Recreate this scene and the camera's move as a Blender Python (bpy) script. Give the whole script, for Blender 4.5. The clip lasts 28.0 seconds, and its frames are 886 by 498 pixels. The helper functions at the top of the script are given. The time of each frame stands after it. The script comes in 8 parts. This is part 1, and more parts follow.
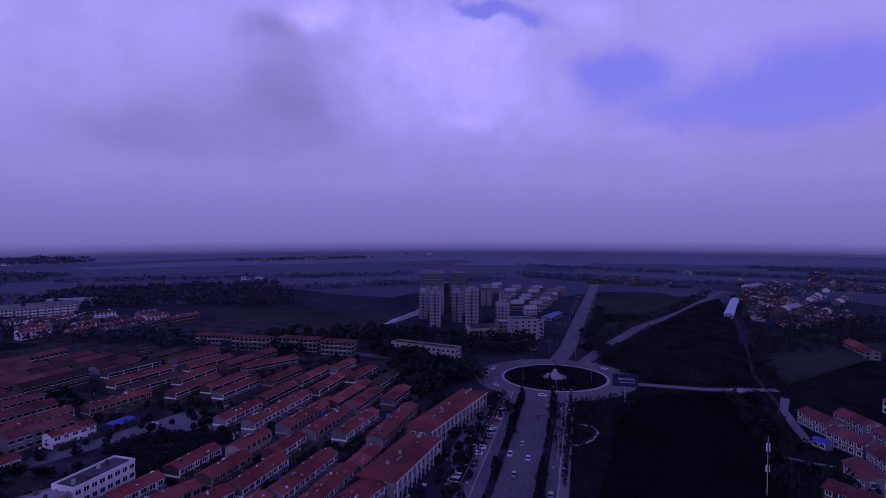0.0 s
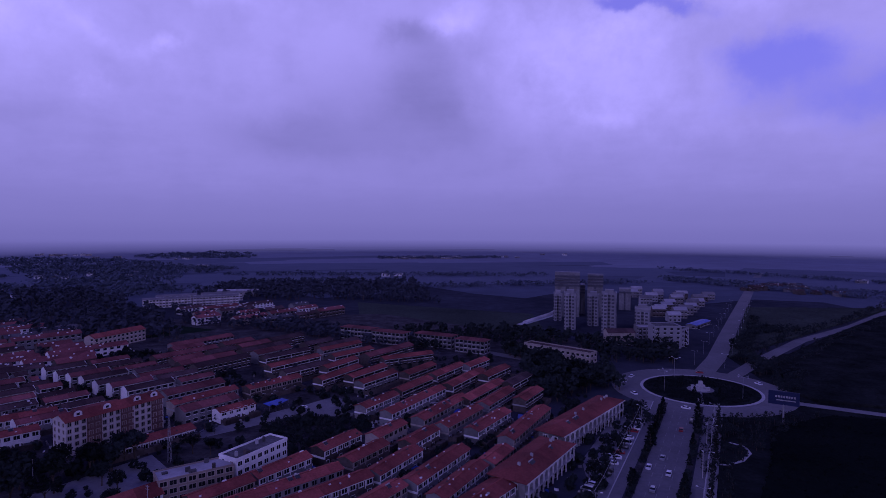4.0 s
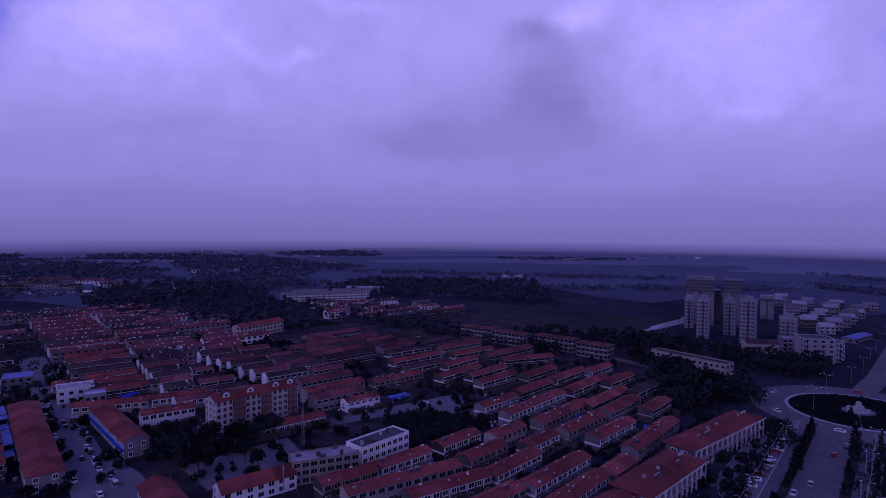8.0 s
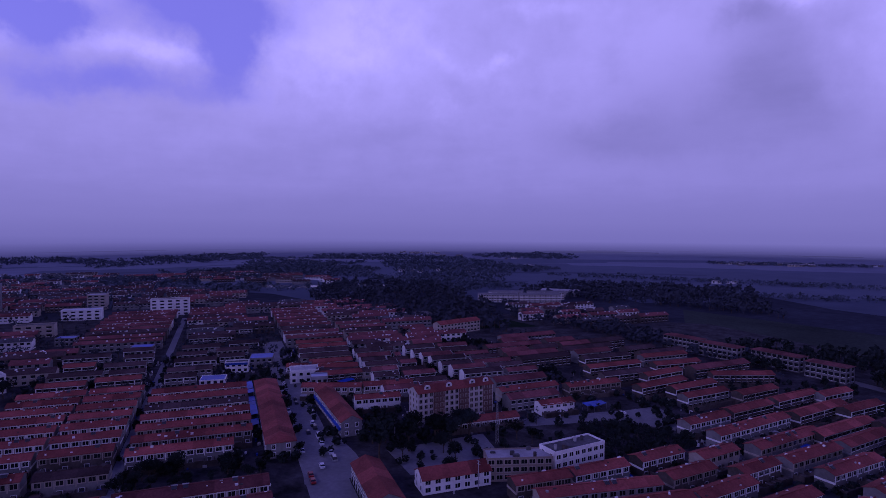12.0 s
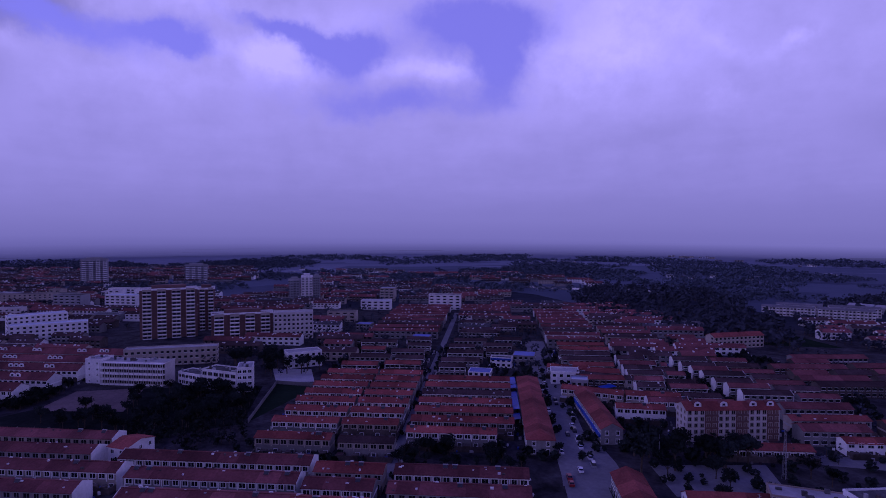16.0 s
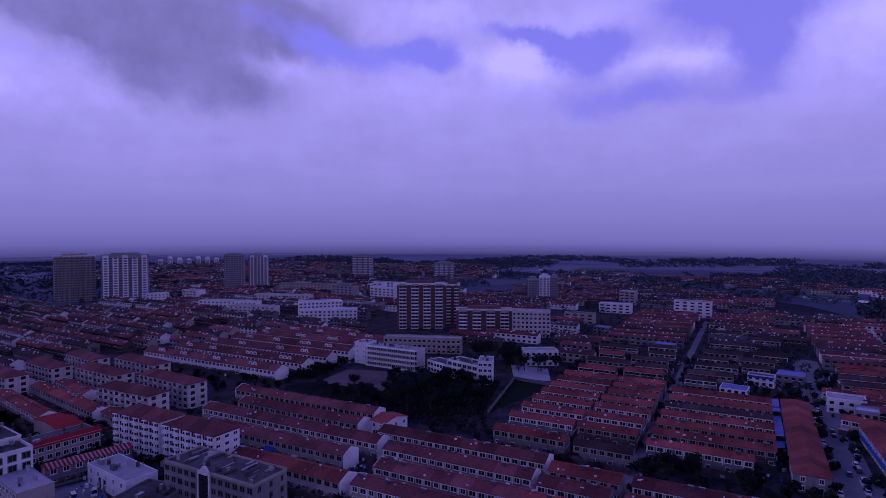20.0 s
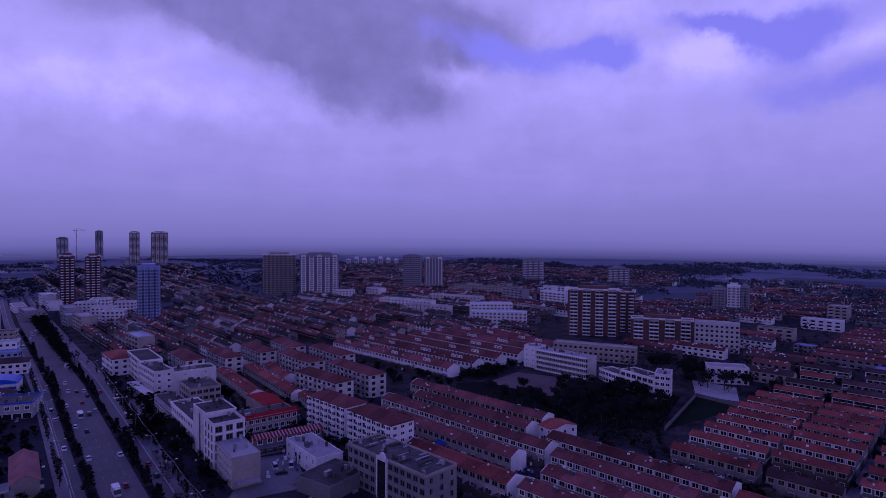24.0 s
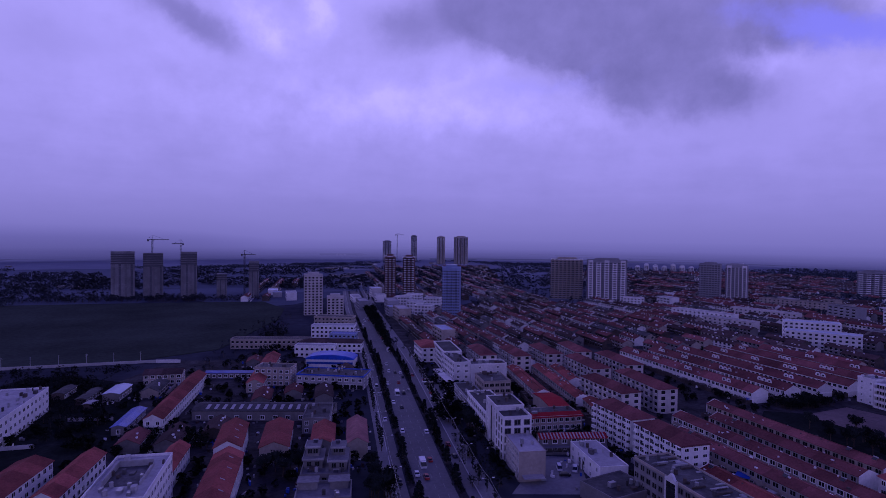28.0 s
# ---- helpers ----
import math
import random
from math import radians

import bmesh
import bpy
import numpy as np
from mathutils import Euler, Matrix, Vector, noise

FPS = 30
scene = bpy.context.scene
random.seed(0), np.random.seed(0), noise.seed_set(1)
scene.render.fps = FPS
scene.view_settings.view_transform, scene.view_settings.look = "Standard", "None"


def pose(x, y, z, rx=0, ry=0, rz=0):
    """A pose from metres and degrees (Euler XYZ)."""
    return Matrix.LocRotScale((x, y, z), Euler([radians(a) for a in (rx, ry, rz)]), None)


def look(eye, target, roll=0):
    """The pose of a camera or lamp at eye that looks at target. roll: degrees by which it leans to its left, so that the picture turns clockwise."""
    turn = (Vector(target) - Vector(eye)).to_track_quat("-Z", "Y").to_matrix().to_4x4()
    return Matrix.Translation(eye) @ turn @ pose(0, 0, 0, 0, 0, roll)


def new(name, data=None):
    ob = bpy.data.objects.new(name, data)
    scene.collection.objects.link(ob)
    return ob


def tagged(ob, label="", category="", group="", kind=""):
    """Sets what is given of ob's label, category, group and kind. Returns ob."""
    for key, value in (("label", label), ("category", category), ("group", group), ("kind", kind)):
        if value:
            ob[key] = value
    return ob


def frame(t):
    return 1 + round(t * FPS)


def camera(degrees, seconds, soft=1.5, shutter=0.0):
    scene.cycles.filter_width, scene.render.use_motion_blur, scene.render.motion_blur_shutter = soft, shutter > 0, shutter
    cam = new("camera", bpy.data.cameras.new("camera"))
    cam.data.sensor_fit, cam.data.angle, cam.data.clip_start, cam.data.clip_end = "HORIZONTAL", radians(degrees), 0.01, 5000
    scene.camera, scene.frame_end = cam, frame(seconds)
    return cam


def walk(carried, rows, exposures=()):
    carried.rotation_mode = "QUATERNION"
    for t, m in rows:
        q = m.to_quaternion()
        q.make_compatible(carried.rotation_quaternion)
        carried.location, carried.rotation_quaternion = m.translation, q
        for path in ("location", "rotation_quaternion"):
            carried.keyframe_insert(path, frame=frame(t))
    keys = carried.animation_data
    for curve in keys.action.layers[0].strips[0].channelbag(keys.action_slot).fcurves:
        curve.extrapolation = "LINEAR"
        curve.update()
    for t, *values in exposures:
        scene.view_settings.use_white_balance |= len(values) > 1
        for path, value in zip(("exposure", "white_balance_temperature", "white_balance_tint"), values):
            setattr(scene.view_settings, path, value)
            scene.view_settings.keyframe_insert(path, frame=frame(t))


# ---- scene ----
import collections
import functools

cam = camera(2 * math.degrees(math.atan(784 / 1040)), 28.0, soft=0.6)
# seconds, pitch, roll, yaw; the camera hovers 90 m above the town and turns
PATH = [
    (0.0, -2.33, 0.06, -0.0),
    (0.5, -2.33, 0.02, 1.48),
    (1.0, -2.34, -0.11, 3.26),
    (1.5, -2.38, -0.1, 4.88),
    (2.0, -2.36, -0.14, 6.54),
    (2.5, -2.35, -0.25, 8.32),
    (3.0, -2.35, -0.25, 10.15),
    (3.5, -2.34, -0.23, 11.63),
    (5.5, -2.33, -0.36, 17.44),
    (6.0, -2.33, -0.41, 18.8),
    (6.5, -2.35, -0.43, 20.14),
    (7.0, -2.37, -0.41, 21.56),
    (7.5, -2.37, -0.41, 23.13),
    (8.0, -2.36, -0.42, 24.82),
    (8.5, -2.37, -0.36, 26.73),
    (9.0, -2.36, -0.36, 28.83),
    (9.5, -2.36, -0.32, 31.1),
    (10.0, -2.35, -0.36, 33.52),
    (10.5, -2.32, -0.19, 36.12),
    (11.0, -2.29, -0.2, 38.79),
    (11.5, -2.25, -0.19, 41.26),
    (13.5, -2.17, -0.15, 51.78),
    (14.0, -2.12, -0.15, 55.02),
    (14.5, -2.09, -0.12, 58.35),
    (15.0, -2.06, -0.1, 61.69),
    (15.5, -2.03, -0.08, 65.3),
    (16.0, -2.05, -0.1, 68.84),
    (16.5, -2.05, -0.05, 72.47),
    (17.0, -2.06, -0.05, 76.06),
    (17.5, -2.04, -0.05, 79.67),
    (18.0, -2.07, 0.03, 83.2),
    (18.5, -2.06, -0.01, 86.24),
    (19.0, -2.07, -0.03, 88.68),
    (19.5, -2.05, -0.09, 90.3),
    (20.0, -2.02, -0.09, 91.76),
    (20.5, -2.01, -0.16, 93.44),
    (21.0, -1.99, -0.15, 95.45),
    (21.5, -1.96, -0.21, 97.61),
    (23.5, -1.8, -0.4, 105.39),
    (24.0, -1.76, -0.42, 108.32),
    (24.5, -1.76, -0.43, 111.08),
    (25.0, -1.71, -0.47, 114.73),
    (25.5, -1.69, -0.43, 117.91),
    (26.0, -1.62, -0.36, 121.54),
    (26.5, -1.59, -0.45, 124.73),
    (27.0, -1.54, -0.54, 128.55),
    (27.5, -1.52, -0.64, 131.9),
    (28.0, -1.5, -0.6, 135.82),
]
walk(cam, [(t, pose(0, 0, 90, 90 + p, r, y)) for t, p, r, y in PATH],
     exposures=[(0, -0.98, 4720, 87), (14, -0.95, 4720, 87), (24, -0.86, 4720, 87), (28, -0.85, 4720, 87)])

# ---- light ----
SUN_AZ, SUN_EL = 152, 38          # degrees; azimuth counted from +y towards -x
world = bpy.data.worlds.new("sky")
scene.world = world
world.use_nodes = True
W = world.node_tree.nodes
WL = world.node_tree.links
W.clear()


def wnode(kind, **values):
    n = W.new(kind)
    for k, v in values.items():
        n.inputs[k].default_value = v
    return n


def wmath(op, a, b=None, c=None, clamp=False):
    n = W.new("ShaderNodeMath")
    n.operation, n.use_clamp = op, clamp
    for i, v in enumerate((a, b, c)):
        if v is None:
            continue
        if isinstance(v, (int, float)):
            n.inputs[i].default_value = v
        else:
            WL.new(v, n.inputs[i])
    return n.outputs[0]


def wmix(fac, a, b):
    n = W.new("ShaderNodeMix")
    n.data_type = "RGBA"
    for i, v in ((0, fac), (6, a), (7, b)):
        if isinstance(v, (int, float)):
            n.inputs[i].default_value = v
        elif isinstance(v, tuple):
            n.inputs[i].default_value = (*v, 1)
        else:
            WL.new(v, n.inputs[i])
    return n.outputs[2]


sky = W.new("ShaderNodeTexSky")
sky.sky_type, sky.sun_disc = "NISHITA", False
sky.sun_elevation, sky.sun_rotation = radians(SUN_EL), radians(-SUN_AZ)
skyscale = W.new("ShaderNodeVectorMath")
skyscale.operation = "SCALE"
WL.new(sky.outputs[0], skyscale.inputs[0])
skyscale.inputs["Scale"].default_value = 0.12
coord = W.new("ShaderNodeTexCoord")
sep = W.new("ShaderNodeSeparateXYZ")
WL.new(coord.outputs["Generated"], sep.inputs[0])
dx, dy, dz = sep.outputs
az = wmath("MULTIPLY", wmath("ARCTAN2", wmath("MULTIPLY", dx, -1.0), dy), 57.2958)
el = wmath("MULTIPLY", wmath("ARCSINE", dz), 57.2958)
# clouds drift on a flat layer: the direction projected to a ceiling gives their perspective
ceil_h = wmath("ADD", wmath("MAXIMUM", dz, 0.0), 0.13)
flat = W.new("ShaderNodeCombineXYZ")
WL.new(wmath("DIVIDE", dx, ceil_h), flat.inputs[0])
WL.new(wmath("DIVIDE", dy, ceil_h), flat.inputs[1])


def wnoise(scale, detail, rough, vector, offset=0.0):
    m = W.new("ShaderNodeVectorMath")
    m.operation = "ADD"
    WL.new(vector, m.inputs[0])
    m.inputs[1].default_value = (offset, offset * 0.7, offset * 1.3)
    n = W.new("ShaderNodeTexNoise")
    n.inputs["Scale"].default_value, n.inputs["Detail"].default_value, n.inputs["Roughness"].default_value = scale, detail, rough
    WL.new(m.outputs[0], n.inputs["Vector"])
    return n.outputs[0]


warp_a = wmath("MULTIPLY", wmath("SUBTRACT", wnoise(9.0, 6, 0.62, coord.outputs["Generated"], 3.0), 0.5), 7.0)
warp_e = wmath("MULTIPLY", wmath("SUBTRACT", wnoise(9.0, 6, 0.62, coord.outputs["Generated"], 9.0), 0.5), 4.5)
azw, elw = wmath("ADD", az, warp_a), wmath("ADD", el, warp_e)


spot = W.new("ShaderNodeCombineXYZ")
WL.new(azw, spot.inputs[0]), WL.new(elw, spot.inputs[1])
spot.inputs[2].default_value = 1.0


def bank(rows):
    """Sum of soft cloud masses: azimuth, elevation, half widths, tilt of the long side, amount."""
    total = None
    for a, e, wa, we, tilt, k in rows:
        ct, st = math.cos(radians(tilt)), math.sin(radians(tilt))
        along_, across = W.new("ShaderNodeVectorMath"), W.new("ShaderNodeVectorMath")
        for n, (px, py), wide in ((along_, (ct, st), wa), (across, (-st, ct), we)):
            n.operation = "DOT_PRODUCT"
            WL.new(spot.outputs[0], n.inputs[0])
            n.inputs[1].default_value = (0.8 * px / wide, 0.8 * py / wide, -0.8 * (px * a + py * e) / wide)
        p, q = along_.outputs["Value"], across.outputs["Value"]
        g = wmath("POWER", 2.71828, wmath("MULTIPLY", wmath("ADD", wmath("MULTIPLY", p, p), wmath("MULTIPLY", q, q)), -1.0))
        total = wmath("MULTIPLY", g, k) if total is None else wmath("MULTIPLY_ADD", g, k, total)
    return total


def crisp(value, lo, hi):
    n = W.new("ShaderNodeMapRange")
    n.interpolation_type = "SMOOTHSTEP"
    n.inputs[1].default_value, n.inputs[2].default_value = lo, hi
    WL.new(value, n.inputs[0])
    return n.outputs[0]


GAPS = [(-16.2, 14.0, 3.8, 1.9, 0, 1), (-27.9, 10.2, 10.2, 2.1, 0, 0.8), (-33.5, 12.9, 6.4, 3.0, 0, 0.7), (-3.6, 20.3, 2.4, 0.7, 0, 1), (-8.4, 18.9, 2.4, 0.7, 20, 0.9), (65.8, 18.9, 6.6, 2.1, 0, 1.1), (63.8, 15.2, 2.3, 2.7, 0, 1), (73.3, 11.6, 7.5, 1.3, 0, 0.8),
        (82.4, 17.8, 3.6, 0.6, 10, 0.55), (76.9, 16.3, 2.7, 1.3, 0, 0.4), (78.3, 15.6, 2.4, 1.8, 0, 0.8), (103.0, 16.6, 6.0, 1.2, 18, 1), (93.8, 16.0, 4.1, 0.8, 8, 0.8), (83.1, 18.0, 4.9, 0.7, 10, 0.6), (92.7, 16.8, 2.3, 1.0, -10, 0.7), (127.9, 14.0, 6.9, 0.9, 0, 0.35)]
DARK = [(12.0, 14.0, 4.6, 6.0, 0, 0.42), (27.9, 7.9, 7.8, 2.4, 0, 0.3), (18.7, 13.2, 7.8, 5.0, 0, 0.3), (27.8, 7.7, 5.9, 2.6, 0, 0.22), (12.6, 7.9, 6.8, 3.6, 0, 0.25), (123.5, 18.4, 12.6, 2.5, 22, 1), (114.3, 15.2, 4.8, 3.5, 0, 1), (117.4, 20.3, 8.3, 2.8, 0, 1),
        (118.1, 16.1, 6.9, 2.9, 15, 0.95), (129.5, 18.5, 11.2, 1.9, 5, 0.6), (105.4, 17.9, 8.9, 2.1, 0, 0.9), (159.2, 18.1, 4.1, 1.4, 25, 0.8), (170.4, 14.7, 5.6, 2.5, 0, 0.4), (140.4, 18.1, 2.7, 1.9, 0, 0.4), (124.2, 20.2, 6.3, 1.9, 0, 0.5), (16.9, 17.7, 2.2, 1.0, 0, 0.3)]
GLOW_NORTH = [(4.6, 16.3, 5.9, 5.4, 0, 0.55), (-5.2, 11.2, 7.5, 2.6, 0, 0.5), (-4.1, 17.5, 3.8, 2.2, 0, 0.8), (12.5, 19.0, 2.6, 1.2, 0, 0.6), (-14.8, 8.1, 6.1, 0.9, 0, 0.4), (-14.1, 19.2, 3.1, 1.4, 0, 0.5), (38.2, 15.2, 1.1, 0.5, -20, 1), (43.4, 11.6, 0.8, 1.9, 0, 0.5),
        (12.1, 19.0, 2.6, 0.8, -15, 0.6), (-1.5, 10.4, 2.1, 0.7, 0, 0.5), (54.9, 14.6, 4.6, 2.9, 0, 0.4), (34.0, 19.8, 3.1, 0.6, 0, 0.5), (42.5, 15.3, 4.3, 0.7, 25, 0.4)]
GLOW_WEST = [(52.5, 17.9, 5.4, 3.6, 0, 0.8), (82.4, 15.4, 3.2, 1.5, 0, 0.7), (69.9, 14.8, 3.9, 0.8, 0, 0.55), (83.2, 15.3, 2.7, 1.8, 0, 1), (88.5, 15.7, 3.7, 1.0, 0, 0.9), (70.7, 14.7, 4.5, 0.7, 0, 0.6), (107.7, 15.0, 1.9, 0.9, 0, 0.9), (98.7, 18.1, 2.7, 1.5, 10, 0.8),
        (91.7, 19.6, 5.7, 1.2, 0, 0.7), (76.6, 18.8, 3.3, 1.3, 0, 0.6), (107.5, 14.7, 2.6, 0.9, 0, 0.7), (95.9, 13.1, 4.8, 1.1, 0, 0.5), (137.7, 11.8, 7.8, 2.2, 0, 0.5), (130.2, 11.2, 9.0, 1.4, 0, 0.3)]
GLOW_SOUTH = [(152.0, 17.7, 2.0, 1.2, 30, 1.5), (147.9, 19.7, 1.0, 1.3, 0, 1.4), (145.8, 10.9, 13.6, 2.6, 0, 0.5), (166.3, 6.9, 2.4, 0.6, 0, 0.25), (121.5, 10.4, 10.2, 1.5, 0, 0.3), (137.1, 14.1, 7.6, 0.6, -12, 0.4), (154.4, 19.3, 1.5, 1.4, 0, 0.6)]

fine = wmath("SUBTRACT", wnoise(1.6, 8, 0.62, flat.outputs[0], 1.0), 0.5)
billow = wmath("SUBTRACT", wnoise(16.0, 7, 0.6, coord.outputs["Generated"], 4.0), 0.5)
broad = wmath("SUBTRACT", wnoise(0.55, 4, 0.5, flat.outputs[0], 5.0), 0.5)
opening = wmath("ADD", bank(GAPS), wmath("ADD", wmath("MULTIPLY", billow, 0.75), wmath("MULTIPLY", fine, 0.4)))
gap = wmath("MULTIPLY", crisp(opening, 0.1, 0.95), 0.95)
lump = wmath("ADD", bank(DARK), wmath("ADD", wmath("MULTIPLY", billow, 0.5), wmath("MULTIPLY", fine, 0.3)))
heavy = crisp(lump, 0.12, 0.95)
glow = wmath("ADD", bank(GLOW_NORTH), wmath("ADD", bank(GLOW_WEST), bank(GLOW_SOUTH)))
glow = wmath("MULTIPLY", glow, wmath("ADD", 1.0, wmath("MULTIPLY", billow, 2.2)))
shade = wmath("ADD", wmath("ADD", 0.56, wmath("MULTIPLY", broad, 0.3)), wmath("ADD", wmath("MULTIPLY", fine, 0.3), wmath("MULTIPLY", billow, 0.3)))
shade = wmath("ADD", shade, wmath("MULTIPLY", glow, 0.3))
shade = wmath("SUBTRACT", shade, wmath("MULTIPLY", heavy, wmath("ADD", 0.45, wmath("MULTIPLY", fine, 0.5))), clamp=True)
cloud = wmix(shade, (0.3, 0.3, 0.315), (1.0, 0.95, 0.92))
blue = wmix(0.75, skyscale.outputs[0], (0.45, 0.43, 0.67))
full = wmix(gap, cloud, blue)
# the air thickens towards the horizon; overhead, unseen, the sky is darkened and blued to dim the ground
low = wmath("POWER", wmath("SUBTRACT", 1.0, wmath("DIVIDE", wmath("MAXIMUM", el, 0.0), 16.0), clamp=True), 1.4)
full = wmix(wmath("MULTIPLY", low, 0.9), full, (0.4, 0.395, 0.41))
high = wmath("DIVIDE", wmath("SUBTRACT", el, 24.0), 20.0, clamp=True)
full = wmix(high, full, (0.058, 0.066, 0.25))
bg = wnode("ShaderNodeBackground", Strength=1.0)
WL.new(full, bg.inputs[0])
out = W.new("ShaderNodeOutputWorld")
WL.new(bg.outputs[0], out.inputs[0])

sun = new("sun", bpy.data.lights.new("sun", "SUN"))
sun.data.energy, sun.data.angle, sun.data.color = 0.36, radians(14), (1.0, 0.96, 0.9)
sun.matrix_world = look((-math.sin(radians(SUN_AZ)) * 500, math.cos(radians(SUN_AZ)) * 500, 500 * math.tan(radians(SUN_EL))), (0, 0, 0))

# ---- materials ----
def mat(name, rgb, rough=0.8, var=0.25, big=0.02, small=0.9, bump=0.0, metal=0.0, per=0.0, tint=None, ribs=0.0, spec=0.3, units=0.0):
    """A surface with stains at a large and grain at a small scale (both per metre), and a tone of its own for each object."""
    m = bpy.data.materials.new(name)
    m.use_nodes = True
    N, L = m.node_tree.nodes, m.node_tree.links
    b = N["Principled BSDF"]
    b.inputs["Roughness"].default_value, b.inputs["Metallic"].default_value = rough, metal
    b.inputs["Specular IOR Level"].default_value = spec
    geo = N.new("ShaderNodeNewGeometry")

    def noise_at(scale, detail):
        n = N.new("ShaderNodeTexNoise")
        n.inputs["Scale"].default_value, n.inputs["Detail"].default_value, n.inputs["Roughness"].default_value = scale, detail, 0.6
        L.new(geo.outputs["Position"], n.inputs["Vector"])
        return n.outputs[0]

    def mixc(fac, a, c):
        n = N.new("ShaderNodeMix")
        n.data_type = "RGBA"
        L.new(fac, n.inputs[0])
        for i, v in ((6, a), (7, c)):
            if isinstance(v, tuple):
                n.inputs[i].default_value = (*v, 1)
            else:
                L.new(v, n.inputs[i])
        return n.outputs[2]

    def spread(src, lo, hi):
        n = N.new("ShaderNodeMapRange")
        n.inputs[1].default_value, n.inputs[2].default_value = 0.3, 0.7
        n.inputs[3].default_value, n.inputs[4].default_value = lo, hi
        L.new(src, n.inputs[0])
        return n.outputs[0]

    dark = tuple(c * (1 - var) for c in rgb)
    light = tuple(min(0.95, c * (1 + var * 0.8)) for c in rgb)
    col = mixc(spread(noise_at(big, 5), 0, 1), dark, tint or light)
    grain = noise_at(small, 4)
    hsv = N.new("ShaderNodeHueSaturation")
    L.new(col, hsv.inputs["Color"])
    val = spread(grain, 1 - var * 0.6, 1 + var * 0.6)
    if per:
        info = N.new("ShaderNodeObjectInfo")
        r = N.new("ShaderNodeMapRange")
        r.inputs[3].default_value, r.inputs[4].default_value = 1 - per, 1 + per
        L.new(info.outputs["Random"], r.inputs[0])
        k = N.new("ShaderNodeMath")
        k.operation = "MULTIPLY"
        L.new(r.outputs[0], k.inputs[0]), L.new(val, k.inputs[1])
        val = k.outputs[0]
    if units:
        # neighbours re-lay their tiles at different times: a tone for each stretch of the row
        tex, cell, wn, rr = N.new("ShaderNodeTexCoord"), N.new("ShaderNodeVectorMath"), N.new("ShaderNodeTexWhiteNoise"), N.new("ShaderNodeMapRange")
        cell.operation = "FLOOR"
        step = N.new("ShaderNodeVectorMath")
        step.operation = "MULTIPLY_ADD"
        info2 = N.new("ShaderNodeObjectInfo")
        L.new(tex.outputs["Object"], step.inputs[0])
        step.inputs[1].default_value = (1 / units, 0.0, 0.0)
        L.new(info2.outputs["Random"], step.inputs[2])
        L.new(step.outputs[0], cell.inputs[0])
        mixin = N.new("ShaderNodeVectorMath")
        mixin.operation = "MULTIPLY_ADD"
        L.new(info2.outputs["Random"], mixin.inputs[0])
        mixin.inputs[1].default_value = (917.0, 313.0, 71.0)
        L.new(cell.outputs[0], mixin.inputs[2])
        wn.noise_dimensions = "3D"
        L.new(mixin.outputs[0], wn.inputs["Vector"])
        rr.inputs[3].default_value, rr.inputs[4].default_value = 0.72, 1.25
        L.new(wn.outputs["Value"], rr.inputs[0])
        k2 = N.new("ShaderNodeMath")
        k2.operation = "MULTIPLY"
        L.new(val, k2.inputs[0]), L.new(rr.outputs[0], k2.inputs[1])
        val = k2.outputs[0]
    L.new(val, hsv.inputs["Value"])
    L.new(hsv.outputs[0], b.inputs["Base Color"])
    height = grain
    if ribs:
        tex, wave = N.new("ShaderNodeTexCoord"), N.new("ShaderNodeTexWave")
        wave.inputs["Scale"].default_value, wave.inputs["Distortion"].default_value = ribs, 0.4
        L.new(tex.outputs["Object"], wave.inputs["Vector"])
        height = wave.outputs[1]
    if bump:
        bp = N.new("ShaderNodeBump")
        bp.inputs["Strength"].default_value, bp.inputs["Distance"].default_value = min(1.0, bump), 0.12
        L.new(height, bp.inputs["Height"])
        L.new(bp.outputs[0], b.inputs["Normal"])
    return m


ROOF = mat("red_roof_tiles", (0.265, 0.07, 0.058), 0.85, 0.35, 0.07, 1.1, 0.4, per=0.22, ribs=1.2, spec=0.1, units=7.4)
ROOF_DULL = mat("dull_red_tiles", (0.19, 0.066, 0.064), 0.9, 0.35, 0.07, 1.1, 0.4, per=0.25, ribs=1.2, spec=0.1, units=7.4)
ROOF_OLD = mat("weathered_brown_tiles", (0.075, 0.046, 0.046), 0.9, 0.4, 0.07, 1.1, 0.4, per=0.3, ribs=1.2, spec=0.1, units=7.4)
ROOF_BRIGHT = mat("bright_red_sheet_roof", (0.34, 0.024, 0.028), 0.75, 0.2, 0.05, 0.6, 0.3, ribs=0.8, spec=0.05)
ROOF_STRIPE = mat("pale_striped_sheet_roof", (0.3, 0.13, 0.125), 0.75, 0.3, 0.1, 0.5, 0.2, spec=0.1)
WHITE = mat("white_render", (0.76, 0.74, 0.72), 0.85, 0.16, 0.12, 0.9, per=0.12)
LIGHT = mat("pale_render", (0.55, 0.51, 0.48), 0.85, 0.18, 0.12, 0.9, per=0.1)
CREAM = mat("cream_render", (0.38, 0.33, 0.28), 0.85, 0.2, 0.12, 0.9, per=0.12)
TAN = mat("tan_facing_tile", (0.29, 0.23, 0.185), 0.85, 0.2, 0.12, 0.9)
GREYW = mat("grey_render", (0.2, 0.19, 0.19), 0.9, 0.25, 0.1, 0.9, per=0.2)
# dark brown wall tone, also put on house fronts in place of shade
DULL = mat("dark_render", (0.085, 0.068, 0.062), 0.9, 0.35, 0.1, 0.8, per=0.3)
BRICK = mat("brown_facing_brick", (0.165, 0.09, 0.083), 0.85, 0.2, 0.1, 1.5, per=0.1)
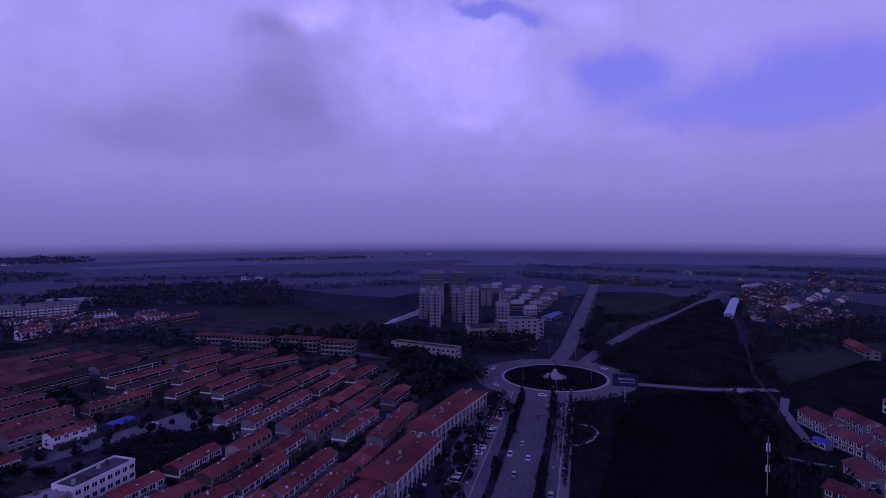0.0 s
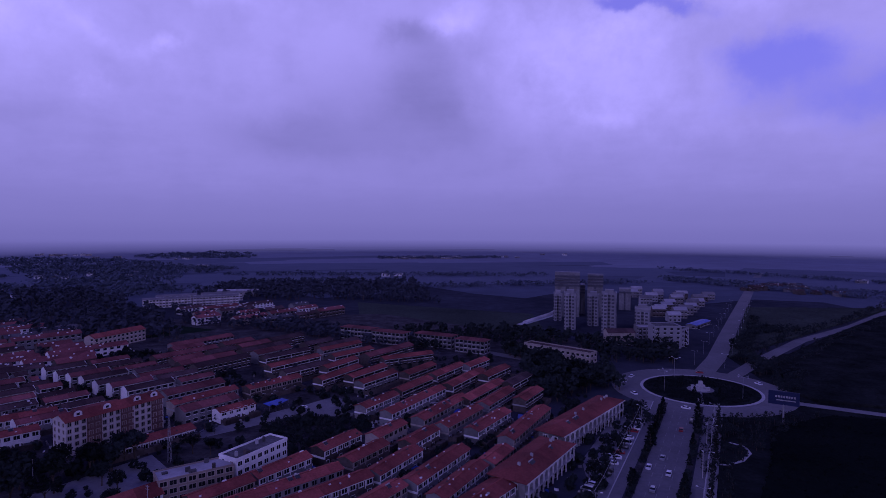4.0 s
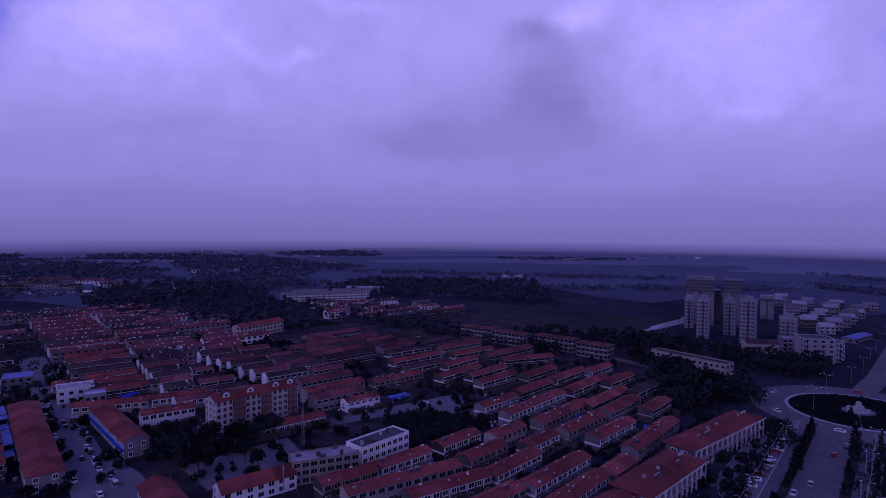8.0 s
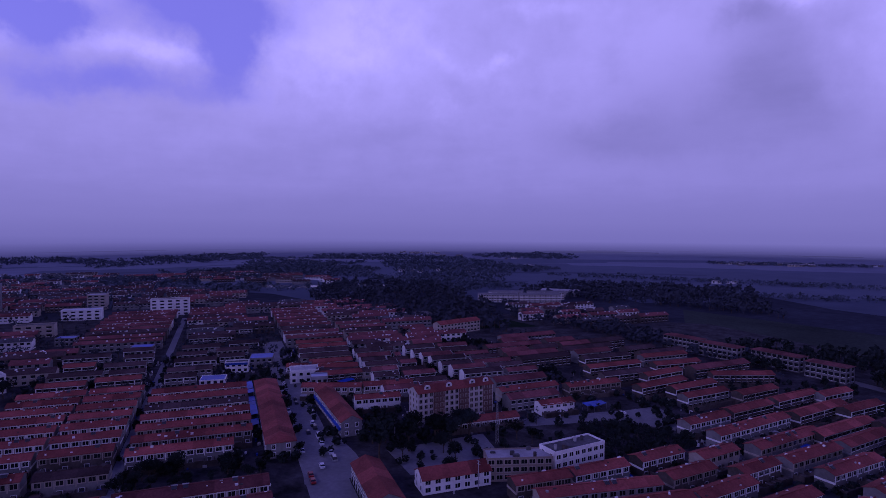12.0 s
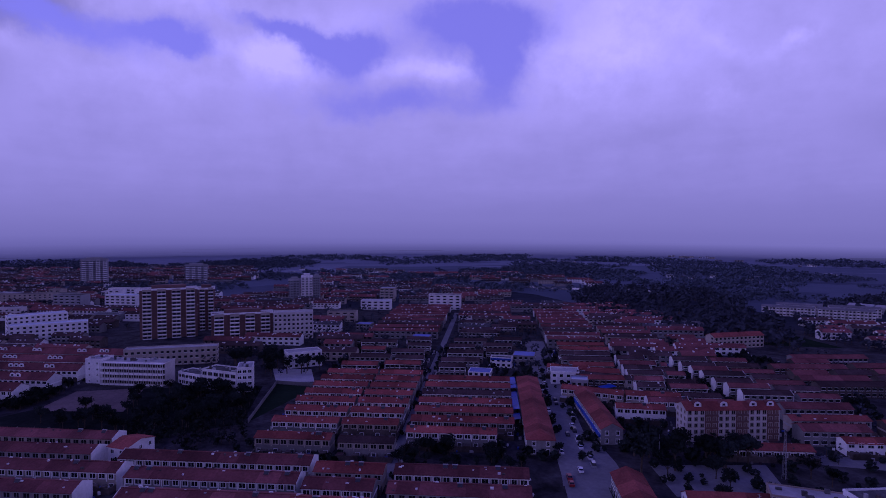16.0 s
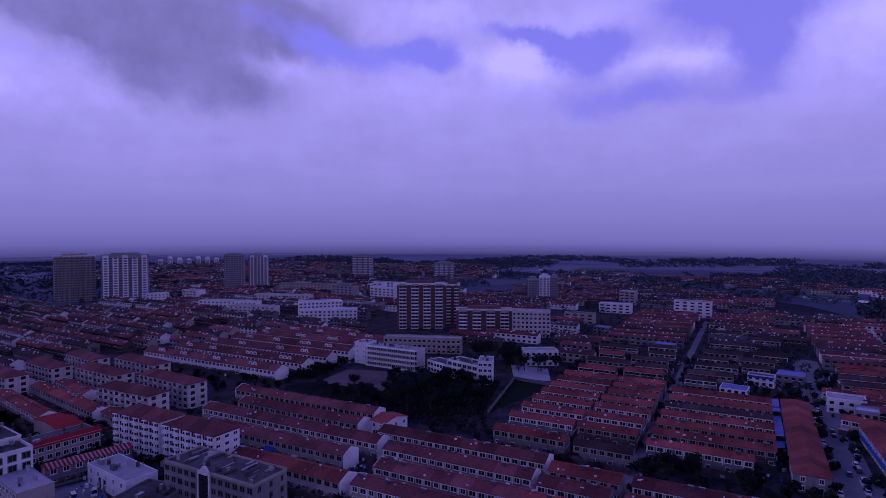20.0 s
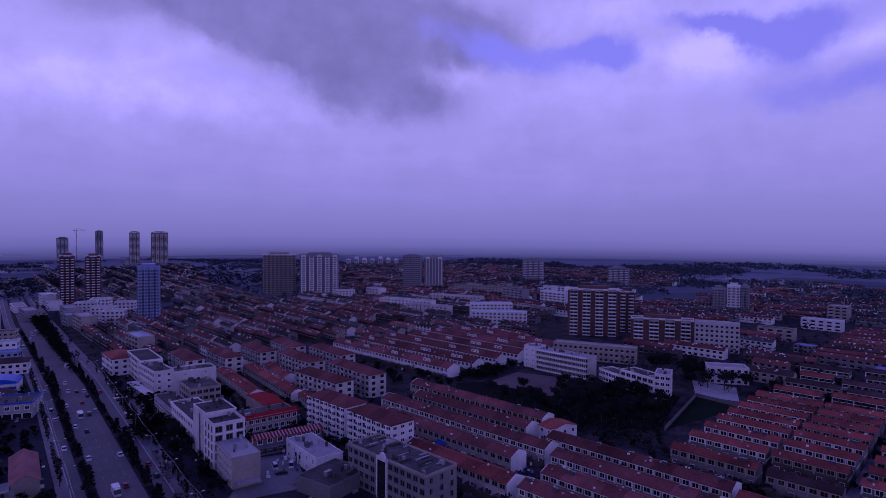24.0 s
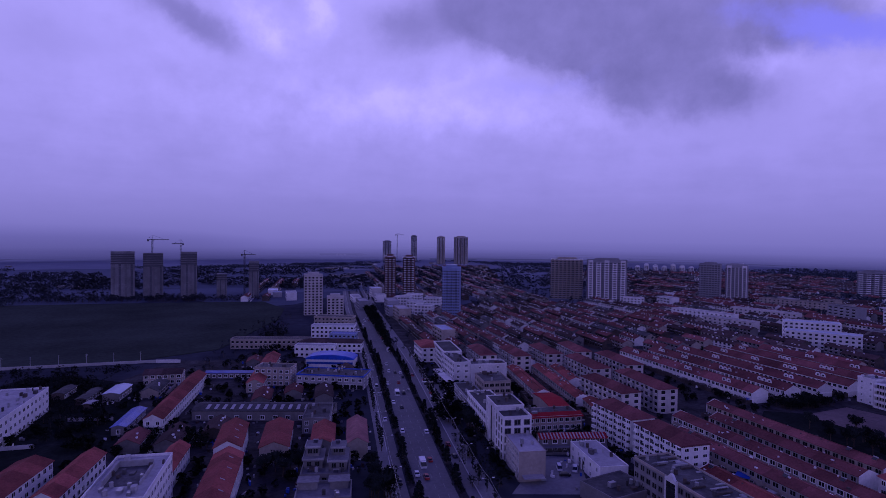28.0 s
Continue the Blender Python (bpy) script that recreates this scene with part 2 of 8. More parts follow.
SLAB = mat("grey_flat_roof", (0.075, 0.072, 0.075), 0.9, 0.55, 0.12, 0.7, per=0.25)
PALE = mat("pale_concrete_roof", (0.38, 0.37, 0.37), 0.9, 0.22, 0.12, 0.8, per=0.1)
CONC = mat("raw_concrete", (0.2, 0.195, 0.2), 0.95, 0.3, 0.08, 0.8, per=0.15)
GLASS = mat("dark_window_glass", (0.02, 0.022, 0.026), 0.15, 0.2, 0.3, 1.0, spec=0.5)
ARCH = mat("old_white_plaster", (0.66, 0.64, 0.62), 0.85, 0.2, 0.15, 1.0)
TRIM = mat("white_trim", (0.82, 0.81, 0.79), 0.6, 0.1, 0.2, 1.0)
BLUE = mat("blue_sheet_metal", (0.03, 0.075, 0.42), 0.45, 0.25, 0.15, 0.7, 0.2, per=0.25, ribs=1.0)
BLUEGLASS = mat("blue_glass_cladding", (0.28, 0.34, 0.52), 0.3, 0.15, 0.05, 0.6)
ASPHALT = mat("asphalt", (0.135, 0.13, 0.135), 0.9, 0.22, 0.04, 0.6)
PAVE = mat("concrete_paving", (0.19, 0.185, 0.187), 0.9, 0.25, 0.06, 0.6)
KERB = mat("kerb_stone", (0.42, 0.41, 0.4), 0.9, 0.15, 0.2, 0.9)
MARK = mat("road_paint", (0.24, 0.24, 0.235), 0.8, 0.3, 0.2, 0.9)
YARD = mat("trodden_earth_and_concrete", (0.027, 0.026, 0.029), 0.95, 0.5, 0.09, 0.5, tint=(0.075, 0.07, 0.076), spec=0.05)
# farmland colour is lifted and blued to carry distance haze
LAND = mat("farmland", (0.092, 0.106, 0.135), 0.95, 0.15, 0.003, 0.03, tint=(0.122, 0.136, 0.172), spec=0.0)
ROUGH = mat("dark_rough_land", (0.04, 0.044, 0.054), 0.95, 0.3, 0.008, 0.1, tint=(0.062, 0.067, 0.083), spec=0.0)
# two field colours with haze mixed in, the first for the farthest strips
HAZE_FAR = mat("haze_pale_fields", (0.21, 0.222, 0.268), 0.95, 0.12, 0.002, 0.02, spec=0.0)
HAZE_MID = mat("haze_mid_fields", (0.135, 0.15, 0.186), 0.95, 0.12, 0.002, 0.02, spec=0.0)
# grey cladding; on far towers its paleness stands in for haze
CLADDING = mat("grey_cladding_and_haze", (0.3, 0.295, 0.31), 0.85, 0.12, 0.05, 0.4, per=0.15)
# tower glass lightened to grey in place of haze
GLASS_HAZED = mat("hazed_window_glass", (0.09, 0.09, 0.11), 0.4, 0.2, 0.2, 1.0)
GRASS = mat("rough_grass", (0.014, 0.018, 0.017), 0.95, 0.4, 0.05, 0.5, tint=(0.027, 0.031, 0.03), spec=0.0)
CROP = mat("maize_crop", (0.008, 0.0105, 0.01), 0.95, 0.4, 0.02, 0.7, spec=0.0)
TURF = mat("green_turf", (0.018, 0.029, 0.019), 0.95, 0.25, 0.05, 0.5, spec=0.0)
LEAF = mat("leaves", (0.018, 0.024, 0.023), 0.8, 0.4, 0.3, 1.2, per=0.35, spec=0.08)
FIELD = mat("dull_green_field", (0.05, 0.06, 0.05), 0.95, 0.3, 0.012, 0.3, spec=0.0)
# two leaf colours paled and blued to stand in for haze over farther trees
LEAF_HAZED = mat("hazed_leaves", (0.05, 0.056, 0.072), 0.8, 0.35, 0.1, 0.8, spec=0.05)
LEAF_FAR = mat("haze_pale_foliage", (0.078, 0.094, 0.122), 0.8, 0.35, 0.1, 0.8, spec=0.05)
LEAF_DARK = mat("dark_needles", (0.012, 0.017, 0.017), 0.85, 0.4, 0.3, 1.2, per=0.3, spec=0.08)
BARK = mat("bark", (0.08, 0.06, 0.045), 0.95, 0.3, 0.5, 2.0, 0.5)
WATER = mat("river_water", (0.2, 0.2, 0.21), 0.12, 0.1, 0.02, 0.3)
STEEL = mat("galvanised_steel", (0.34, 0.34, 0.35), 0.5, 0.2, 0.4, 1.5, metal=0.6)
DARKMETAL = mat("dark_painted_metal", (0.05, 0.05, 0.055), 0.6, 0.2, 0.4, 1.5)
TYRE = mat("tyre_rubber", (0.02, 0.02, 0.02), 0.9, 0.2, 1.0, 3.0)
CAR_WHITE = mat("white_car_paint", (0.72, 0.72, 0.72), 0.3, 0.04, 0.5, 2.0)
CAR_SILVER = mat("silver_car_paint", (0.4, 0.41, 0.42), 0.3, 0.05, 0.5, 2.0, metal=0.5)
CAR_DARK = mat("black_car_paint", (0.03, 0.03, 0.035), 0.25, 0.1, 0.5, 2.0)
CAR_RED = mat("red_car_paint", (0.3, 0.03, 0.03), 0.3, 0.1, 0.5, 2.0)
SIGN = mat("dark_blue_sign_board", (0.016, 0.024, 0.075), 0.5, 0.1, 0.3, 1.0)
COURT = mat("worn_clay_court", (0.142, 0.102, 0.099), 0.95, 0.3, 0.06, 0.5)

# ---- builders ----
rng = random.Random(7)


class Solid:
    """Collects boxes, prisms and faces with a material slot each, and turns them into one mesh."""

    def __init__(self):
        self.v, self.f, self.s = [], [], []

    def face(self, pts, slot=0):
        n = len(self.v)
        self.v += [tuple(p) for p in pts]
        self.f.append(tuple(range(n, n + len(pts))))
        self.s.append(slot)

    def hull(self, bottom, top, slot=0):
        """A closed block between two rings of the same number of points, both counter-clockwise from above."""
        n, k = len(self.v), len(bottom)
        self.v += [tuple(p) for p in bottom] + [tuple(p) for p in top]
        self.f += [tuple(n + i for i in reversed(range(k))), tuple(n + k + i for i in range(k))]
        self.f += [(n + i, n + (i + 1) % k, n + k + (i + 1) % k, n + k + i) for i in range(k)]
        self.s += [slot] * (k + 2)

    def box(self, x0, x1, y0, y1, z0, z1, slot=0):
        r = ((x0, y0), (x1, y0), (x1, y1), (x0, y1))
        self.hull([(*p, z0) for p in r], [(*p, z1) for p in r], slot)

    def drum(self, x, y, z0, z1, r0, r1, k=10, slot=0):
        a = [(math.cos(i * math.tau / k), math.sin(i * math.tau / k)) for i in range(k)]
        self.hull([(x + r0 * c, y + r0 * s, z0) for c, s in a], [(x + r1 * c, y + r1 * s, z1) for c, s in a], slot)

    def bar(self, p, q, r0, r1, k=6, slot=0):
        """A tapered rod from p to q."""
        p, q = Vector(p), Vector(q)
        d = (q - p).normalized()
        e = d.orthogonal().normalized()
        g = d.cross(e)
        ring = [e * math.cos(i * math.tau / k) + g * math.sin(i * math.tau / k) for i in range(k)]
        self.hull([p + r0 * c for c in ring], [q + r1 * c for c in ring], slot)

    def mesh(self, name, *mats):
        me = bpy.data.meshes.new(name)
        me.from_pydata(self.v, [], self.f)
        for m in mats:
            me.materials.append(m)
        if len(mats) > 1:
            me.polygons.foreach_set("material_index", self.s)
        me.update()
        return me


def thing(name, at, turn=0.0, label="", category="", group="", kind=""):
    ob = new(name)
    ob.matrix_basis = Matrix.LocRotScale((at[0], at[1], at[2] if len(at) > 2 else 0), Euler((0, 0, turn)), None)
    return tagged(ob, label, category, group, kind)


def part(name, data, parent, at=(0, 0, 0), turn=0.0, label=""):
    ob = new(name, data)
    ob.parent = parent
    ob.matrix_basis = Matrix.LocRotScale(at, Euler((0, 0, turn)), None)
    return tagged(ob, label)


def front(p, q):
    """Origin, length and turn of a building whose front runs from p to q, left to right as the hovering camera sees it."""
    d = Vector(q) - Vector(p)
    return p, d.length, math.atan2(d.y, d.x)


def uw(u, w):
    """Town grid: u along the terraces, w away from the main road."""
    return (0.438 * u - 0.899 * w, 0.899 * u + 0.438 * w)


def framed(xs, zs, pane, depth=0.09):
    """One connected sheet: frame cells proud, pane cells set back behind reveals, with edges back to the wall."""
    s = Solid()
    nx, nz = len(xs), len(zs)
    s.v = [(x, -depth, z) for z in zs for x in xs]
    for j in range(nz - 1):
        for i in range(nx - 1):
            q = (j * nx + i, j * nx + i + 1, (j + 1) * nx + i + 1, (j + 1) * nx + i)
            if pane(i, j):
                k = len(s.v)
                s.v += [(s.v[a][0], -0.015, s.v[a][2]) for a in q]
                for a in range(4):
                    b = (a + 1) % 4
                    s.f.append((q[a], q[b], k + b, k + a)), s.s.append(0)
                s.f.append((k, k + 1, k + 2, k + 3)), s.s.append(1)
            else:
                s.f.append(q), s.s.append(0)
    rim = [i for i in range(nx)] + [j * nx + nx - 1 for j in range(1, nz)] + [(nz - 1) * nx + i for i in reversed(range(nx - 1))] + [j * nx for j in reversed(range(1, nz - 1))]
    k = len(s.v)
    s.v += [(s.v[a][0], 0.02, s.v[a][2]) for a in rim]
    for a in range(len(rim)):
        b = (a + 1) % len(rim)
        s.f.append((rim[b], rim[a], k + a, k + b)), s.s.append(0)
    return s


@functools.lru_cache(None)
def window_mesh(w, h, bars, f=0.24, m=None):
    xs = [-w / 2 - f]
    for i in range(bars):
        a, b = -w / 2 + w * i / bars, -w / 2 + w * (i + 1) / bars
        xs += [a + (0.05 if i else 0), b - (0.05 if i < bars - 1 else 0)]
    xs.append(w / 2 + f)
    return framed(xs, [-f - 0.06, 0, h, h + f], lambda i, j: j == 1 and i % 2 == 1).mesh("window", m or TRIM, GLASS)


@functools.lru_cache(None)
def door_mesh(w, h, m):
    return framed([-w / 2 - 0.14, -w / 2, w / 2, w / 2 + 0.14], [0, h, h + 0.14], lambda i, j: j == 0 and i == 1).mesh("door", TRIM, m)


def gable_wall(L, D, eave, ridge):
    s = Solid()
    prof = ((0, 0), (D, 0), (D, eave), (D / 2, ridge), (0, eave))
    a, b = [(0, y, z) for y, z in prof], [(L, y, z) for y, z in prof]
    s.face(a), s.face(list(reversed(b)))
    for i in range(5):
        j = (i + 1) % 5
        s.face((a[j], a[i], b[i], b[j]))
    return s


def gable_roof(L, D, eave, ridge, over=0.5, thick=0.16, ends=0.35):
    s = Solid()
    k = (ridge - eave) / (D / 2)
    x0, x1 = -ends, L + ends
    for side in (0, 1):
        y0, ym = (-over, D / 2) if side == 0 else (D + over, D / 2)
        z0, zm = eave - k * over + 0.06, ridge + 0.06
        ring = [(x0, y0, z0), (x1, y0, z0), (x1, ym, zm), (x0, ym, zm)]
        if side:
            ring.reverse()
        s.hull(ring, [(x, y, z + thick) for x, y, z in ring])
    return s


def hip_roof(L, D, eave, ridge, over=0.5):
    s = Solid()
    o, r = over, min(D / 2, L / 2 - 0.5)
    ring = [(-o, -o, eave), (L + o, -o, eave), (L + o, D + o, eave), (-o, D + o, eave)]
    low = [(x, y, z - 0.2) for x, y, z in ring]
    s.hull(low, ring)
    a, b = (r, D / 2, ridge), (L - r, D / 2, ridge)
    s.face((ring[0], ring[1], b, a)), s.face((ring[1], ring[2], b)), s.face((ring[2], ring[3], a, b)), s.face((ring[3], ring[0], a))
    return s


COUNT = collections.Counter()
FOOT = []


def claim(p, q, D):
    """Remember a footprint: centre and reach of its circle-like cells, to keep the infill off it."""
    d = Vector(q) - Vector(p)
    n = Vector((-d.y, d.x)).normalized()
    FOOT.append((Vector(p), d.normalized(), n, d.length, D))


def free(x, y, margin=3.0):
    c = Vector((x, y))
    for p, d, n, L, D in FOOT:
        r = c - p
        if -margin < r.dot(d) < L + margin and -margin < r.dot(n) < D + margin:
            return False
    return True




def terrace(p, q, D=7.2, eave=6.2, rise=1.2, unit=3.3, wall=None, roof=None, near=True, floors=2, yard=4.0, label="", blue=0.06, group="terraced rows", band=True, white_end=False):
    """A row of joined houses: walls, pitched roof, windows and doors on the side that is seen, small walled yards in front."""
    at, L, turn = front(p, q)
    claim(p, q, D)
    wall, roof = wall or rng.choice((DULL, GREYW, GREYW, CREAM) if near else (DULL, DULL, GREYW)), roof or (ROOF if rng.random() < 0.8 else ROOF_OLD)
    rname = "red tiled" if roof is ROOF else "weathered brown tiled" if roof is ROOF_OLD else "dull red tiled" if roof is ROOF_DULL else "bright red"
    e = thing("terraced_house_row", at, turn, label or f"row of two-storey houses with a {rname} pitched roof", "house", group)
    body = part("wall", gable_wall(L, D, eave, eave + rise).mesh("wall", wall), e)
    r = part("roof", gable_roof(L, D, eave, eave + rise).mesh("roof", roof), e)
    s = Solid()
    s.box(-0.3, L + 0.3, D / 2 - 0.16, D / 2 + 0.16, eave + rise + 0.1, eave + rise + 0.36)
    part("ridge_cap", s.mesh("ridge_cap", roof), r)
    n = max(1, round(L / unit))
    pitch = L / n
    fh = eave / floors
    frame_m = rng.choice((TRIM, TRIM, PALE, CREAM))
    if band:
        s = Solid()
        s.box(0.02, L - 0.02, -0.12, 0.0, eave - 0.62, eave - 0.4)
        if floors > 1:
            s.box(-0.14, 0.02, -0.1, D, fh - 0.15, fh + 0.55), s.box(L - 0.02, L + 0.14, -0.1, D, fh - 0.15, fh + 0.55)
        for i in range(0, n + 1, 2 if near else 3):
            x = min(max(i * pitch, 0.2), L - 0.2)
            s.box(x - 0.18, x + 0.18, -0.16, 0.0, fh - 0.1, eave - 0.4)
        part("string_course", s.mesh("string_course", frame_m), e)
    if near:
        for i in range(n):
            x = (i + 0.5) * pitch
            for fl in range(floors):
                if fl == 0 and floors > 1:
                    if yard and i % 2:
                        continue
                    part("door", door_mesh(1.5, 2.2, DARKMETAL), e, (x, 0, 0.05))
                else:
                    part("window", window_mesh(2.1 if rng.random() < 0.7 else 1.7, 1.7, 2, 0.26, frame_m), e, (x, 0, fl * fh + 0.95))
    else:
        s = Solid()
        for i in range(n):
            x = (i + 0.5) * pitch
            for fl in range(floors):
                s.box(x - 1.0, x + 1.0, -0.06, 0.02, fl * fh + 1.0, fl * fh + 2.4, 1)
                s.box(x - 1.2, x + 1.2, -0.14, 0.02, fl * fh + 0.74, fl * fh + 1.0)
                s.box(x - 1.15, x + 1.15, -0.1, 0.02, fl * fh + 2.4, fl * fh + 2.52)
        tagged(part("window_strip", s.mesh("window_strip", TRIM, GLASS), e), kind="stuff")
    if white_end:
        for x0, x1 in ((-0.45, -0.36), (L + 0.45, L + 0.36)):
            s = Solid()
            a = [(x0, y, z) for y, z in ((-0.3, 0), (D + 0.3, 0), (D + 0.3, eave + 0.2), (D / 2, eave + rise + 0.7), (-0.3, eave + 0.2))]
            b = [(x1, y, z) for _, y, z in a]
            s.face(a), s.face(list(reversed(b)))
            for i in range(5):
                s.face((a[(i + 1) % 5], a[i], b[i], b[(i + 1) % 5]))
            part("gable_end", s.mesh("gable_end", WHITE), e, label="whitewashed gable end")
    if yard and near:
        s = Solid()
        for _ in range(int(n * 4.5)):
            x, y, b = rng.uniform(0.6, L - 0.6), rng.uniform(-yard + 0.9, -0.9), rng.uniform(0.25, 0.75)
            s.box(x - b, x + b, y - b * 0.6, y + b * 0.6, 0.05, rng.uniform(0.5, 1.9), rng.choice((0, 0, 0, 1, 1, 2, 3, 4)))
        tagged(part("yard_clutter", s.mesh("yard_clutter", TRIM, SLAB, BLUE, ROOF_OLD, GREYW), e), kind="stuff")
    if yard:
        s = Solid()
        s.box(0, L, -yard, -yard + 0.24, 0, 2.3)
        for i in range(n + 1):
            x = min(max(i * pitch, 0.12), L - 0.12)
            s.box(x - 0.12, x + 0.12, -yard + 0.24, -0.1, 0, 2.2)
            if near and i < n and rng.random() < 0.45:
                s.box(x + 0.1, x + pitch * rng.uniform(0.45, 0.9), -yard, -yard + rng.uniform(1.5, 2.3), 0, rng.uniform(2.5, 3.0))
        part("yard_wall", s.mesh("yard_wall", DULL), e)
        for i in range(n):
            k = rng.random()
            if near and k < 0.2:
                s = Solid()
                y0, y1 = -yard + 0.1, -rng.uniform(0.2, yard * 0.55)
                z = rng.uniform(2.35, 2.9)
                s.hull([(i * pitch + 0.1, y0, z - 0.25), ((i + 1) * pitch - 0.1, y0, z - 0.25), ((i + 1) * pitch - 0.1, y1, z), (i * pitch + 0.1, y1, z)],
                       [(i * pitch + 0.1, y0, z - 0.17), ((i + 1) * pitch - 0.1, y0, z - 0.17), ((i + 1) * pitch - 0.1, y1, z + 0.08), (i * pitch + 0.1, y1, z + 0.08)])
                m = BLUE if rng.random() < blue * 3 else rng.choice((SLAB, ROOF_OLD, PALE, GREYW))
                if i % 5 == 0:
                    part("lean_to_roof", s.mesh("lean_to_roof", m), e)
    if near:
        # flues, vents, water butts and patched tiles along the roof
        s = Solid()
        for _ in range(int(L / 5) + rng.randrange(4)):
            x, k, y = rng.uniform(0.6, L - 0.6), rng.uniform(0.14, 0.34), rng.uniform(0.6, D - 0.6)
            z = eave + rise * (1 - abs(y - D / 2) / (D / 2)) - 0.1
            s.box(x - k, x + k * rng.uniform(1, 3), y - k, y + k, z, z + rng.uniform(0.35, 0.9), rng.choice((0, 0, 1, 2)))
        tagged(part("roof_clutter", s.mesh("roof_clutter", TRIM, PALE, DULL), r), kind="stuff")
        for i in range(int(L / 12)):
            if rng.random() < 0.45:
                solar_heater(e, rng.uniform(1.5, L - 1.5), D / 2 - 0.9, eave + rise - 0.2)
    return e


@functools.lru_cache(None)
def heater_meshes():
    a, b, c = Solid(), Solid(), Solid()
    a.bar((-0.95, 0.35, 0.95), (0.95, 0.35, 0.95), 0.24, 0.24, 8)
    b.hull([(-0.8, -0.9, 0.12), (0.8, -0.9, 0.12), (0.8, 0.25, 0.86), (-0.8, 0.25, 0.86)], [(-0.8, -0.93, 0.2), (0.8, -0.93, 0.2), (0.8, 0.22, 0.94), (-0.8, 0.22, 0.94)])
    for x in (-0.7, 0.7):
        c.bar((x, 0.4, -0.1), (x, 0.4, 0.75), 0.04, 0.04, 4)
        c.bar((x, -0.9, -0.3), (x, 0.35, 0.7), 0.03, 0.03, 4)
    c.bar((-0.7, 0.4, 0.72), (0.7, 0.4, 0.72), 0.04, 0.04, 4)
    for x in (-0.7, 0.7):
        c.bar((x, 0.36, 0.7), (x, 0.4, 0.75), 0.05, 0.05, 4)
    return a.mesh("tank", PALE), b.mesh("collector", DARKMETAL), c.mesh("stand", STEEL)


glint = random.Random(17)


def far_row(s, p, q, D, eave, rise, wall, roof, unit=4.2, floors=2):
    """A distant row of houses added to one mesh: slots 0 to 3 walls, 4 and 5 roofs, 6 trim, 7 glass."""
    at, L, turn = front(p, q)
    c, n = Vector((math.cos(turn), math.sin(turn))), Vector((-math.sin(turn), math.cos(turn)))
    k0 = len(s.v)
    for src, slot in ((gable_wall(L, D, eave, eave + rise), wall), (gable_roof(L, D, eave, eave + rise), roof)):
        k = len(s.v)
        s.v += src.v
        s.f += [tuple(i + k for i in f) for f in src.f]
        s.s += [slot] * len(src.f)
    m, fh = max(1, round(L / unit)), eave / floors
    for i in range(m):
        x = (i + 0.5) * L / m
        for fl in range(floors):
            s.face([(x - 1.1, -0.06, fl * fh + 0.9), (x + 1.1, -0.06, fl * fh + 0.9), (x + 1.1, -0.06, fl * fh + 2.4), (x - 1.1, -0.06, fl * fh + 2.4)], 7)
            s.box(x - 1.2, x + 1.2, -0.16, 0.02, fl * fh + 0.72, fl * fh + 0.9, 6)
    for i in range(int(L / 17)):
        x = rng.uniform(1, L - 1)
        s.box(x - 0.4, x + 0.5, D * 0.3, D * 0.4, eave + rise * 0.55, eave + rise * 0.6 + rng.uniform(0.5, 1.1), 6)
    if rng.random() < 0.5:
        s.box(0, L, -3.6, -3.4, 0, 2.2, wall)
    for i in range(int(L / 6)):
        x, y, k = glint.uniform(0.6, L - 1.4), glint.uniform(0.2, 0.42) * D, glint.uniform(0.35, 0.8)
        z = eave + rise * y / (D / 2) + 0.1
        s.box(x, x + k * 1.6, y - 0.35, y + 0.35, z, z + k, 6)
    for i in range(k0, len(s.v)):
        x, y, z = s.v[i]
        w = Vector(at) + c * x + n * y
        s.v[i] = (w.x, w.y, z)


def solar_heater(parent, x, y, z):
    a, b, c = heater_meshes()
    h = part("solar_water_heater", c, parent, (x, y, z))
    part("tank", a, h, label="white water tank")
    part("collector", b, h)


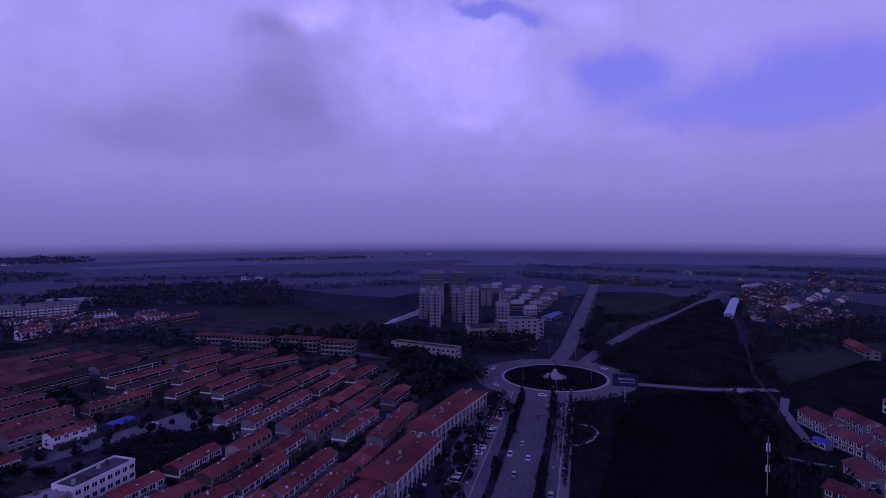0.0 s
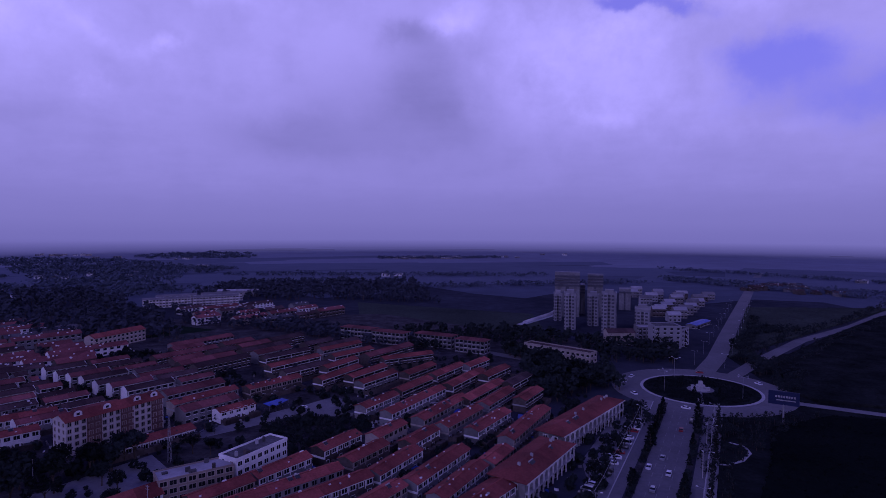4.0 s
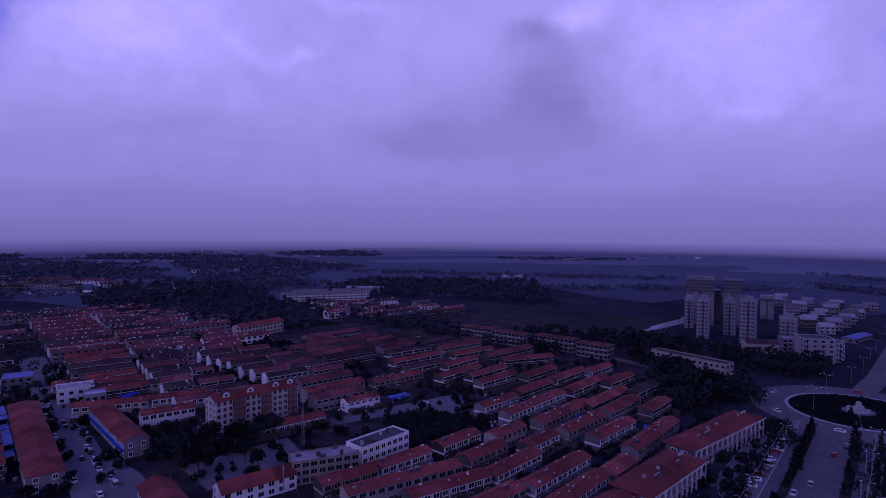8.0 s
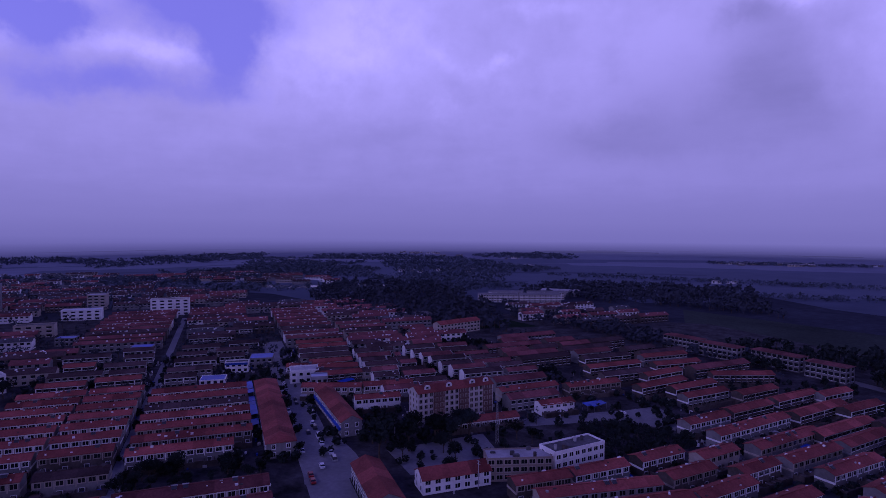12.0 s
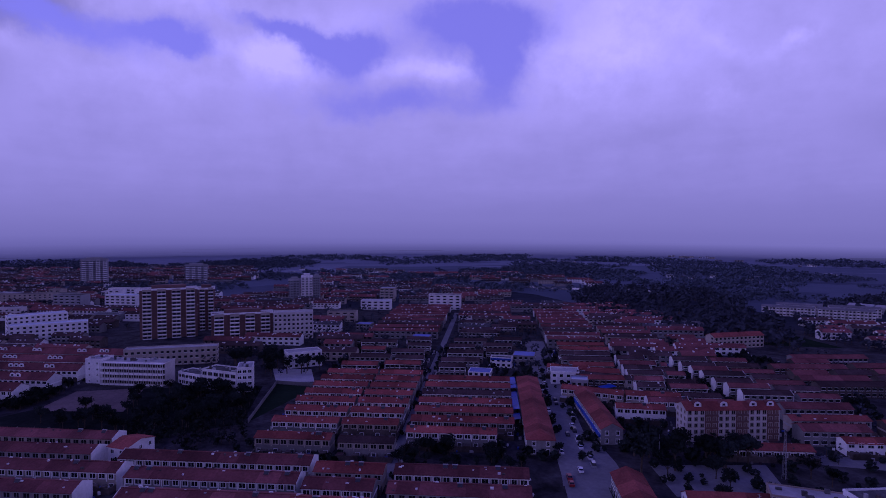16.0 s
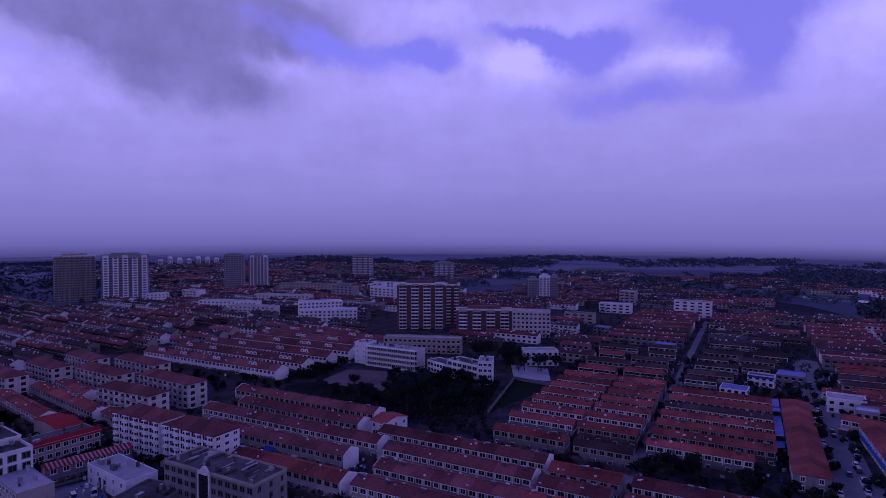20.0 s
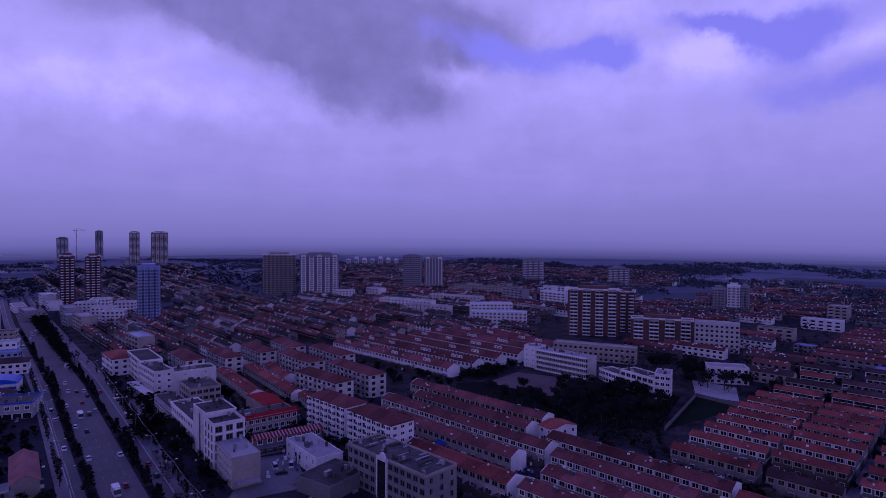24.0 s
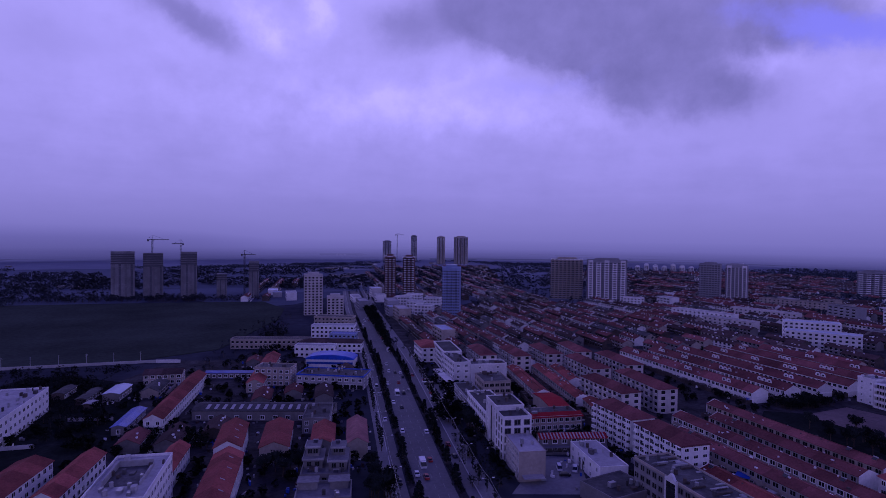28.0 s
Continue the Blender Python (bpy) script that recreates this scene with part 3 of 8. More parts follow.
def block(p, q, D, floors, fh=3.0, roof="flat", wall=None, roofm=None, near=True, bay=3.6, win=(1.8, 1.5), side=True, label="", category="building", name="apartment_block",
          balcony=0.0, parapet=0.7, rise=2.4, group="", trim=None, shopfront=False, frame_m=None, endwin=None):
    """A building of several storeys with windows in rows on the front and on the end that is seen."""
    at, L, turn = front(p, q)
    claim(p, q, D)
    wall = wall or WHITE
    H = floors * fh
    e = thing(name, at, turn, label or f"{floors}-storey rendered building with rows of windows", category, group)
    if roof == "gable":
        part("wall", gable_wall(L, D, H, H + rise).mesh("wall", wall), e)
        part("roof", gable_roof(L, D, H, H + rise).mesh("roof", roofm or ROOF), e)
    else:
        s = Solid()
        s.box(0, L, 0, D, 0, H)
        part("wall", s.mesh("wall", wall), e)
        if roof == "hip":
            part("roof", hip_roof(L, D, H + 0.2, H + rise).mesh("roof", roofm or ROOF), e)
        else:
            s = Solid()
            s.box(0.25, L - 0.25, 0.25, D - 0.25, H, H + 0.08)
            part("roof", s.mesh("roof", roofm or SLAB), e)
            s = Solid()
            s.box(-0.08, L + 0.08, -0.08, 0.25, H - 0.12, H + parapet), s.box(-0.08, L + 0.08, D - 0.25, D + 0.08, H - 0.12, H + parapet)
            s.box(-0.08, 0.25, 0.25, D - 0.25, H - 0.12, H + parapet), s.box(L - 0.25, L + 0.08, 0.25, D - 0.25, H - 0.12, H + parapet)
            part("parapet", s.mesh("parapet", trim or wall), e)
            if near:
                for _ in range(max(3, int(L * D / 42))):
                    s, b = Solid(), rng.uniform(0.3, 1.3)
                    x, y = rng.uniform(b + 0.6, max(b + 0.7, L - b - 0.6)), rng.uniform(b + 0.6, max(b + 0.7, D - b - 0.6))
                    if rng.random() < 0.6:
                        s.box(x - b, x + b, y - b * 0.6, y + b * 0.6, H + 0.08, H + rng.uniform(0.6, 2.2))
                    else:
                        s.drum(x, y, H + 0.08, H + 1.7, 0.6, 0.6, 10)
                    part("roof_box", s.mesh("roof_box", rng.choice((SLAB, PALE, STEEL, DULL))), e)
    n = max(1, round(L / bay))
    pitch = L / n
    spots = [((i + 0.5) * pitch, 0.0, 0.0) for i in range(n)]
    if side:
        # the end wall that faces the hovering camera
        c, d = Vector(at), Vector((math.cos(turn), math.sin(turn)))
        left = (c + d * L / 2).dot(d) > 0
        m = max(1, round(D / (bay * 1.3)))
        for i in range(m):
            y = (i + 0.5) * D / m
            spots.append((0.0, y, -math.pi / 2) if left else (L, y, math.pi / 2))
    if near:
        for x, y, a in spots:
            for fl in range(floors):
                if a == 0 and fl == 0 and shopfront:
                    part("shop_front", door_mesh(pitch - 0.6, 2.5, GLASS), e, (x, y, 0.1), a)
                else:
                    part("window", window_mesh(*(win if a == 0 else endwin or (min(1.2, win[0]), win[1])), 2, 0.24, frame_m), e, (x, y, fl * fh + 0.9), a)
    else:
        for a in sorted({k[2] for k in spots}):
            own = [k for k in spots if k[2] == a]
            step = len(own) if math.hypot(*at) > 380 else 1
            for j in range(0, len(own), step):
                s = Solid()
                x, y = own[j][:2]
                for k in own[j:j + step]:
                    dx = math.hypot(k[0] - x, k[1] - y)
                    for fl in range(floors):
                        z = fl * fh + 0.9
                        s.box(dx - win[0] / 2, dx + win[0] / 2, -0.05, 0.03, z, z + win[1], 1)
                        s.box(dx - win[0] / 2 - 0.12, dx + win[0] / 2 + 0.12, -0.14, 0.03, z - 0.16, z)
                tagged(part("window_strip", s.mesh("window_strip", TRIM, GLASS), e, (x, y, 0), a), kind="stuff")
    if balcony:
        for i in range(0, n, 2):
            s = Solid()
            for fl in range(floors):
                z = fl * fh
                s.box(i * pitch + 0.3, (i + 1) * pitch - 0.3, -balcony, -0.1, z + 0.1, z + 1.0)
                s.box(i * pitch + 0.2, (i + 1) * pitch - 0.2, -balcony - 0.1, 0, z + 2.5, z + 2.75)
            tagged(part("balcony", s.mesh("balcony", trim or TRIM), e), kind="stuff")
    return e


def tower(x, y, width, depth, H, turn=None, wall=None, bays=4, fh=3.0, label="pale residential tower far off", crown=True, bare=False, glass=None, group="high-rise blocks", baym=None, stripe=False):
    """A high-rise: a core, projecting bays with windows, and roof houses. It faces the camera unless turned."""
    turn = math.atan2(y, x) - math.pi / 2 if turn is None else radians(turn)
    wall = wall or GREYW
    ex, ey = math.cos(turn) * width / 2, math.sin(turn) * width / 2
    claim((x - ex, y - ey), (x + ex, y + ey), depth)
    e = thing("tower_block", (x, y), turn, label or "tall residential tower with projecting window bays", "tower", group)
    floors = max(3, int(H / fh))
    # towers of other walls get the glass greyed for haze
    pane = GLASS if wall in (BRICK, CREAM, LIGHT) else GLASS_HAZED
    s = Solid()
    s.box(-width / 2, width / 2, 0, depth, 0, H)
    part("core", s.mesh("core", wall), e)
    pitch = width / bays
    for i in range(bays):
        x0 = -width / 2 + i * pitch
        s = Solid()
        if not bare:
            s.box(x0 + pitch * 0.2, x0 + pitch * 0.8, -2.6, 0, 0, H + 0.6 - (0 if stripe else (i % 2) * 3.2))
            part("bay", s.mesh("bay", baym or wall), e)
        s = Solid()
        y0 = -2.6 if not bare else 0
        for fl in range(floors):
            z = fl * fh + 0.8
            if stripe:
                s.box(x0 + pitch * 0.23, x0 + pitch * 0.48, y0 - 0.06, y0 + 0.03, z, z + 1.55, 1)
                s.box(x0 + pitch * 0.52, x0 + pitch * 0.77, y0 - 0.06, y0 + 0.03, z, z + 1.55, 1)
                s.box(x0 + pitch * 0.19, x0 + pitch * 0.81, y0 - 0.35, y0 + 0.03, z - 0.95, z)
            elif bare and wall is CONC:
                # unfinished: open slots below, raw frames and netting above
                if z < H * 0.7:
                    s.box(x0 + pitch * 0.3, x0 + pitch * 0.7, -0.06, 0.03, z - 0.4, z + 2.2, 1 if i % 2 else 0)
                else:
                    s.box(x0, x0 + pitch, -0.7, 0.03, z - 0.7, z + 1.3, 1)
            elif bare:
                s.box(x0 + pitch * 0.25, x0 + pitch * 0.75, -0.06, 0.03, z, z + 1.6, 1)
                s.box(x0 + pitch * 0.2, x0 + pitch * 0.8, -0.2, 0.03, z - 0.2, z)
            else:
                s.box(x0 + pitch * 0.33, x0 + pitch * 0.67, y0 - 0.06, y0 + 0.03, z, z + 1.6, 1)
                s.box(x0 + pitch * 0.24, x0 + pitch * 0.76, y0 - 0.3, y0 + 0.03, z - 0.95, z)
                s.box(max(-width / 2, x0 - pitch * 0.18), x0 + pitch * 0.18, -0.06, 0.03, z, z + 1.5, 1)
        tagged(part("window_strip", s.mesh("window_strip", glass or (TRIM if not bare else wall), pane), e), kind="stuff")
    # the end walls
    s = Solid()
    for sx in (-1, 1):
        for k in range(2):
            yy = depth * (0.3 + 0.4 * k)
            for fl in range(floors):
                z = fl * fh + 0.9
                xa, xb = sorted((sx * width / 2 - sx * 0.03, sx * width / 2 + sx * 0.05))
                s.box(xa, xb, yy - 0.8, yy + 0.8, z, z + 1.5)
    tagged(part("window_strip", s.mesh("window_strip", pane), e), kind="stuff")
    if crown:
        s = Solid()
        s.box(-width * 0.3, width * 0.3, depth * 0.25, depth * 0.75, H, H + 3.4)
        part("roof_house", s.mesh("roof_house", wall), e)
        s = Solid()
        s.box(-width / 2 - 0.2, width / 2 + 0.2, -0.2, 0.2, H - 0.4, H + 1.1), s.box(-width / 2 - 0.2, width / 2 + 0.2, depth - 0.2, depth + 0.2, H - 0.4, H + 1.1)
        s.box(-width / 2 - 0.2, -width / 2 + 0.2, 0.2, depth - 0.2, H - 0.4, H + 1.1), s.box(width / 2 - 0.2, width / 2 + 0.2, 0.2, depth - 0.2, H - 0.4, H + 1.1)
        part("parapet", s.mesh("parapet", TRIM if wall in (BRICK, CREAM, WHITE) else wall), e)
    return e


# ---- plants ----
def leaf_cloud(s, centre, radii, count, size, r, slot=0):
    for _ in range(count):
        d = Vector((r.gauss(0, 1), r.gauss(0, 1), r.gauss(0, 1))).normalized()
        k = r.uniform(0.55, 1.08)
        c = Vector((centre[0] + d.x * radii[0] * k, centre[1] + d.y * radii[1] * k, centre[2] + d.z * radii[2] * k))
        a = Vector((r.gauss(0, 1), r.gauss(0, 1), r.gauss(0, 0.7))).normalized()
        b = a.orthogonal().normalized()
        z = size * r.uniform(0.6, 1.4)
        s.face((c - a * z, c + b * z * 0.7, c + a * z, c - b * z * 0.7), slot)


@functools.lru_cache(None)
def tree_meshes(kind, k):
    r = random.Random(100 + k + 17 * len(kind))
    t, c = Solid(), Solid()
    if kind == "broad":
        h = 7.5
        t.bar((0, 0, 0), (0.1, 0.05, 3.2), 0.24, 0.16, 6)
        for i in range(6):
            a = i * 1.05 + r.uniform(-0.3, 0.3)
            end = (math.cos(a) * r.uniform(1.2, 2.2), math.sin(a) * r.uniform(1.2, 2.2), r.uniform(4.4, 6.6))
            t.bar((0.1, 0.05, r.uniform(2.3, 3.2)), end, 0.11, 0.03, 5)
            leaf_cloud(c, end, (r.uniform(1.1, 1.7), r.uniform(1.1, 1.7), r.uniform(0.9, 1.4)), 42, 0.42, r)
        leaf_cloud(c, (0, 0, 5.4), (1.9, 1.9, 1.7), 90, 0.45, r)
    elif kind == "poplar":
        t.bar((0, 0, 0), (0, 0, 9.5), 0.22, 0.05, 6)
        for i in range(9):
            z = 2.6 + i * 1.0
            a = i * 2.4
            t.bar((0, 0, z - 0.8), (math.cos(a) * 0.8, math.sin(a) * 0.8, z + 0.3), 0.06, 0.02, 4)
            w = 1.35 * math.sin(math.pi * (i + 1.2) / 11)
            leaf_cloud(c, (math.cos(a) * 0.3, math.sin(a) * 0.3, z), (w, w, 0.8), 26, 0.38, r)
    else:
        t.bar((0, 0, 0), (0, 0, 4.0), 0.14, 0.04, 5)
        for i in range(7):
            z, w = 0.7 + i * 0.55, 1.25 * (1 - i / 8.5)
            t.bar((0, 0, z), (w * 0.7 * math.cos(i * 2.1), w * 0.7 * math.sin(i * 2.1), z - 0.1), 0.05, 0.02, 4)
            leaf_cloud(c, (0, 0, z), (w, w, 0.34), 26, 0.3, r)
    m = LEAF_DARK if kind == "conifer" else LEAF
    return t.mesh("trunk", BARK), c.mesh("crown", m)


TREE_LABEL = {"broad": "leafy dark green broadleaf tree", "poplar": "slim upright street tree", "conifer": "small dark conical evergreen"}


def tree(x, y, kind="broad", size=1.0, label="", group="town trees", z=0.0):
    if COUNT[kind] >= 240:
        return
    COUNT[kind] += 1
    e = thing("shrub" if kind == "conifer" else "tree", (x, y, z), rng.uniform(0, math.tau), label or TREE_LABEL[kind], "shrub" if kind == "conifer" else "tree", group)
    t, c = tree_meshes(kind, rng.randrange(4))
    k = size * rng.uniform(0.8, 1.2)
    e.scale = (k, k, k * rng.uniform(0.9, 1.15))
    part("trunk", t, e), part("crown", c, e)


def inside(x, y, poly):
    hit = False
    for (x0, y0), (x1, y1) in zip(poly, poly[1:] + poly[:1]):
        if (y0 > y) != (y1 > y) and x < (x1 - x0) * (y - y0) / (y1 - y0) + x0:
            hit = not hit
    return hit


def sprinkle(poly, count, r=rng):
    xs, ys = [p[0] for p in poly], [p[1] for p in poly]
    got = []
    for _ in range(count * 30):
        if len(got) >= count:
            break
        x, y = r.uniform(min(xs), max(xs)), r.uniform(min(ys), max(ys))
        if inside(x, y, poly):
            got.append((x, y))
    return got


def woods(name, poly, count, height, label, seed, size=0.8, per=26, material=None, squash=1.0):
    """A wood or thicket too far and dense to count: trunks and uneven leafy crowns in one mesh."""
    r = random.Random(seed)
    s = Solid()
    for x, y in sprinkle(poly, count, r):
        h = height * r.uniform(0.6, 1.25)
        w = h * r.uniform(0.26, 0.42) * squash
        s.bar((x, y, 0), (x, y, h * 0.6), 0.03 * h, 0.015 * h, 4, 1)
        leaf_cloud(s, (x, y, h * 0.62), (w, w, h * 0.36), per, size * h / 7, r)
    # belts and town trees default to the haze-paled leaf colour
    ob = new(name, s.mesh(name, material or (LEAF_HAZED if name in ("tree_belt", "town_trees") else LEAF), BARK))
    return tagged(ob, label, "trees", kind="stuff")


def sheet(name, poly, z, m, label, kind="structure", category="ground", thick=0.0):
    s = Solid()
    if thick:
        s.hull([(*p, z - thick) for p in poly], [(*p, z) for p in poly])
    else:
        s.face([(*p, z) for p in poly])
    return tagged(new(name, s.mesh(name, m)), label, category, kind=kind)


def ribbon(name, line, off0, off1, z, m, label="", category="road", kind="structure", thick=0.0, own=True):
    """A strip along a line of points between two offsets (to the right of the way is positive)."""
    pts = [Vector(p) for p in line]
    nrm = []
    for i, p in enumerate(pts):
        d = (pts[min(i + 1, len(pts) - 1)] - pts[max(i - 1, 0)]).normalized()
        nrm.append(Vector((d.y, -d.x)))
    a, b = [p + n * off0 for p, n in zip(pts, nrm)], [p + n * off1 for p, n in zip(pts, nrm)]
    s = Solid()
    for i in range(len(pts) - 1):
        ring = [a[i], b[i], b[i + 1], a[i + 1]]
        if (b[i] - a[i]).cross(b[i + 1] - b[i]) < 0:
            ring.reverse()
        if thick:
            s.hull([(*p, z - thick) for p in ring], [(*p, z) for p in ring])
        else:
            s.face([(*p, z) for p in ring])
    ob = new(name, s.mesh(name, m))
    return tagged(ob, label, category, kind=kind) if own else ob


def along(line, step, start=0.0):
    """Points and headings at even steps along a line."""
    pts = [Vector(p) for p in line]
    got, rest = [], start
    for p, q in zip(pts, pts[1:]):
        d = q - p
        while rest < d.length:
            c = p + d.normalized() * rest
            got.append((c.x, c.y, math.atan2(d.y, d.x)))
            rest += step
        rest -= d.length
    return got


@functools.lru_cache(None)
def car_meshes(kind, paint):
    L, W_, h, hood = {"car": (4.4, 1.78, 0.95, 1.45), "van": (4.9, 1.85, 1.0, 2.0), "truck": (7.0, 2.3, 1.2, 2.6)}[kind]
    a, g, t = Solid(), Solid(), Solid()
    r = [(-L / 2, -W_ / 2), (L / 2, -W_ / 2), (L / 2, W_ / 2), (-L / 2, W_ / 2)]
    a.hull([(x, y, 0.3) for x, y in r], [(x * 0.98, y * 0.96, h) for x, y in r])
    x0, x1 = {"car": (-L * 0.36, L * 0.2), "van": (-L * 0.48, L * 0.3), "truck": (L * 0.2, L * 0.46)}[kind]
    cb = [(x0, -W_ * 0.46), (x1 + 0.5, -W_ * 0.46), (x1 + 0.5, W_ * 0.46), (x0, W_ * 0.46)]
    ct = [(x0 + 0.5, -W_ * 0.38), (x1 - 0.2, -W_ * 0.38), (x1 - 0.2, W_ * 0.38), (x0 + 0.5, W_ * 0.38)]
    g.hull([(*p, h) for p in cb], [(*p, hood - 0.06) for p in ct])
    a.hull([(*p, hood - 0.06) for p in ct], [(*p, hood) for p in ct])
    if kind == "truck":
        a.box(-L / 2, L * 0.16, -W_ / 2, W_ / 2, h, 2.5)
    t.bar((0, -0.1, 0), (0, 0.1, 0), 0.33, 0.33, 10)
    return a.mesh("body", paint), g.mesh("glasshouse", GLASS), t.mesh("wheel", TYRE), (L, W_)


def car(x, y, turn, kind="car", paint=None, z=0.06):
    paint = paint or rng.choice((CAR_WHITE, CAR_WHITE, CAR_SILVER, CAR_DARK, CAR_RED))
    word = {"white_car_paint": "white", "silver_car_paint": "silver", "black_car_paint": "black", "red_car_paint": "red"}[paint.name]
    place = "on the asphalt road" if z < 0.1 else "parked on the paving"
    a, g, w, (L, W_) = car_meshes(kind, paint)
    far = math.hypot(x, y) > 225
    e = thing(kind, (x, y, z - (0.3 if far else 0.0)), turn, f"{word} {kind} with dark windows {place}", kind, "vehicles")
    part("body", a, e), part("glasshouse", g, e, label="dark glass cabin")
    for sx in (-0.32, 0.32) if not far else ():
        for sy in (-0.46, 0.46):
            part("wheel", w, e, (sx * L, sy * W_, 0.33))

# ---- ground, far distance ----
s = Solid()
n = 48
ring = [(4200 * math.cos(i * math.tau / n), 4200 * math.sin(i * math.tau / n), 0) for i in range(n)]
s.face(ring)
tagged(new("ground", s.mesh("ground", LAND)), "flat farmland coloured for haze out to the horizon", "ground", kind="structure")

# near land keeps a dark tone, without the haze colouring
s = Solid()
s.face([((790 + 60 * math.sin(i * 1.9) + 40 * math.sin(i * 4.3)) * math.cos(i * math.tau / 72), (790 + 60 * math.sin(i * 1.9) + 40 * math.sin(i * 4.3)) * math.sin(i * math.tau / 72), 0.012) for i in range(72)])
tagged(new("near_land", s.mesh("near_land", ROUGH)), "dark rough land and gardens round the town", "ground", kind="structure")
# fields on the plain: long strips, coloured paler farther out to stand in for haze
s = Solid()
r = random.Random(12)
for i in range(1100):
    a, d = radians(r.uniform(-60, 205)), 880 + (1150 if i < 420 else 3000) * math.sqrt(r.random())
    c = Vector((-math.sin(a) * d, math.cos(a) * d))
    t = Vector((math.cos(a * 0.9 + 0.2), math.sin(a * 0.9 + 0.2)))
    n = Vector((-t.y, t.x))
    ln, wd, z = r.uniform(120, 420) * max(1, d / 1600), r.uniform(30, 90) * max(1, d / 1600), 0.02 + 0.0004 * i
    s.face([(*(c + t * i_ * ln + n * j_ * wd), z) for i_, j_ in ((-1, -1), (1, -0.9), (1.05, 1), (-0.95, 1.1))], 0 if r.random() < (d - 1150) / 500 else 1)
tagged(new("far_fields", s.mesh("far_fields", HAZE_FAR, HAZE_MID)), "field strips coloured paler with distance for haze", "fields", kind="stuff")

# hazy far distance: haze painted as a glowing ring far behind the town
hz = bpy.data.materials.new("painted_haze")
hz.use_nodes = True
N, L = hz.node_tree.nodes, hz.node_tree.links
N.clear()
geo, sepz, tex = N.new("ShaderNodeNewGeometry"), N.new("ShaderNodeSeparateXYZ"), N.new("ShaderNodeTexNoise")
L.new(geo.outputs["Position"], sepz.inputs[0])
L.new(geo.outputs["Position"], tex.inputs["Vector"])
tex.inputs["Scale"].default_value, tex.inputs["Detail"].default_value = 0.0016, 4


def hmath(op, a, b, clamp=False):
    m = N.new("ShaderNodeMath")
    m.operation, m.use_clamp = op, clamp
    for i, v in enumerate((a, b)):
        if isinstance(v, (int, float)):
            m.inputs[i].default_value = v
        else:
            L.new(v, m.inputs[i])
    return m.outputs[0]


# the painted hills rise towards -x and -y, and the painted air grows lighter upwards
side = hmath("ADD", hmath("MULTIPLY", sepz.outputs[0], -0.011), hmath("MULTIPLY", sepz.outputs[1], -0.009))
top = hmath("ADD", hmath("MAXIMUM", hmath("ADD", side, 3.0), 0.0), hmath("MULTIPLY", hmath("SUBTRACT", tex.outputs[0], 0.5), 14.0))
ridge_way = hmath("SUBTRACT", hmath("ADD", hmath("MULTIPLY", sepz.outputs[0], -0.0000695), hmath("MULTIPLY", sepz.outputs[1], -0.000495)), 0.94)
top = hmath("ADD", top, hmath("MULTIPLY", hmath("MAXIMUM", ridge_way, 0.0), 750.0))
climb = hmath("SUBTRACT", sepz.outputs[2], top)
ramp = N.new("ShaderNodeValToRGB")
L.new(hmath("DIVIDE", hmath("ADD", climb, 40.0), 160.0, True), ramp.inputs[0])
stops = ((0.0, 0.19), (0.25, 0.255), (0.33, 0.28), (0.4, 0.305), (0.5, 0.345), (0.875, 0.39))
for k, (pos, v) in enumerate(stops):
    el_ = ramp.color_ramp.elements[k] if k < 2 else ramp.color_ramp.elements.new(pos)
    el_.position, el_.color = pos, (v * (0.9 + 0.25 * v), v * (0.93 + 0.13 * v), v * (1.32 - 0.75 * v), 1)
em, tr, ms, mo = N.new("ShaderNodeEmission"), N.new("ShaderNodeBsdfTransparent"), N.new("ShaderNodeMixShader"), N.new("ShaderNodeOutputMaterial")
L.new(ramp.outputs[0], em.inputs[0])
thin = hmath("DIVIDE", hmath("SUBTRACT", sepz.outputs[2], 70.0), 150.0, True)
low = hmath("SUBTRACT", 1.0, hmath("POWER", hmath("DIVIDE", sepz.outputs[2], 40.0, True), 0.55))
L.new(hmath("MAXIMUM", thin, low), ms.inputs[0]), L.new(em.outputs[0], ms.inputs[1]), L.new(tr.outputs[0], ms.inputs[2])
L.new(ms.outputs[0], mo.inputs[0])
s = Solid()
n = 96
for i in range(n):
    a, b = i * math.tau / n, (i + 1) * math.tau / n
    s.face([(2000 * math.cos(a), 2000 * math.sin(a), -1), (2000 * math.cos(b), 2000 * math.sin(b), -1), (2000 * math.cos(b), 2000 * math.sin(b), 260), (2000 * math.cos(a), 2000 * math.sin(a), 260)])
tagged(new("backdrop", s.mesh("backdrop", hz)), "glowing ring coloured as pale haze and low hills", "haze", kind="structure")

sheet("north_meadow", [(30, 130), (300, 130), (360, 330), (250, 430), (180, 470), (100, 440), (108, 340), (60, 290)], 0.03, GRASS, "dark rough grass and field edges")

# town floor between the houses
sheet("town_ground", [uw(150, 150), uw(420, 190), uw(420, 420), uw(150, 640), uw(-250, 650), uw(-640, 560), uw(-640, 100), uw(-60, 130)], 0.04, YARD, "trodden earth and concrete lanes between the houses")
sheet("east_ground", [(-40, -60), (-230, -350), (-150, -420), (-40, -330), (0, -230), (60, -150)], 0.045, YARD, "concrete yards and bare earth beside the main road")

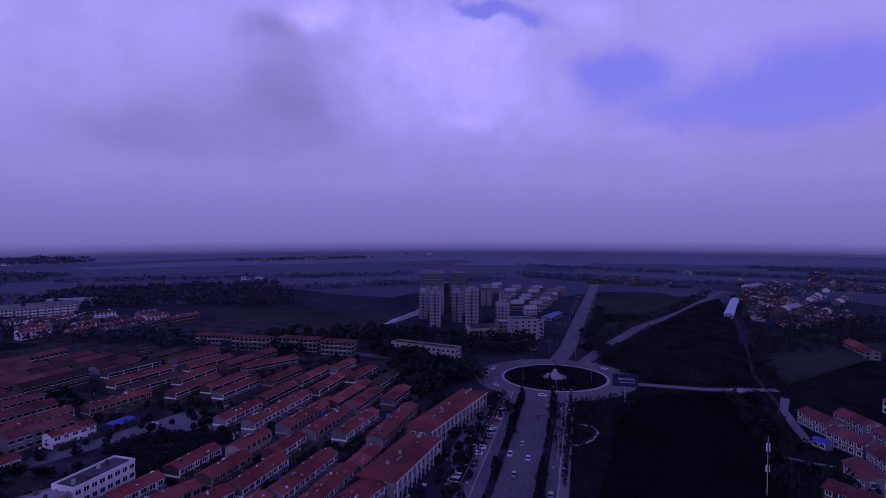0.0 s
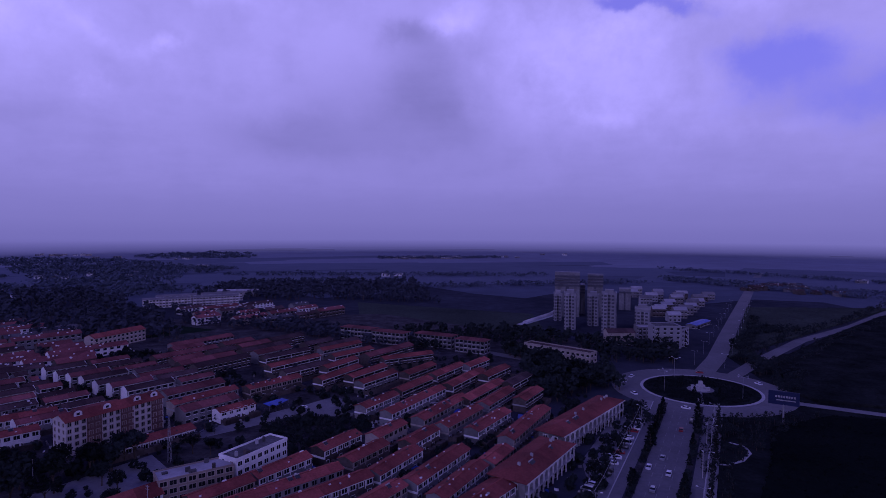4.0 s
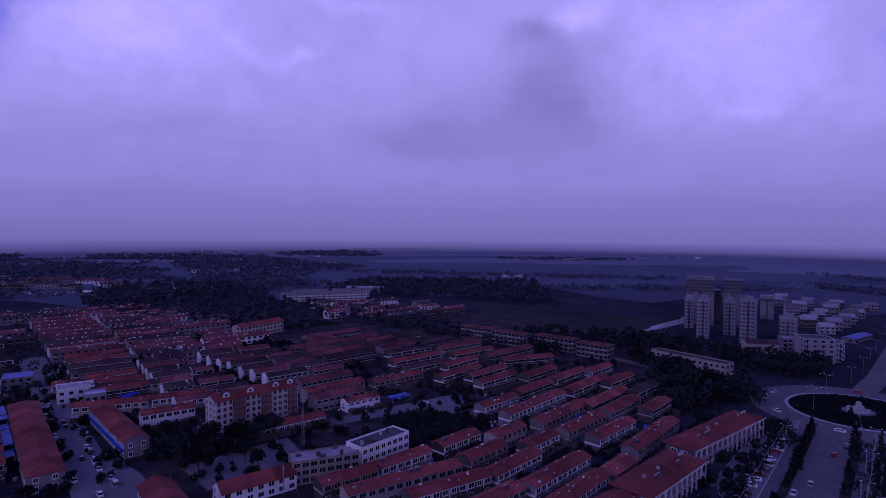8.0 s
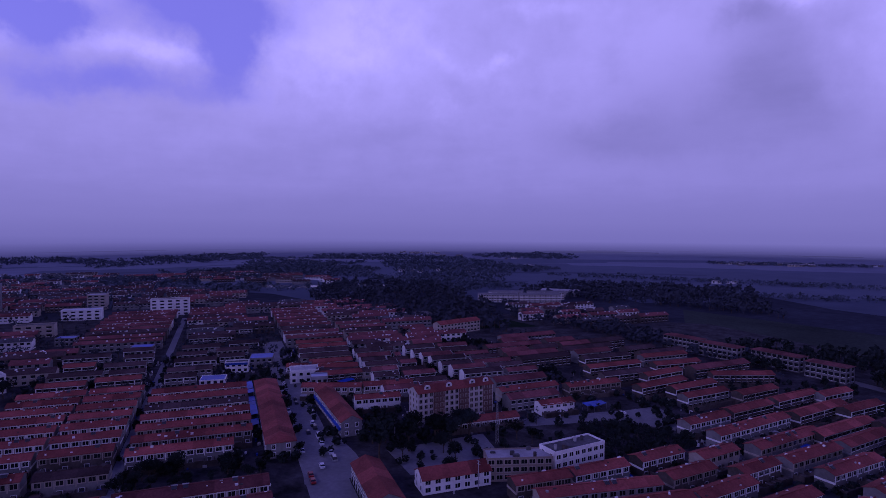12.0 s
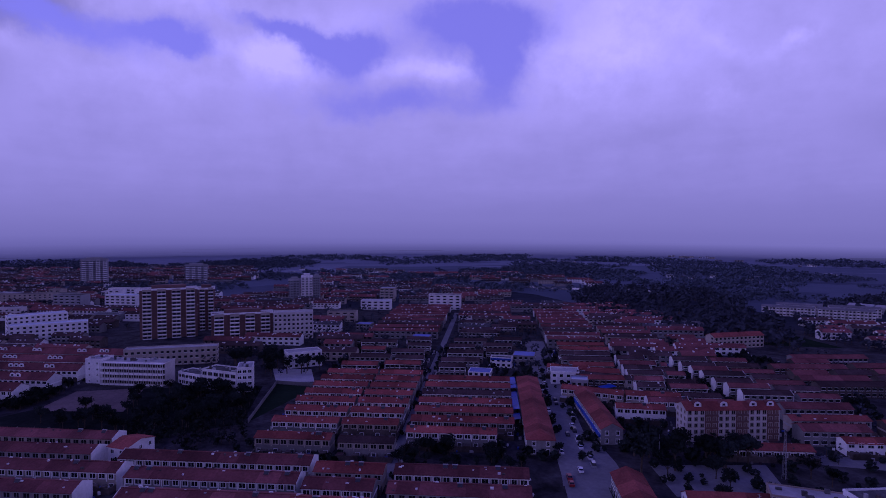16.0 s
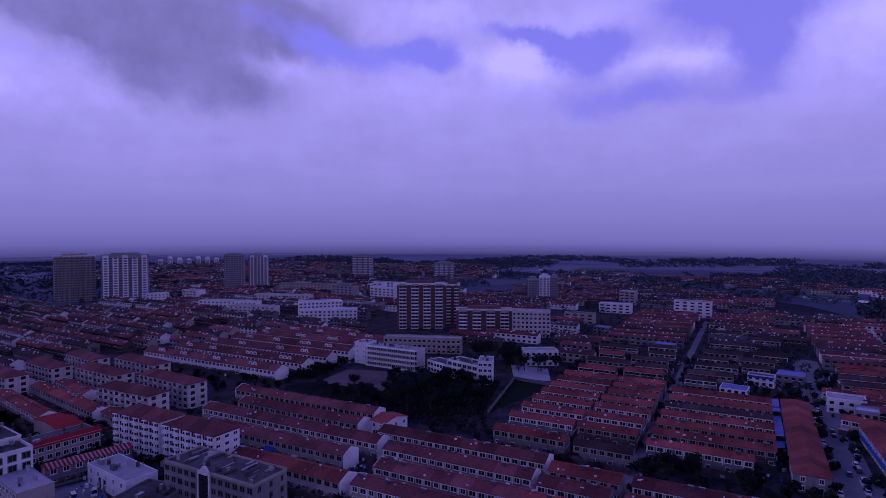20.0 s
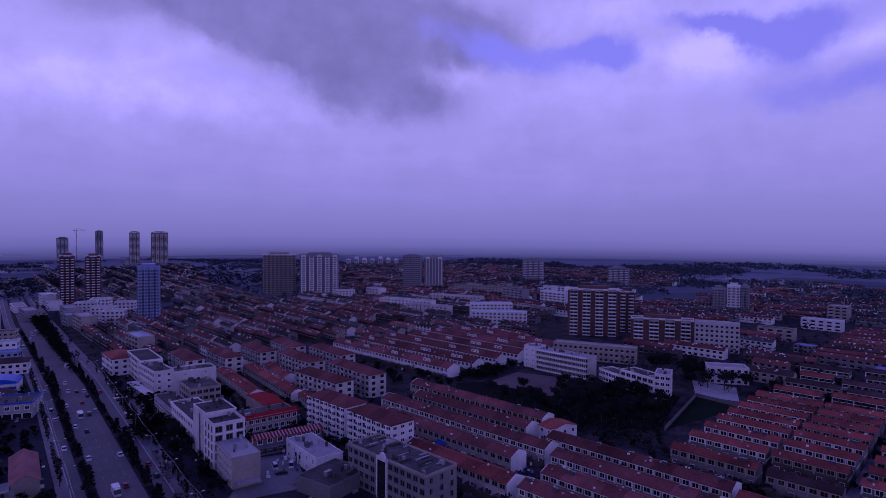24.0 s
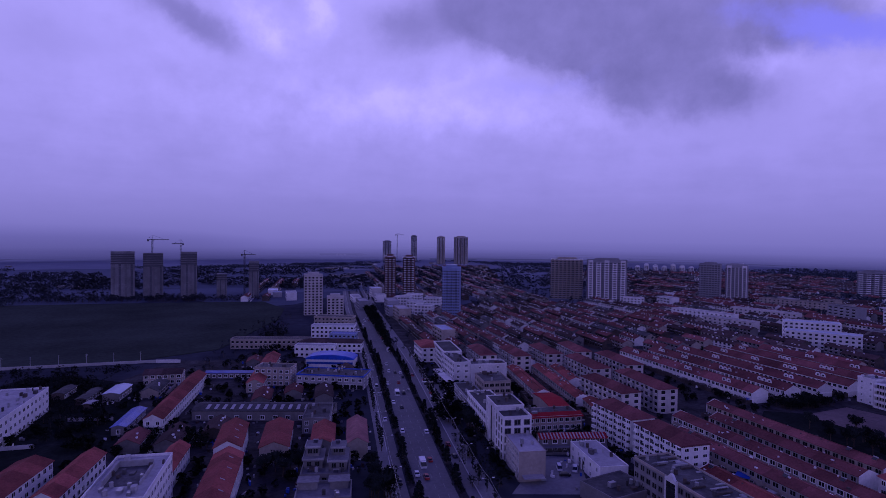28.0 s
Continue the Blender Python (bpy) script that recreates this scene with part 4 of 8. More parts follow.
# ---- main road, roundabout ----
NORTH = [(52, 312), (47, 290), (25, 199), (-4, 75), (-50, -8)]
SOUTH = [(-50, -8), (-143, -150), (-249, -306), (-405, -551), (-622, -877), (-1404, -2057)]
MAIN = NORTH + SOUTH[1:]
RC, RI, RO = (66, 344), 31.0, 47.0
for nm, line, hw in (("north", NORTH, 7.0), ("south", SOUTH, 6.6)):
    ribbon(f"road_{nm}", line, -hw, hw, 0.1, ASPHALT, "worn grey asphalt main road", "road")
ribbon("side_lane_west", MAIN, 10, 14, 0.1, ASPHALT, "asphalt service lane beside the main road", "road")
ribbon("side_lane_east", MAIN, -14, -10, 0.1, ASPHALT, "asphalt service lane beside the main road", "road")
ribbon("median_west", MAIN, 7.2, 9.4, 0.24, YARD, "planted strip between road and service lane", "median", thick=0.2)
ribbon("median_east", MAIN, -9.4, -7.2, 0.24, YARD, "planted strip between road and service lane", "median", thick=0.2)
ribbon("pavement_west", MAIN, 14.2, 20, 0.22, PAVE, "pale concrete pavement", "pavement", thick=0.2)
ribbon("pavement_east", MAIN, -18, -14.2, 0.22, PAVE, "pale concrete pavement", "pavement", thick=0.2)
ribbon("kerb_west", MAIN, 14.0, 14.35, 0.26, KERB, "pale kerb stones", "kerb", thick=0.2)
ribbon("kerb_east", MAIN, -14.35, -14.0, 0.26, KERB, "pale kerb stones", "kerb", thick=0.2)
for off in (-3.4, 0.0, 3.4):
    s = Solid()
    for x, y, a in along(MAIN, 9.0, 2):
        if math.hypot(x, y) > 700:
            break
        d, e = Vector((math.cos(a), math.sin(a))), Vector((math.sin(a), -math.cos(a)))
        c = Vector((x, y)) + e * off
        s.face([(*(c + d * i + e * j), 0.105) for i, j in ((0, -0.09), (0, 0.09), (4.0, 0.09), (4.0, -0.09))])
    tagged(new("lane_mark", s.mesh("lane_mark", MARK)), "broken white lane line on the asphalt", "road marking", kind="stuff")


def disc(name, c, r, z, m, label, category, r_in=0.0, thick=0.0, k=64, kind="structure"):
    s = Solid()
    for i in range(k):
        a, b = i * math.tau / k, (i + 1) * math.tau / k
        rg = [(c[0] + rr * math.cos(t), c[1] + rr * math.sin(t)) for rr, t in ((r_in, a), (r, a), (r, b), (r_in, b))]
        if r_in == 0:
            rg = rg[:3]
        if thick:
            s.hull([(*p, z - thick) for p in rg], [(*p, z) for p in rg])
        else:
            s.face([(*p, z) for p in rg])
    return tagged(new(name, s.mesh(name, m)), label, category, kind=kind)


disc("road_ring", RC, RO, 0.115, ASPHALT, "asphalt roundabout", "road", RI)
disc("island_kerb", RC, RI + 0.4, 0.3, KERB, "pale kerb round the island", "kerb", RI - 1.2, 0.2)
disc("island", RC, RI - 1.2, 0.26, GRASS, "planted roundabout island", "island", 0, 0.2)
NORTH_ROAD = [(72, 375), (92, 429), (117, 513), (154, 636), (240, 919), (420, 1500)]
NE_ROAD = [(90, 378), (119, 429), (171, 512), (239, 594), (359, 766), (520, 960)]
EAST_ROAD = [(104, 330), (144, 318), (171, 317), (182, 316)]
WEST_ROAD = [(28, 358), (5, 372), (-40, 398), (-110, 432)]
TRACK = [(150, 262), (166, 285), (176, 317), (186, 349), (217, 415), (260, 512), (347, 722)]
for nm, line, hw in (("far_north", NORTH_ROAD, 6.0), ("north_east", NE_ROAD, 4.5), ("east", EAST_ROAD, 3.2), ("north_west", WEST_ROAD, 4.5)):
    ribbon(f"road_{nm}", line, -hw, hw, 0.09, ASPHALT if nm != "east" else PAVE, "grey asphalt road leaving the roundabout", "road")
ribbon("track", TRACK, -1.1, 1.1, 0.08, YARD, "narrow grey village track between dark fields", "track")

# ---- fields and woods round the roundabout ----
def crop(name, poly, h, label, seed, step=4.0, m=None):
    """A standing crop: a block of leaves with a ragged top and rim."""
    r = random.Random(seed)
    s = Solid()
    a = sum(x0 * y1 - x1 * y0 for (x0, y0), (x1, y1) in zip(poly, poly[1:] + poly[:1]))
    ring = poly if a > 0 else poly[::-1]
    s.hull([(x, y, 0.0) for x, y in ring], [(x, y, h) for x, y in ring])
    if h > 1:
        for x, y in sprinkle(poly, 900, r):
            leaf_cloud(s, (x, y, h), (1.6, 1.6, 0.25), 3, 0.7, r)
        for (x0, y0), (x1, y1) in zip(poly, poly[1:] + poly[:1]):
            for k in range(int(math.hypot(x1 - x0, y1 - y0) / 2)):
                t = r.random()
                leaf_cloud(s, (x0 + (x1 - x0) * t, y0 + (y1 - y0) * t, h * 0.6), (0.8, 0.8, 0.7), 4, 0.5, r)
    return tagged(new(name, s.mesh(name, m or CROP)), label, "crop", kind="stuff")


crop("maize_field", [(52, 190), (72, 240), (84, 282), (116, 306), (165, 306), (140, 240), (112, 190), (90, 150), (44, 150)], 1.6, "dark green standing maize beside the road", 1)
# the next three crops take lighter materials in place of haze
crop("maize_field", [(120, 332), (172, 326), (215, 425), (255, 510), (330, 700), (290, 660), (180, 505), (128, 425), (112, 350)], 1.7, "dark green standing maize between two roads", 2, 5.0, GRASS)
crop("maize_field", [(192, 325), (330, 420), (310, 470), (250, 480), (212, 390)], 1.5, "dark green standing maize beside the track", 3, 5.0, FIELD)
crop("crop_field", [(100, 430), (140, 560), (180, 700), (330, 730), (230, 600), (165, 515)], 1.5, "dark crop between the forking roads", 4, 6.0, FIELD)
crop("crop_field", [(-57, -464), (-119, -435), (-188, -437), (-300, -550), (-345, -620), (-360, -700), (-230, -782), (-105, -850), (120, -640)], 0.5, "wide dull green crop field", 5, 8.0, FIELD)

def dormer(e, x, D, eave, rise):
    """A white arched dormer on the seen slope of a roof."""
    z = eave + rise * 0.36
    s = Solid()
    arch = [(-1.5, 0)] + [(1.5 * -math.cos(a * math.pi / 8), 1.1 + 1.1 * math.sin(a * math.pi / 8)) for a in range(9)] + [(1.5, 0)]
    s.hull([(x + px, D * 0.5, z + pz) for px, pz in reversed(arch)], [(x + px, D * 0.18, z + pz) for px, pz in reversed(arch)])
    d = part("dormer", s.mesh("dormer", ROOF_DULL), e, label="red arched dormer")
    s = Solid()
    s.hull([(x + px * 1.06, D * 0.18 + 0.02, z + pz * 1.05) for px, pz in reversed(arch)], [(x + px * 1.06, D * 0.18 - 0.05, z + pz * 1.05) for px, pz in reversed(arch)])
    part("dormer_front", s.mesh("dormer_front", WHITE), d, label="white arched front")
    s = Solid()
    s.box(x - 0.6, x + 0.6, D * 0.18 - 0.1, D * 0.18 - 0.055, z + 0.55, z + 1.45)
    part("pane", s.mesh("pane", GLASS), d)


# ---- terraces in the town grid ----
def grid_row(u0, u1, w, **k):
    """A terrace whose seen front stands at w and runs from u0 to u1."""
    return terrace(uw(u0, w), uw(u1, w), **k)


# two blocks of close rows either side of the narrow street
for i in range(7):
    grid_row(-35, 9.5 if i else 2, 237 + 14.1 * i, roof=ROOF if i not in (3, 4) else None, yard=4.2)
for i, w in enumerate((245, 261, 276, 290, 304, 318, 332)):
    grid_row(-95, -66, w, yard=4.2, roof=ROOF)
    grid_row(-64, -40, w, yard=4.2, roof=ROOF)
grid_row(-94, -63.5, 224, eave=6.6, label="longer two-storey row with a red tiled roof and shops below", blue=0.3)
grid_row(-60, -38, 223, wall=GREYW)
# long rows along the near edge
for u0, u1, w in ((-169, -119, 153), (-206, -132, 172), (-225, -128, 188), (-218, -148, 203), (-236, -150, 218), (-123, -64, 185), (-135, -64, 200),
                  (-116, -60, 169), (-115, -66, 154), (-61, -37, 195), (-61, -38, 182), (-33, 12.5, 195.5), (-33, 12.5, 181), (-61, -38, 168), (-33, 12.5, 167)):
    grid_row(u0, u1, w, D=9.0, rise=1.5, roof=ROOF if w % 3 == 0 else ROOF_DULL, yard=3.6, wall=rng.choice((GREYW, CREAM, CREAM, LIGHT)), white_end=u0 < -100 or u1 < -60)


block(uw(-146, 210), uw(-137.5, 208), 14, 2, 3.2, "gable", wall=WHITE, roofm=ROOF, rise=1.6, bay=4, win=(1.5, 1.4), label="white two-storey end house with a red roof", name="house")
# rows with dormers beyond the playing field
for i in range(6):
    w = 257 + 21.5 * i
    e = grid_row(-365 + 4 * i, -246 + 1.5 * i, w, D=11, eave=6.2, rise=2.6, roof=ROOF_DULL, wall=WHITE if i < 4 else CREAM, near=i < 2, label="long white-gabled row with red roof and dormers")
    for k in range(4):
        x = 12 + 27 * k + rng.uniform(-6, 6)
        for m in range(rng.choice((2, 2, 3))):
            dormer(e, x + 3.4 * m, 11, 6.2, 2.6)
# dark-roofed rows with white gable ends, in two files
for i in range(8):
    w = 290 + 13.4 * i
    u0 = 76 + 0.045 * (w - 290)
    cut = u0 + rng.uniform(14, 22)
    grid_row(u0, cut, w, roof=ROOF_OLD if i % 3 else ROOF_DULL, near=i < 3, wall=GREYW, D=7, eave=rng.uniform(5.4, 6.4), label="two-storey row with dark weathered roof and white gable", white_end=True)
    grid_row(cut + rng.uniform(1.5, 4), 116 - 0.1 * (w - 290), w + rng.uniform(-2, 2), roof=ROOF_OLD if i % 2 else ROOF_DULL, near=False, D=6.5, eave=rng.uniform(4.6, 6.2))
for i in range(7):
    w = 306 + 13.0 * i
    u0 = 127 - 0.148 * (w - 306)
    cut = u0 + rng.uniform(15, 24)
    grid_row(u0, cut, w, roof=ROOF_OLD if i % 3 != 1 else ROOF_DULL, near=False, wall=GREYW, D=7, eave=rng.uniform(5.4, 6.4), label="two-storey row with dark weathered roof and white gable", white_end=True)
    grid_row(cut + rng.uniform(2, 5), u0 + 46, w + rng.uniform(-2, 2), roof=ROOF_OLD if i % 2 else ROOF_DULL, near=False, D=6.5, eave=rng.uniform(4.6, 6.2))
# rows between the market street and the dark rows
for u0, u1, w in ((50, 73, 330), (53, 74, 345), (48, 74, 362), (45, 76, 378), (45, 78, 394), (47, 80, 410), (47, 80, 426)):
    grid_row(u0, u1, w, near=False)
# farther rows
FARS = Solid()
for i in range(9):
    for u0, u1, w in ((-32, 18, 560 + 17 * i), (42, 84, 446 + 19 * i), (-100, -44, 470 + 19 * i), (88, 126, 440 + 19 * i)):
        if i > 4 and u0 in (88, -32):
            continue
        claim(uw(u0, w), uw(u1, w), 8)
        far_row(FARS, uw(u0, w), uw(u1, w), 8.5, 6.4, 1.5, rng.randrange(4), 4 if rng.random() < 0.85 else 5)
tagged(new("distant_houses", FARS.mesh("distant_houses", DULL, CREAM, GREYW, WHITE, ROOF_DULL, ROOF_OLD, TRIM, GLASS)), "close rows of far houses with red roofs", "houses", kind="stuff")
for u0, u1, w, rf in ((-92, -70, 352, ROOF), (-66, -44, 356, ROOF), (-92, -66, 374, ROOF_OLD), (-62, -44, 372, ROOF_OLD), (-90, -74, 398, ROOF), (-68, -46, 392, ROOF_OLD), (-60, -44, 414, ROOF_OLD), (-96, -70, 424, ROOF_OLD), (-64, -46, 436, ROOF_OLD),
                      (-32, -16, 352, ROOF_OLD), (-32, -8, 368, ROOF_OLD), (-30, -6, 392, ROOF_OLD), (-4, 11, 398, ROOF_OLD), (-30, -12, 412, ROOF_OLD), (-6, 14, 418, ROOF_OLD), (-28, -4, 434, ROOF_OLD), (2, 22, 440, ROOF_OLD), (-26, 4, 470, ROOF_OLD), (0, 20, 500, ROOF_OLD), (-28, -6, 520, ROOF_OLD)):
    grid_row(u0, u1, w, near=False, wall=GREYW if rf is ROOF_OLD else DULL, roof=rf)

# ---- terraces west of the main road, by the roundabout ----
WEST_A = [(-91, 199, -84, 219), (-77, 192, -70, 212), (-76, 217, -70, 236), (-101, 150, -78, 186), (-82, 157, -66, 183), (-112, 152, -102.5, 170.5), (-102, 172, -93, 193), (-64, 184, -56, 209), (-61, 213, -55, 232), (-50, 180, -39, 214), (-39, 172, -30, 201), (-28, 202, -23, 218), (-61, 158, -53, 179)]
WEST_B = [(-94, 251, -86, 276), (-80, 246, -66, 292), (-64, 241, -52, 280), (-52, 235, -42, 264), (-39, 233, -29, 262), (-24, 227, -12, 271)]
WEST_C = [(-86, 281, -77, 309), (-63, 296, -52, 334), (-50, 274, -38, 312), (-40, 268, -31, 298), (-24, 280, -17, 302), (-76, 314, -66, 345), (-62, 340, -54, 362), (-48, 320, -39, 346), (-92, 314, -83, 341), (-33, 306, -25, 330)]
WEST_D = [(-134, 291, -124, 325), (-142, 316, -134, 344), (-117, 345, -92, 370), (-110, 290, -100, 318), (-120, 300, -110, 330), (-160, 300, -146, 330), (-175, 310, -160, 345), (-190, 330, -175, 362), (-150, 345, -135, 375), (-165, 360, -150, 392)]
for rows in (WEST_A, WEST_B, WEST_C, WEST_D):
    for x0, y0, x1, y1 in rows:
        near = rows in (WEST_A, WEST_B)
        terrace((x0, y0), (x1, y1), D=6.8, near=near, roof=ROOF if near else None, wall=GREYW if rows is WEST_B else None, yard=4.2, blue=0.12)


def arch_mesh(w, h, pier=0.45, thick=0.3):
    """One bay of a loggia screen: two piers and an arch under a straight top."""
    s = Solid()
    r = w / 2 - pier
    spring = h - r * 0.8 - 0.35
    hole = [(-r, 0.0)] + [(-r * math.cos(i * math.pi / 8), spring + r * 0.8 * math.sin(i * math.pi / 8)) for i in range(9)] + [(r, 0.0)]
    rim = [(-w / 2, 0.0)] + [(-w / 2, spring)] + [(-r * math.cos(i * math.pi / 8), h) if 0 < i < 8 else ((-1 if i == 0 else 1) * w / 2, h) for i in range(1, 8)] + [(w / 2, spring)] + [(w / 2, 0.0)]
    k = len(hole)
    s.v = [(x, -thick, z) for x, z in rim] + [(x, -thick, z) for x, z in hole] + [(x, 0.0, z) for x, z in hole] + [(x, 0.0, z) for x, z in rim]
    for i in range(k - 1):
        s.f += [(i, k + i, k + i + 1, i + 1), (k + i, 2 * k + i, 2 * k + i + 1, k + i + 1), (2 * k + i, 3 * k + i, 3 * k + i + 1, 2 * k + i + 1), (i + 1, 3 * k + i + 1, 3 * k + i, i)]
        s.s += [0, 0, 0, 0]
    return s.mesh("arch", ARCH)


def arcade(p, q, D, eave, rise, label):
    """A two-storey row of shops: arched loggias above, wide shop openings below, a hipped red roof."""
    at, L, turn = front(p, q)
    claim(p, q, D)
    e = thing("shop_row", at, turn, label, "building", "shops")
    s = Solid()
    s.box(0, L, 0, D, 0, eave)
    part("wall", s.mesh("wall", GREYW), e)
    r = part("roof", hip_roof(L, D, eave + 0.2, eave + rise, 1.5).mesh("roof", ROOF), e)
    s = Solid()
    s.box(-1.5, L + 1.5, -1.66, -1.5, eave - 0.15, eave + 0.16)
    part("gutter", s.mesh("gutter", ARCH), e)
    n = round(L / 4.1)
    w = L / n
    m, d = arch_mesh(w, eave / 2 - 0.15), door_mesh(w - 1.0, 2.7, GLASS)
    for i in range(n):
        part("arch", m, e, ((i + 0.5) * w, -1.1, eave / 2 + 0.1)), part("shop_front", d, e, ((i + 0.5) * w, 0, 0.1))
    for i in range(n + 1):
        s = Solid()
        x = min(max(i * w, 0.25), L - 0.25)
        s.box(x - 0.25, x + 0.25, -1.4, -1.0, 0, eave / 2 - 0.35)
        part("pillar", s.mesh("pillar", ARCH), e)
    s = Solid()
    s.box(0, L, -1.55, 0, eave / 2 - 0.35, eave / 2 + 0.1)
    part("sign_band", s.mesh("sign_band", PALE), e)
    for y in (D * 0.3, D * 0.7):
        part("window", window_mesh(1.9, 1.5, 2), e, (0, y, eave / 2 + 0.9), -math.pi / 2)
    for k in range(5):
        s = Solid()
        x = rng.uniform(4, L - 4)
        s.box(x - 0.35, x + 0.35, D * 0.42, D * 0.5, eave + rise * 0.7, eave + rise + 0.8)
        part("chimney", s.mesh("chimney", PALE), r)
    for k in range(3):
        solar_heater(e, rng.uniform(5, L - 5), D * 0.3, eave + rise * 0.55)


arcade((-16, 187), (-2, 224), 12, 7.4, 2.2, "white two-storey shop row with arched loggias and red hipped roof")
arcade((-5.5, 232.5), (20, 286), 10.5, 7.6, 2.2, "white two-storey shop arcade with arches and a red hipped roof")
terrace((-30, 163), (-19, 187), D=9, roof=ROOF, yard=3.0)

# ---- larger buildings ----
block((-129, 158), (-113.5, 175.5), 9, 3, 2.7, wall=TAN, bay=2.9, win=(2.1, 1.5), frame_m=CREAM, roofm=PALE, parapet=0.5, label="tan three-storey building with a flat pale roof", name="office_building")
block((-113, 176.5), (-106, 199), 9, 3, 3.1, wall=WHITE, bay=3.0, roofm=SLAB, label="white three-storey building with a flat dark roof", name="office_building")
e = block((-191, 184), (-178, 222), 10, 5, 2.7, "gable", wall=LIGHT, bay=2.7, win=(1.3, 1.5), endwin=(0.9, 1.2), frame_m=CREAM, roofm=ROOF, rise=2.2, label="cream five-storey apartment block with brown bands and red roof")
for x0, x1 in ((7.8, 13.6), (21.2, 26.6), (34.6, 39.6)):
    s = Solid()
    s.box(x0, x1, -0.05, 0.0, 0.1, 13.3)
    for fl in range(5):
        s.box(x0 + 0.3, x1 - 0.3, -0.9, -0.05, fl * 2.7 + 0.2, fl * 2.7 + 0.9)
    part("brick_bay", s.mesh("brick_bay", BRICK), e, label="brown brick bay with balconies")
for x in (5.5, 16.8, 29.5, 37.0):
    dormer(e, x, 10, 13.5, 2.2)
block(uw(61, 183), uw(86, 183), 9, 2, 2.6, "gable", wall=WHITE, roofm=ROOF, label="white two-storey building with a red roof", name="house")
terrace(uw(90, 236), uw(125, 236), D=8, eave=3.6, floors=1, roof=ROOF, label="low red-roofed houses before the apartment block")
terrace(uw(131, 266), uw(165, 268), wall=CREAM, roof=ROOF), terrace(uw(140, 242), uw(158, 242), wall=WHITE, roof=ROOF, eave=5.2), terrace(uw(168, 262), uw(200, 262), roof=ROOF)
block(uw(14, 330), uw(14, 232), 11, 2, 3.1, "hip", wall=GREYW, roofm=ROOF, rise=2.6, shopfront=True, label="long market hall with a red tiled roof along the street", name="market_hall", group="shops")
e = block(uw(42, 302), uw(45.5, 246), 9, 2, 3.3, "gable", wall=GREYW, roofm=ROOF, rise=2.4, label="long red-roofed shop row with blue fronts along the street", name="shop_row", group="shops")
s = Solid()
s.box(1, 55, -0.7, -0.1, 2.7, 4.0)
part("blue_sign_band", s.mesh("blue_sign_band", BLUE), e, label="long blue sign band")
block(uw(43, 322), uw(52, 321), 9, 2, 3.6, wall=CLADDING, roofm=BLUEGLASS, label="pale two-storey box building at the street corner", name="house", near=False)
block(uw(41, 203), uw(41, 171), 10, 2, 3.1, "gable", wall=GREYW, roofm=ROOF, rise=2.2, shopfront=True, label="red-roofed shop building at the street mouth", name="shop_row", group="shops")
block(uw(34, 341), uw(50, 340), 12, 2, 3.4, wall=WHITE, roofm=PALE, label="white two-storey corner building with a flat roof", name="house", near=False)
block(uw(13.5, 386), uw(27.5, 384), 14, 2, 3.2, wall=GREYW, roofm=BLUE, near=False, parapet=0.2, label="two-storey building with a bright blue sheet roof", name="workshop")
e = block(uw(-1, 379), uw(12.5, 377), 7, 2, 3.0, wall=WHITE, roofm=SLAB, near=False, label="white building with a long blue sign band", name="workshop")
s = Solid()
s.box(0.2, 13.4, -0.5, -0.05, 4.9, 6.1)
part("sign_band", s.mesh("sign_band", BLUE), e, label="bright blue sign band")
block(uw(-14, 342.5), uw(-1, 341), 11, 2, 2.8, wall=WHITE, roofm=BLUE, near=False, parapet=0.2, label="small white building with a blue sheet roof", name="workshop")
block(uw(-62, 450), uw(-48.5, 448), 10, 2, 3.0, wall=GREYW, roofm=BLUE, near=False, parapet=0.2, label="far house with a bright blue sheet roof", name="workshop")
block(uw(-119, 504), uw(-106, 502), 10, 2, 3.0, wall=GREYW, roofm=BLUE, near=False, parapet=0.2, label="far house with a bright blue sheet roof", name="workshop")
terrace((-224, 174), (-213, 193), wall=WHITE, roof=ROOF), terrace((-262, 168), (-240, 190), wall=CREAM, roof=ROOF), terrace((-306, 186), (-279, 216), roof=ROOF)
terrace((-240, 192), (-226, 214), wall=CREAM, roof=ROOF), terrace((-284, 192), (-262, 214), roof=ROOF_OLD)
# school by the roundabout and low blocks
for p, q in (((-183, 432), (-155, 425.5)), ((-153, 421), (-126, 415)), ((-119, 420), (-89, 411.5)), ((-85, 406), (-63, 400))):
    block(p, q, 10, 3, 3.1, "hip", wall=GREYW, roofm=ROOF_DULL, near=False, bay=3.3, win=(2.4, 1.8), rise=1.4, label="three-storey grey school building with a low red roof", name="school_building")
block((-37, 415), (8, 390), 9, 2, 3.4, wall=CREAM, roofm=ROOF_OLD, near=False, label="low cream two-storey building among dark trees", name="office_building")
# five-storey white apartments
block((-236, -143), (-224, -118), 12, 5, 2.75, "hip", wall=WHITE, bay=3.1, win=(2.3, 1.75), endwin=(1.7, 1.1), balcony=1.0, roofm=ROOF_DULL, rise=3.0, label="white five-storey apartment block with a red roof and stacked balconies")
block((-222, -115), (-209, -90), 12, 5, 2.75, "hip", wall=WHITE, bay=3.1, win=(2.3, 1.75), endwin=(1.7, 1.1), balcony=1.0, roofm=ROOF_DULL, rise=3.0, label="white five-storey apartment block with a red roof and stacked balconies")
def roadside(s_, n_):
    """Along the main road southwards and away from it to the west."""
    return (-143 - 0.547 * s_ - 0.837 * n_, -150 - 0.837 * s_ + 0.547 * n_)


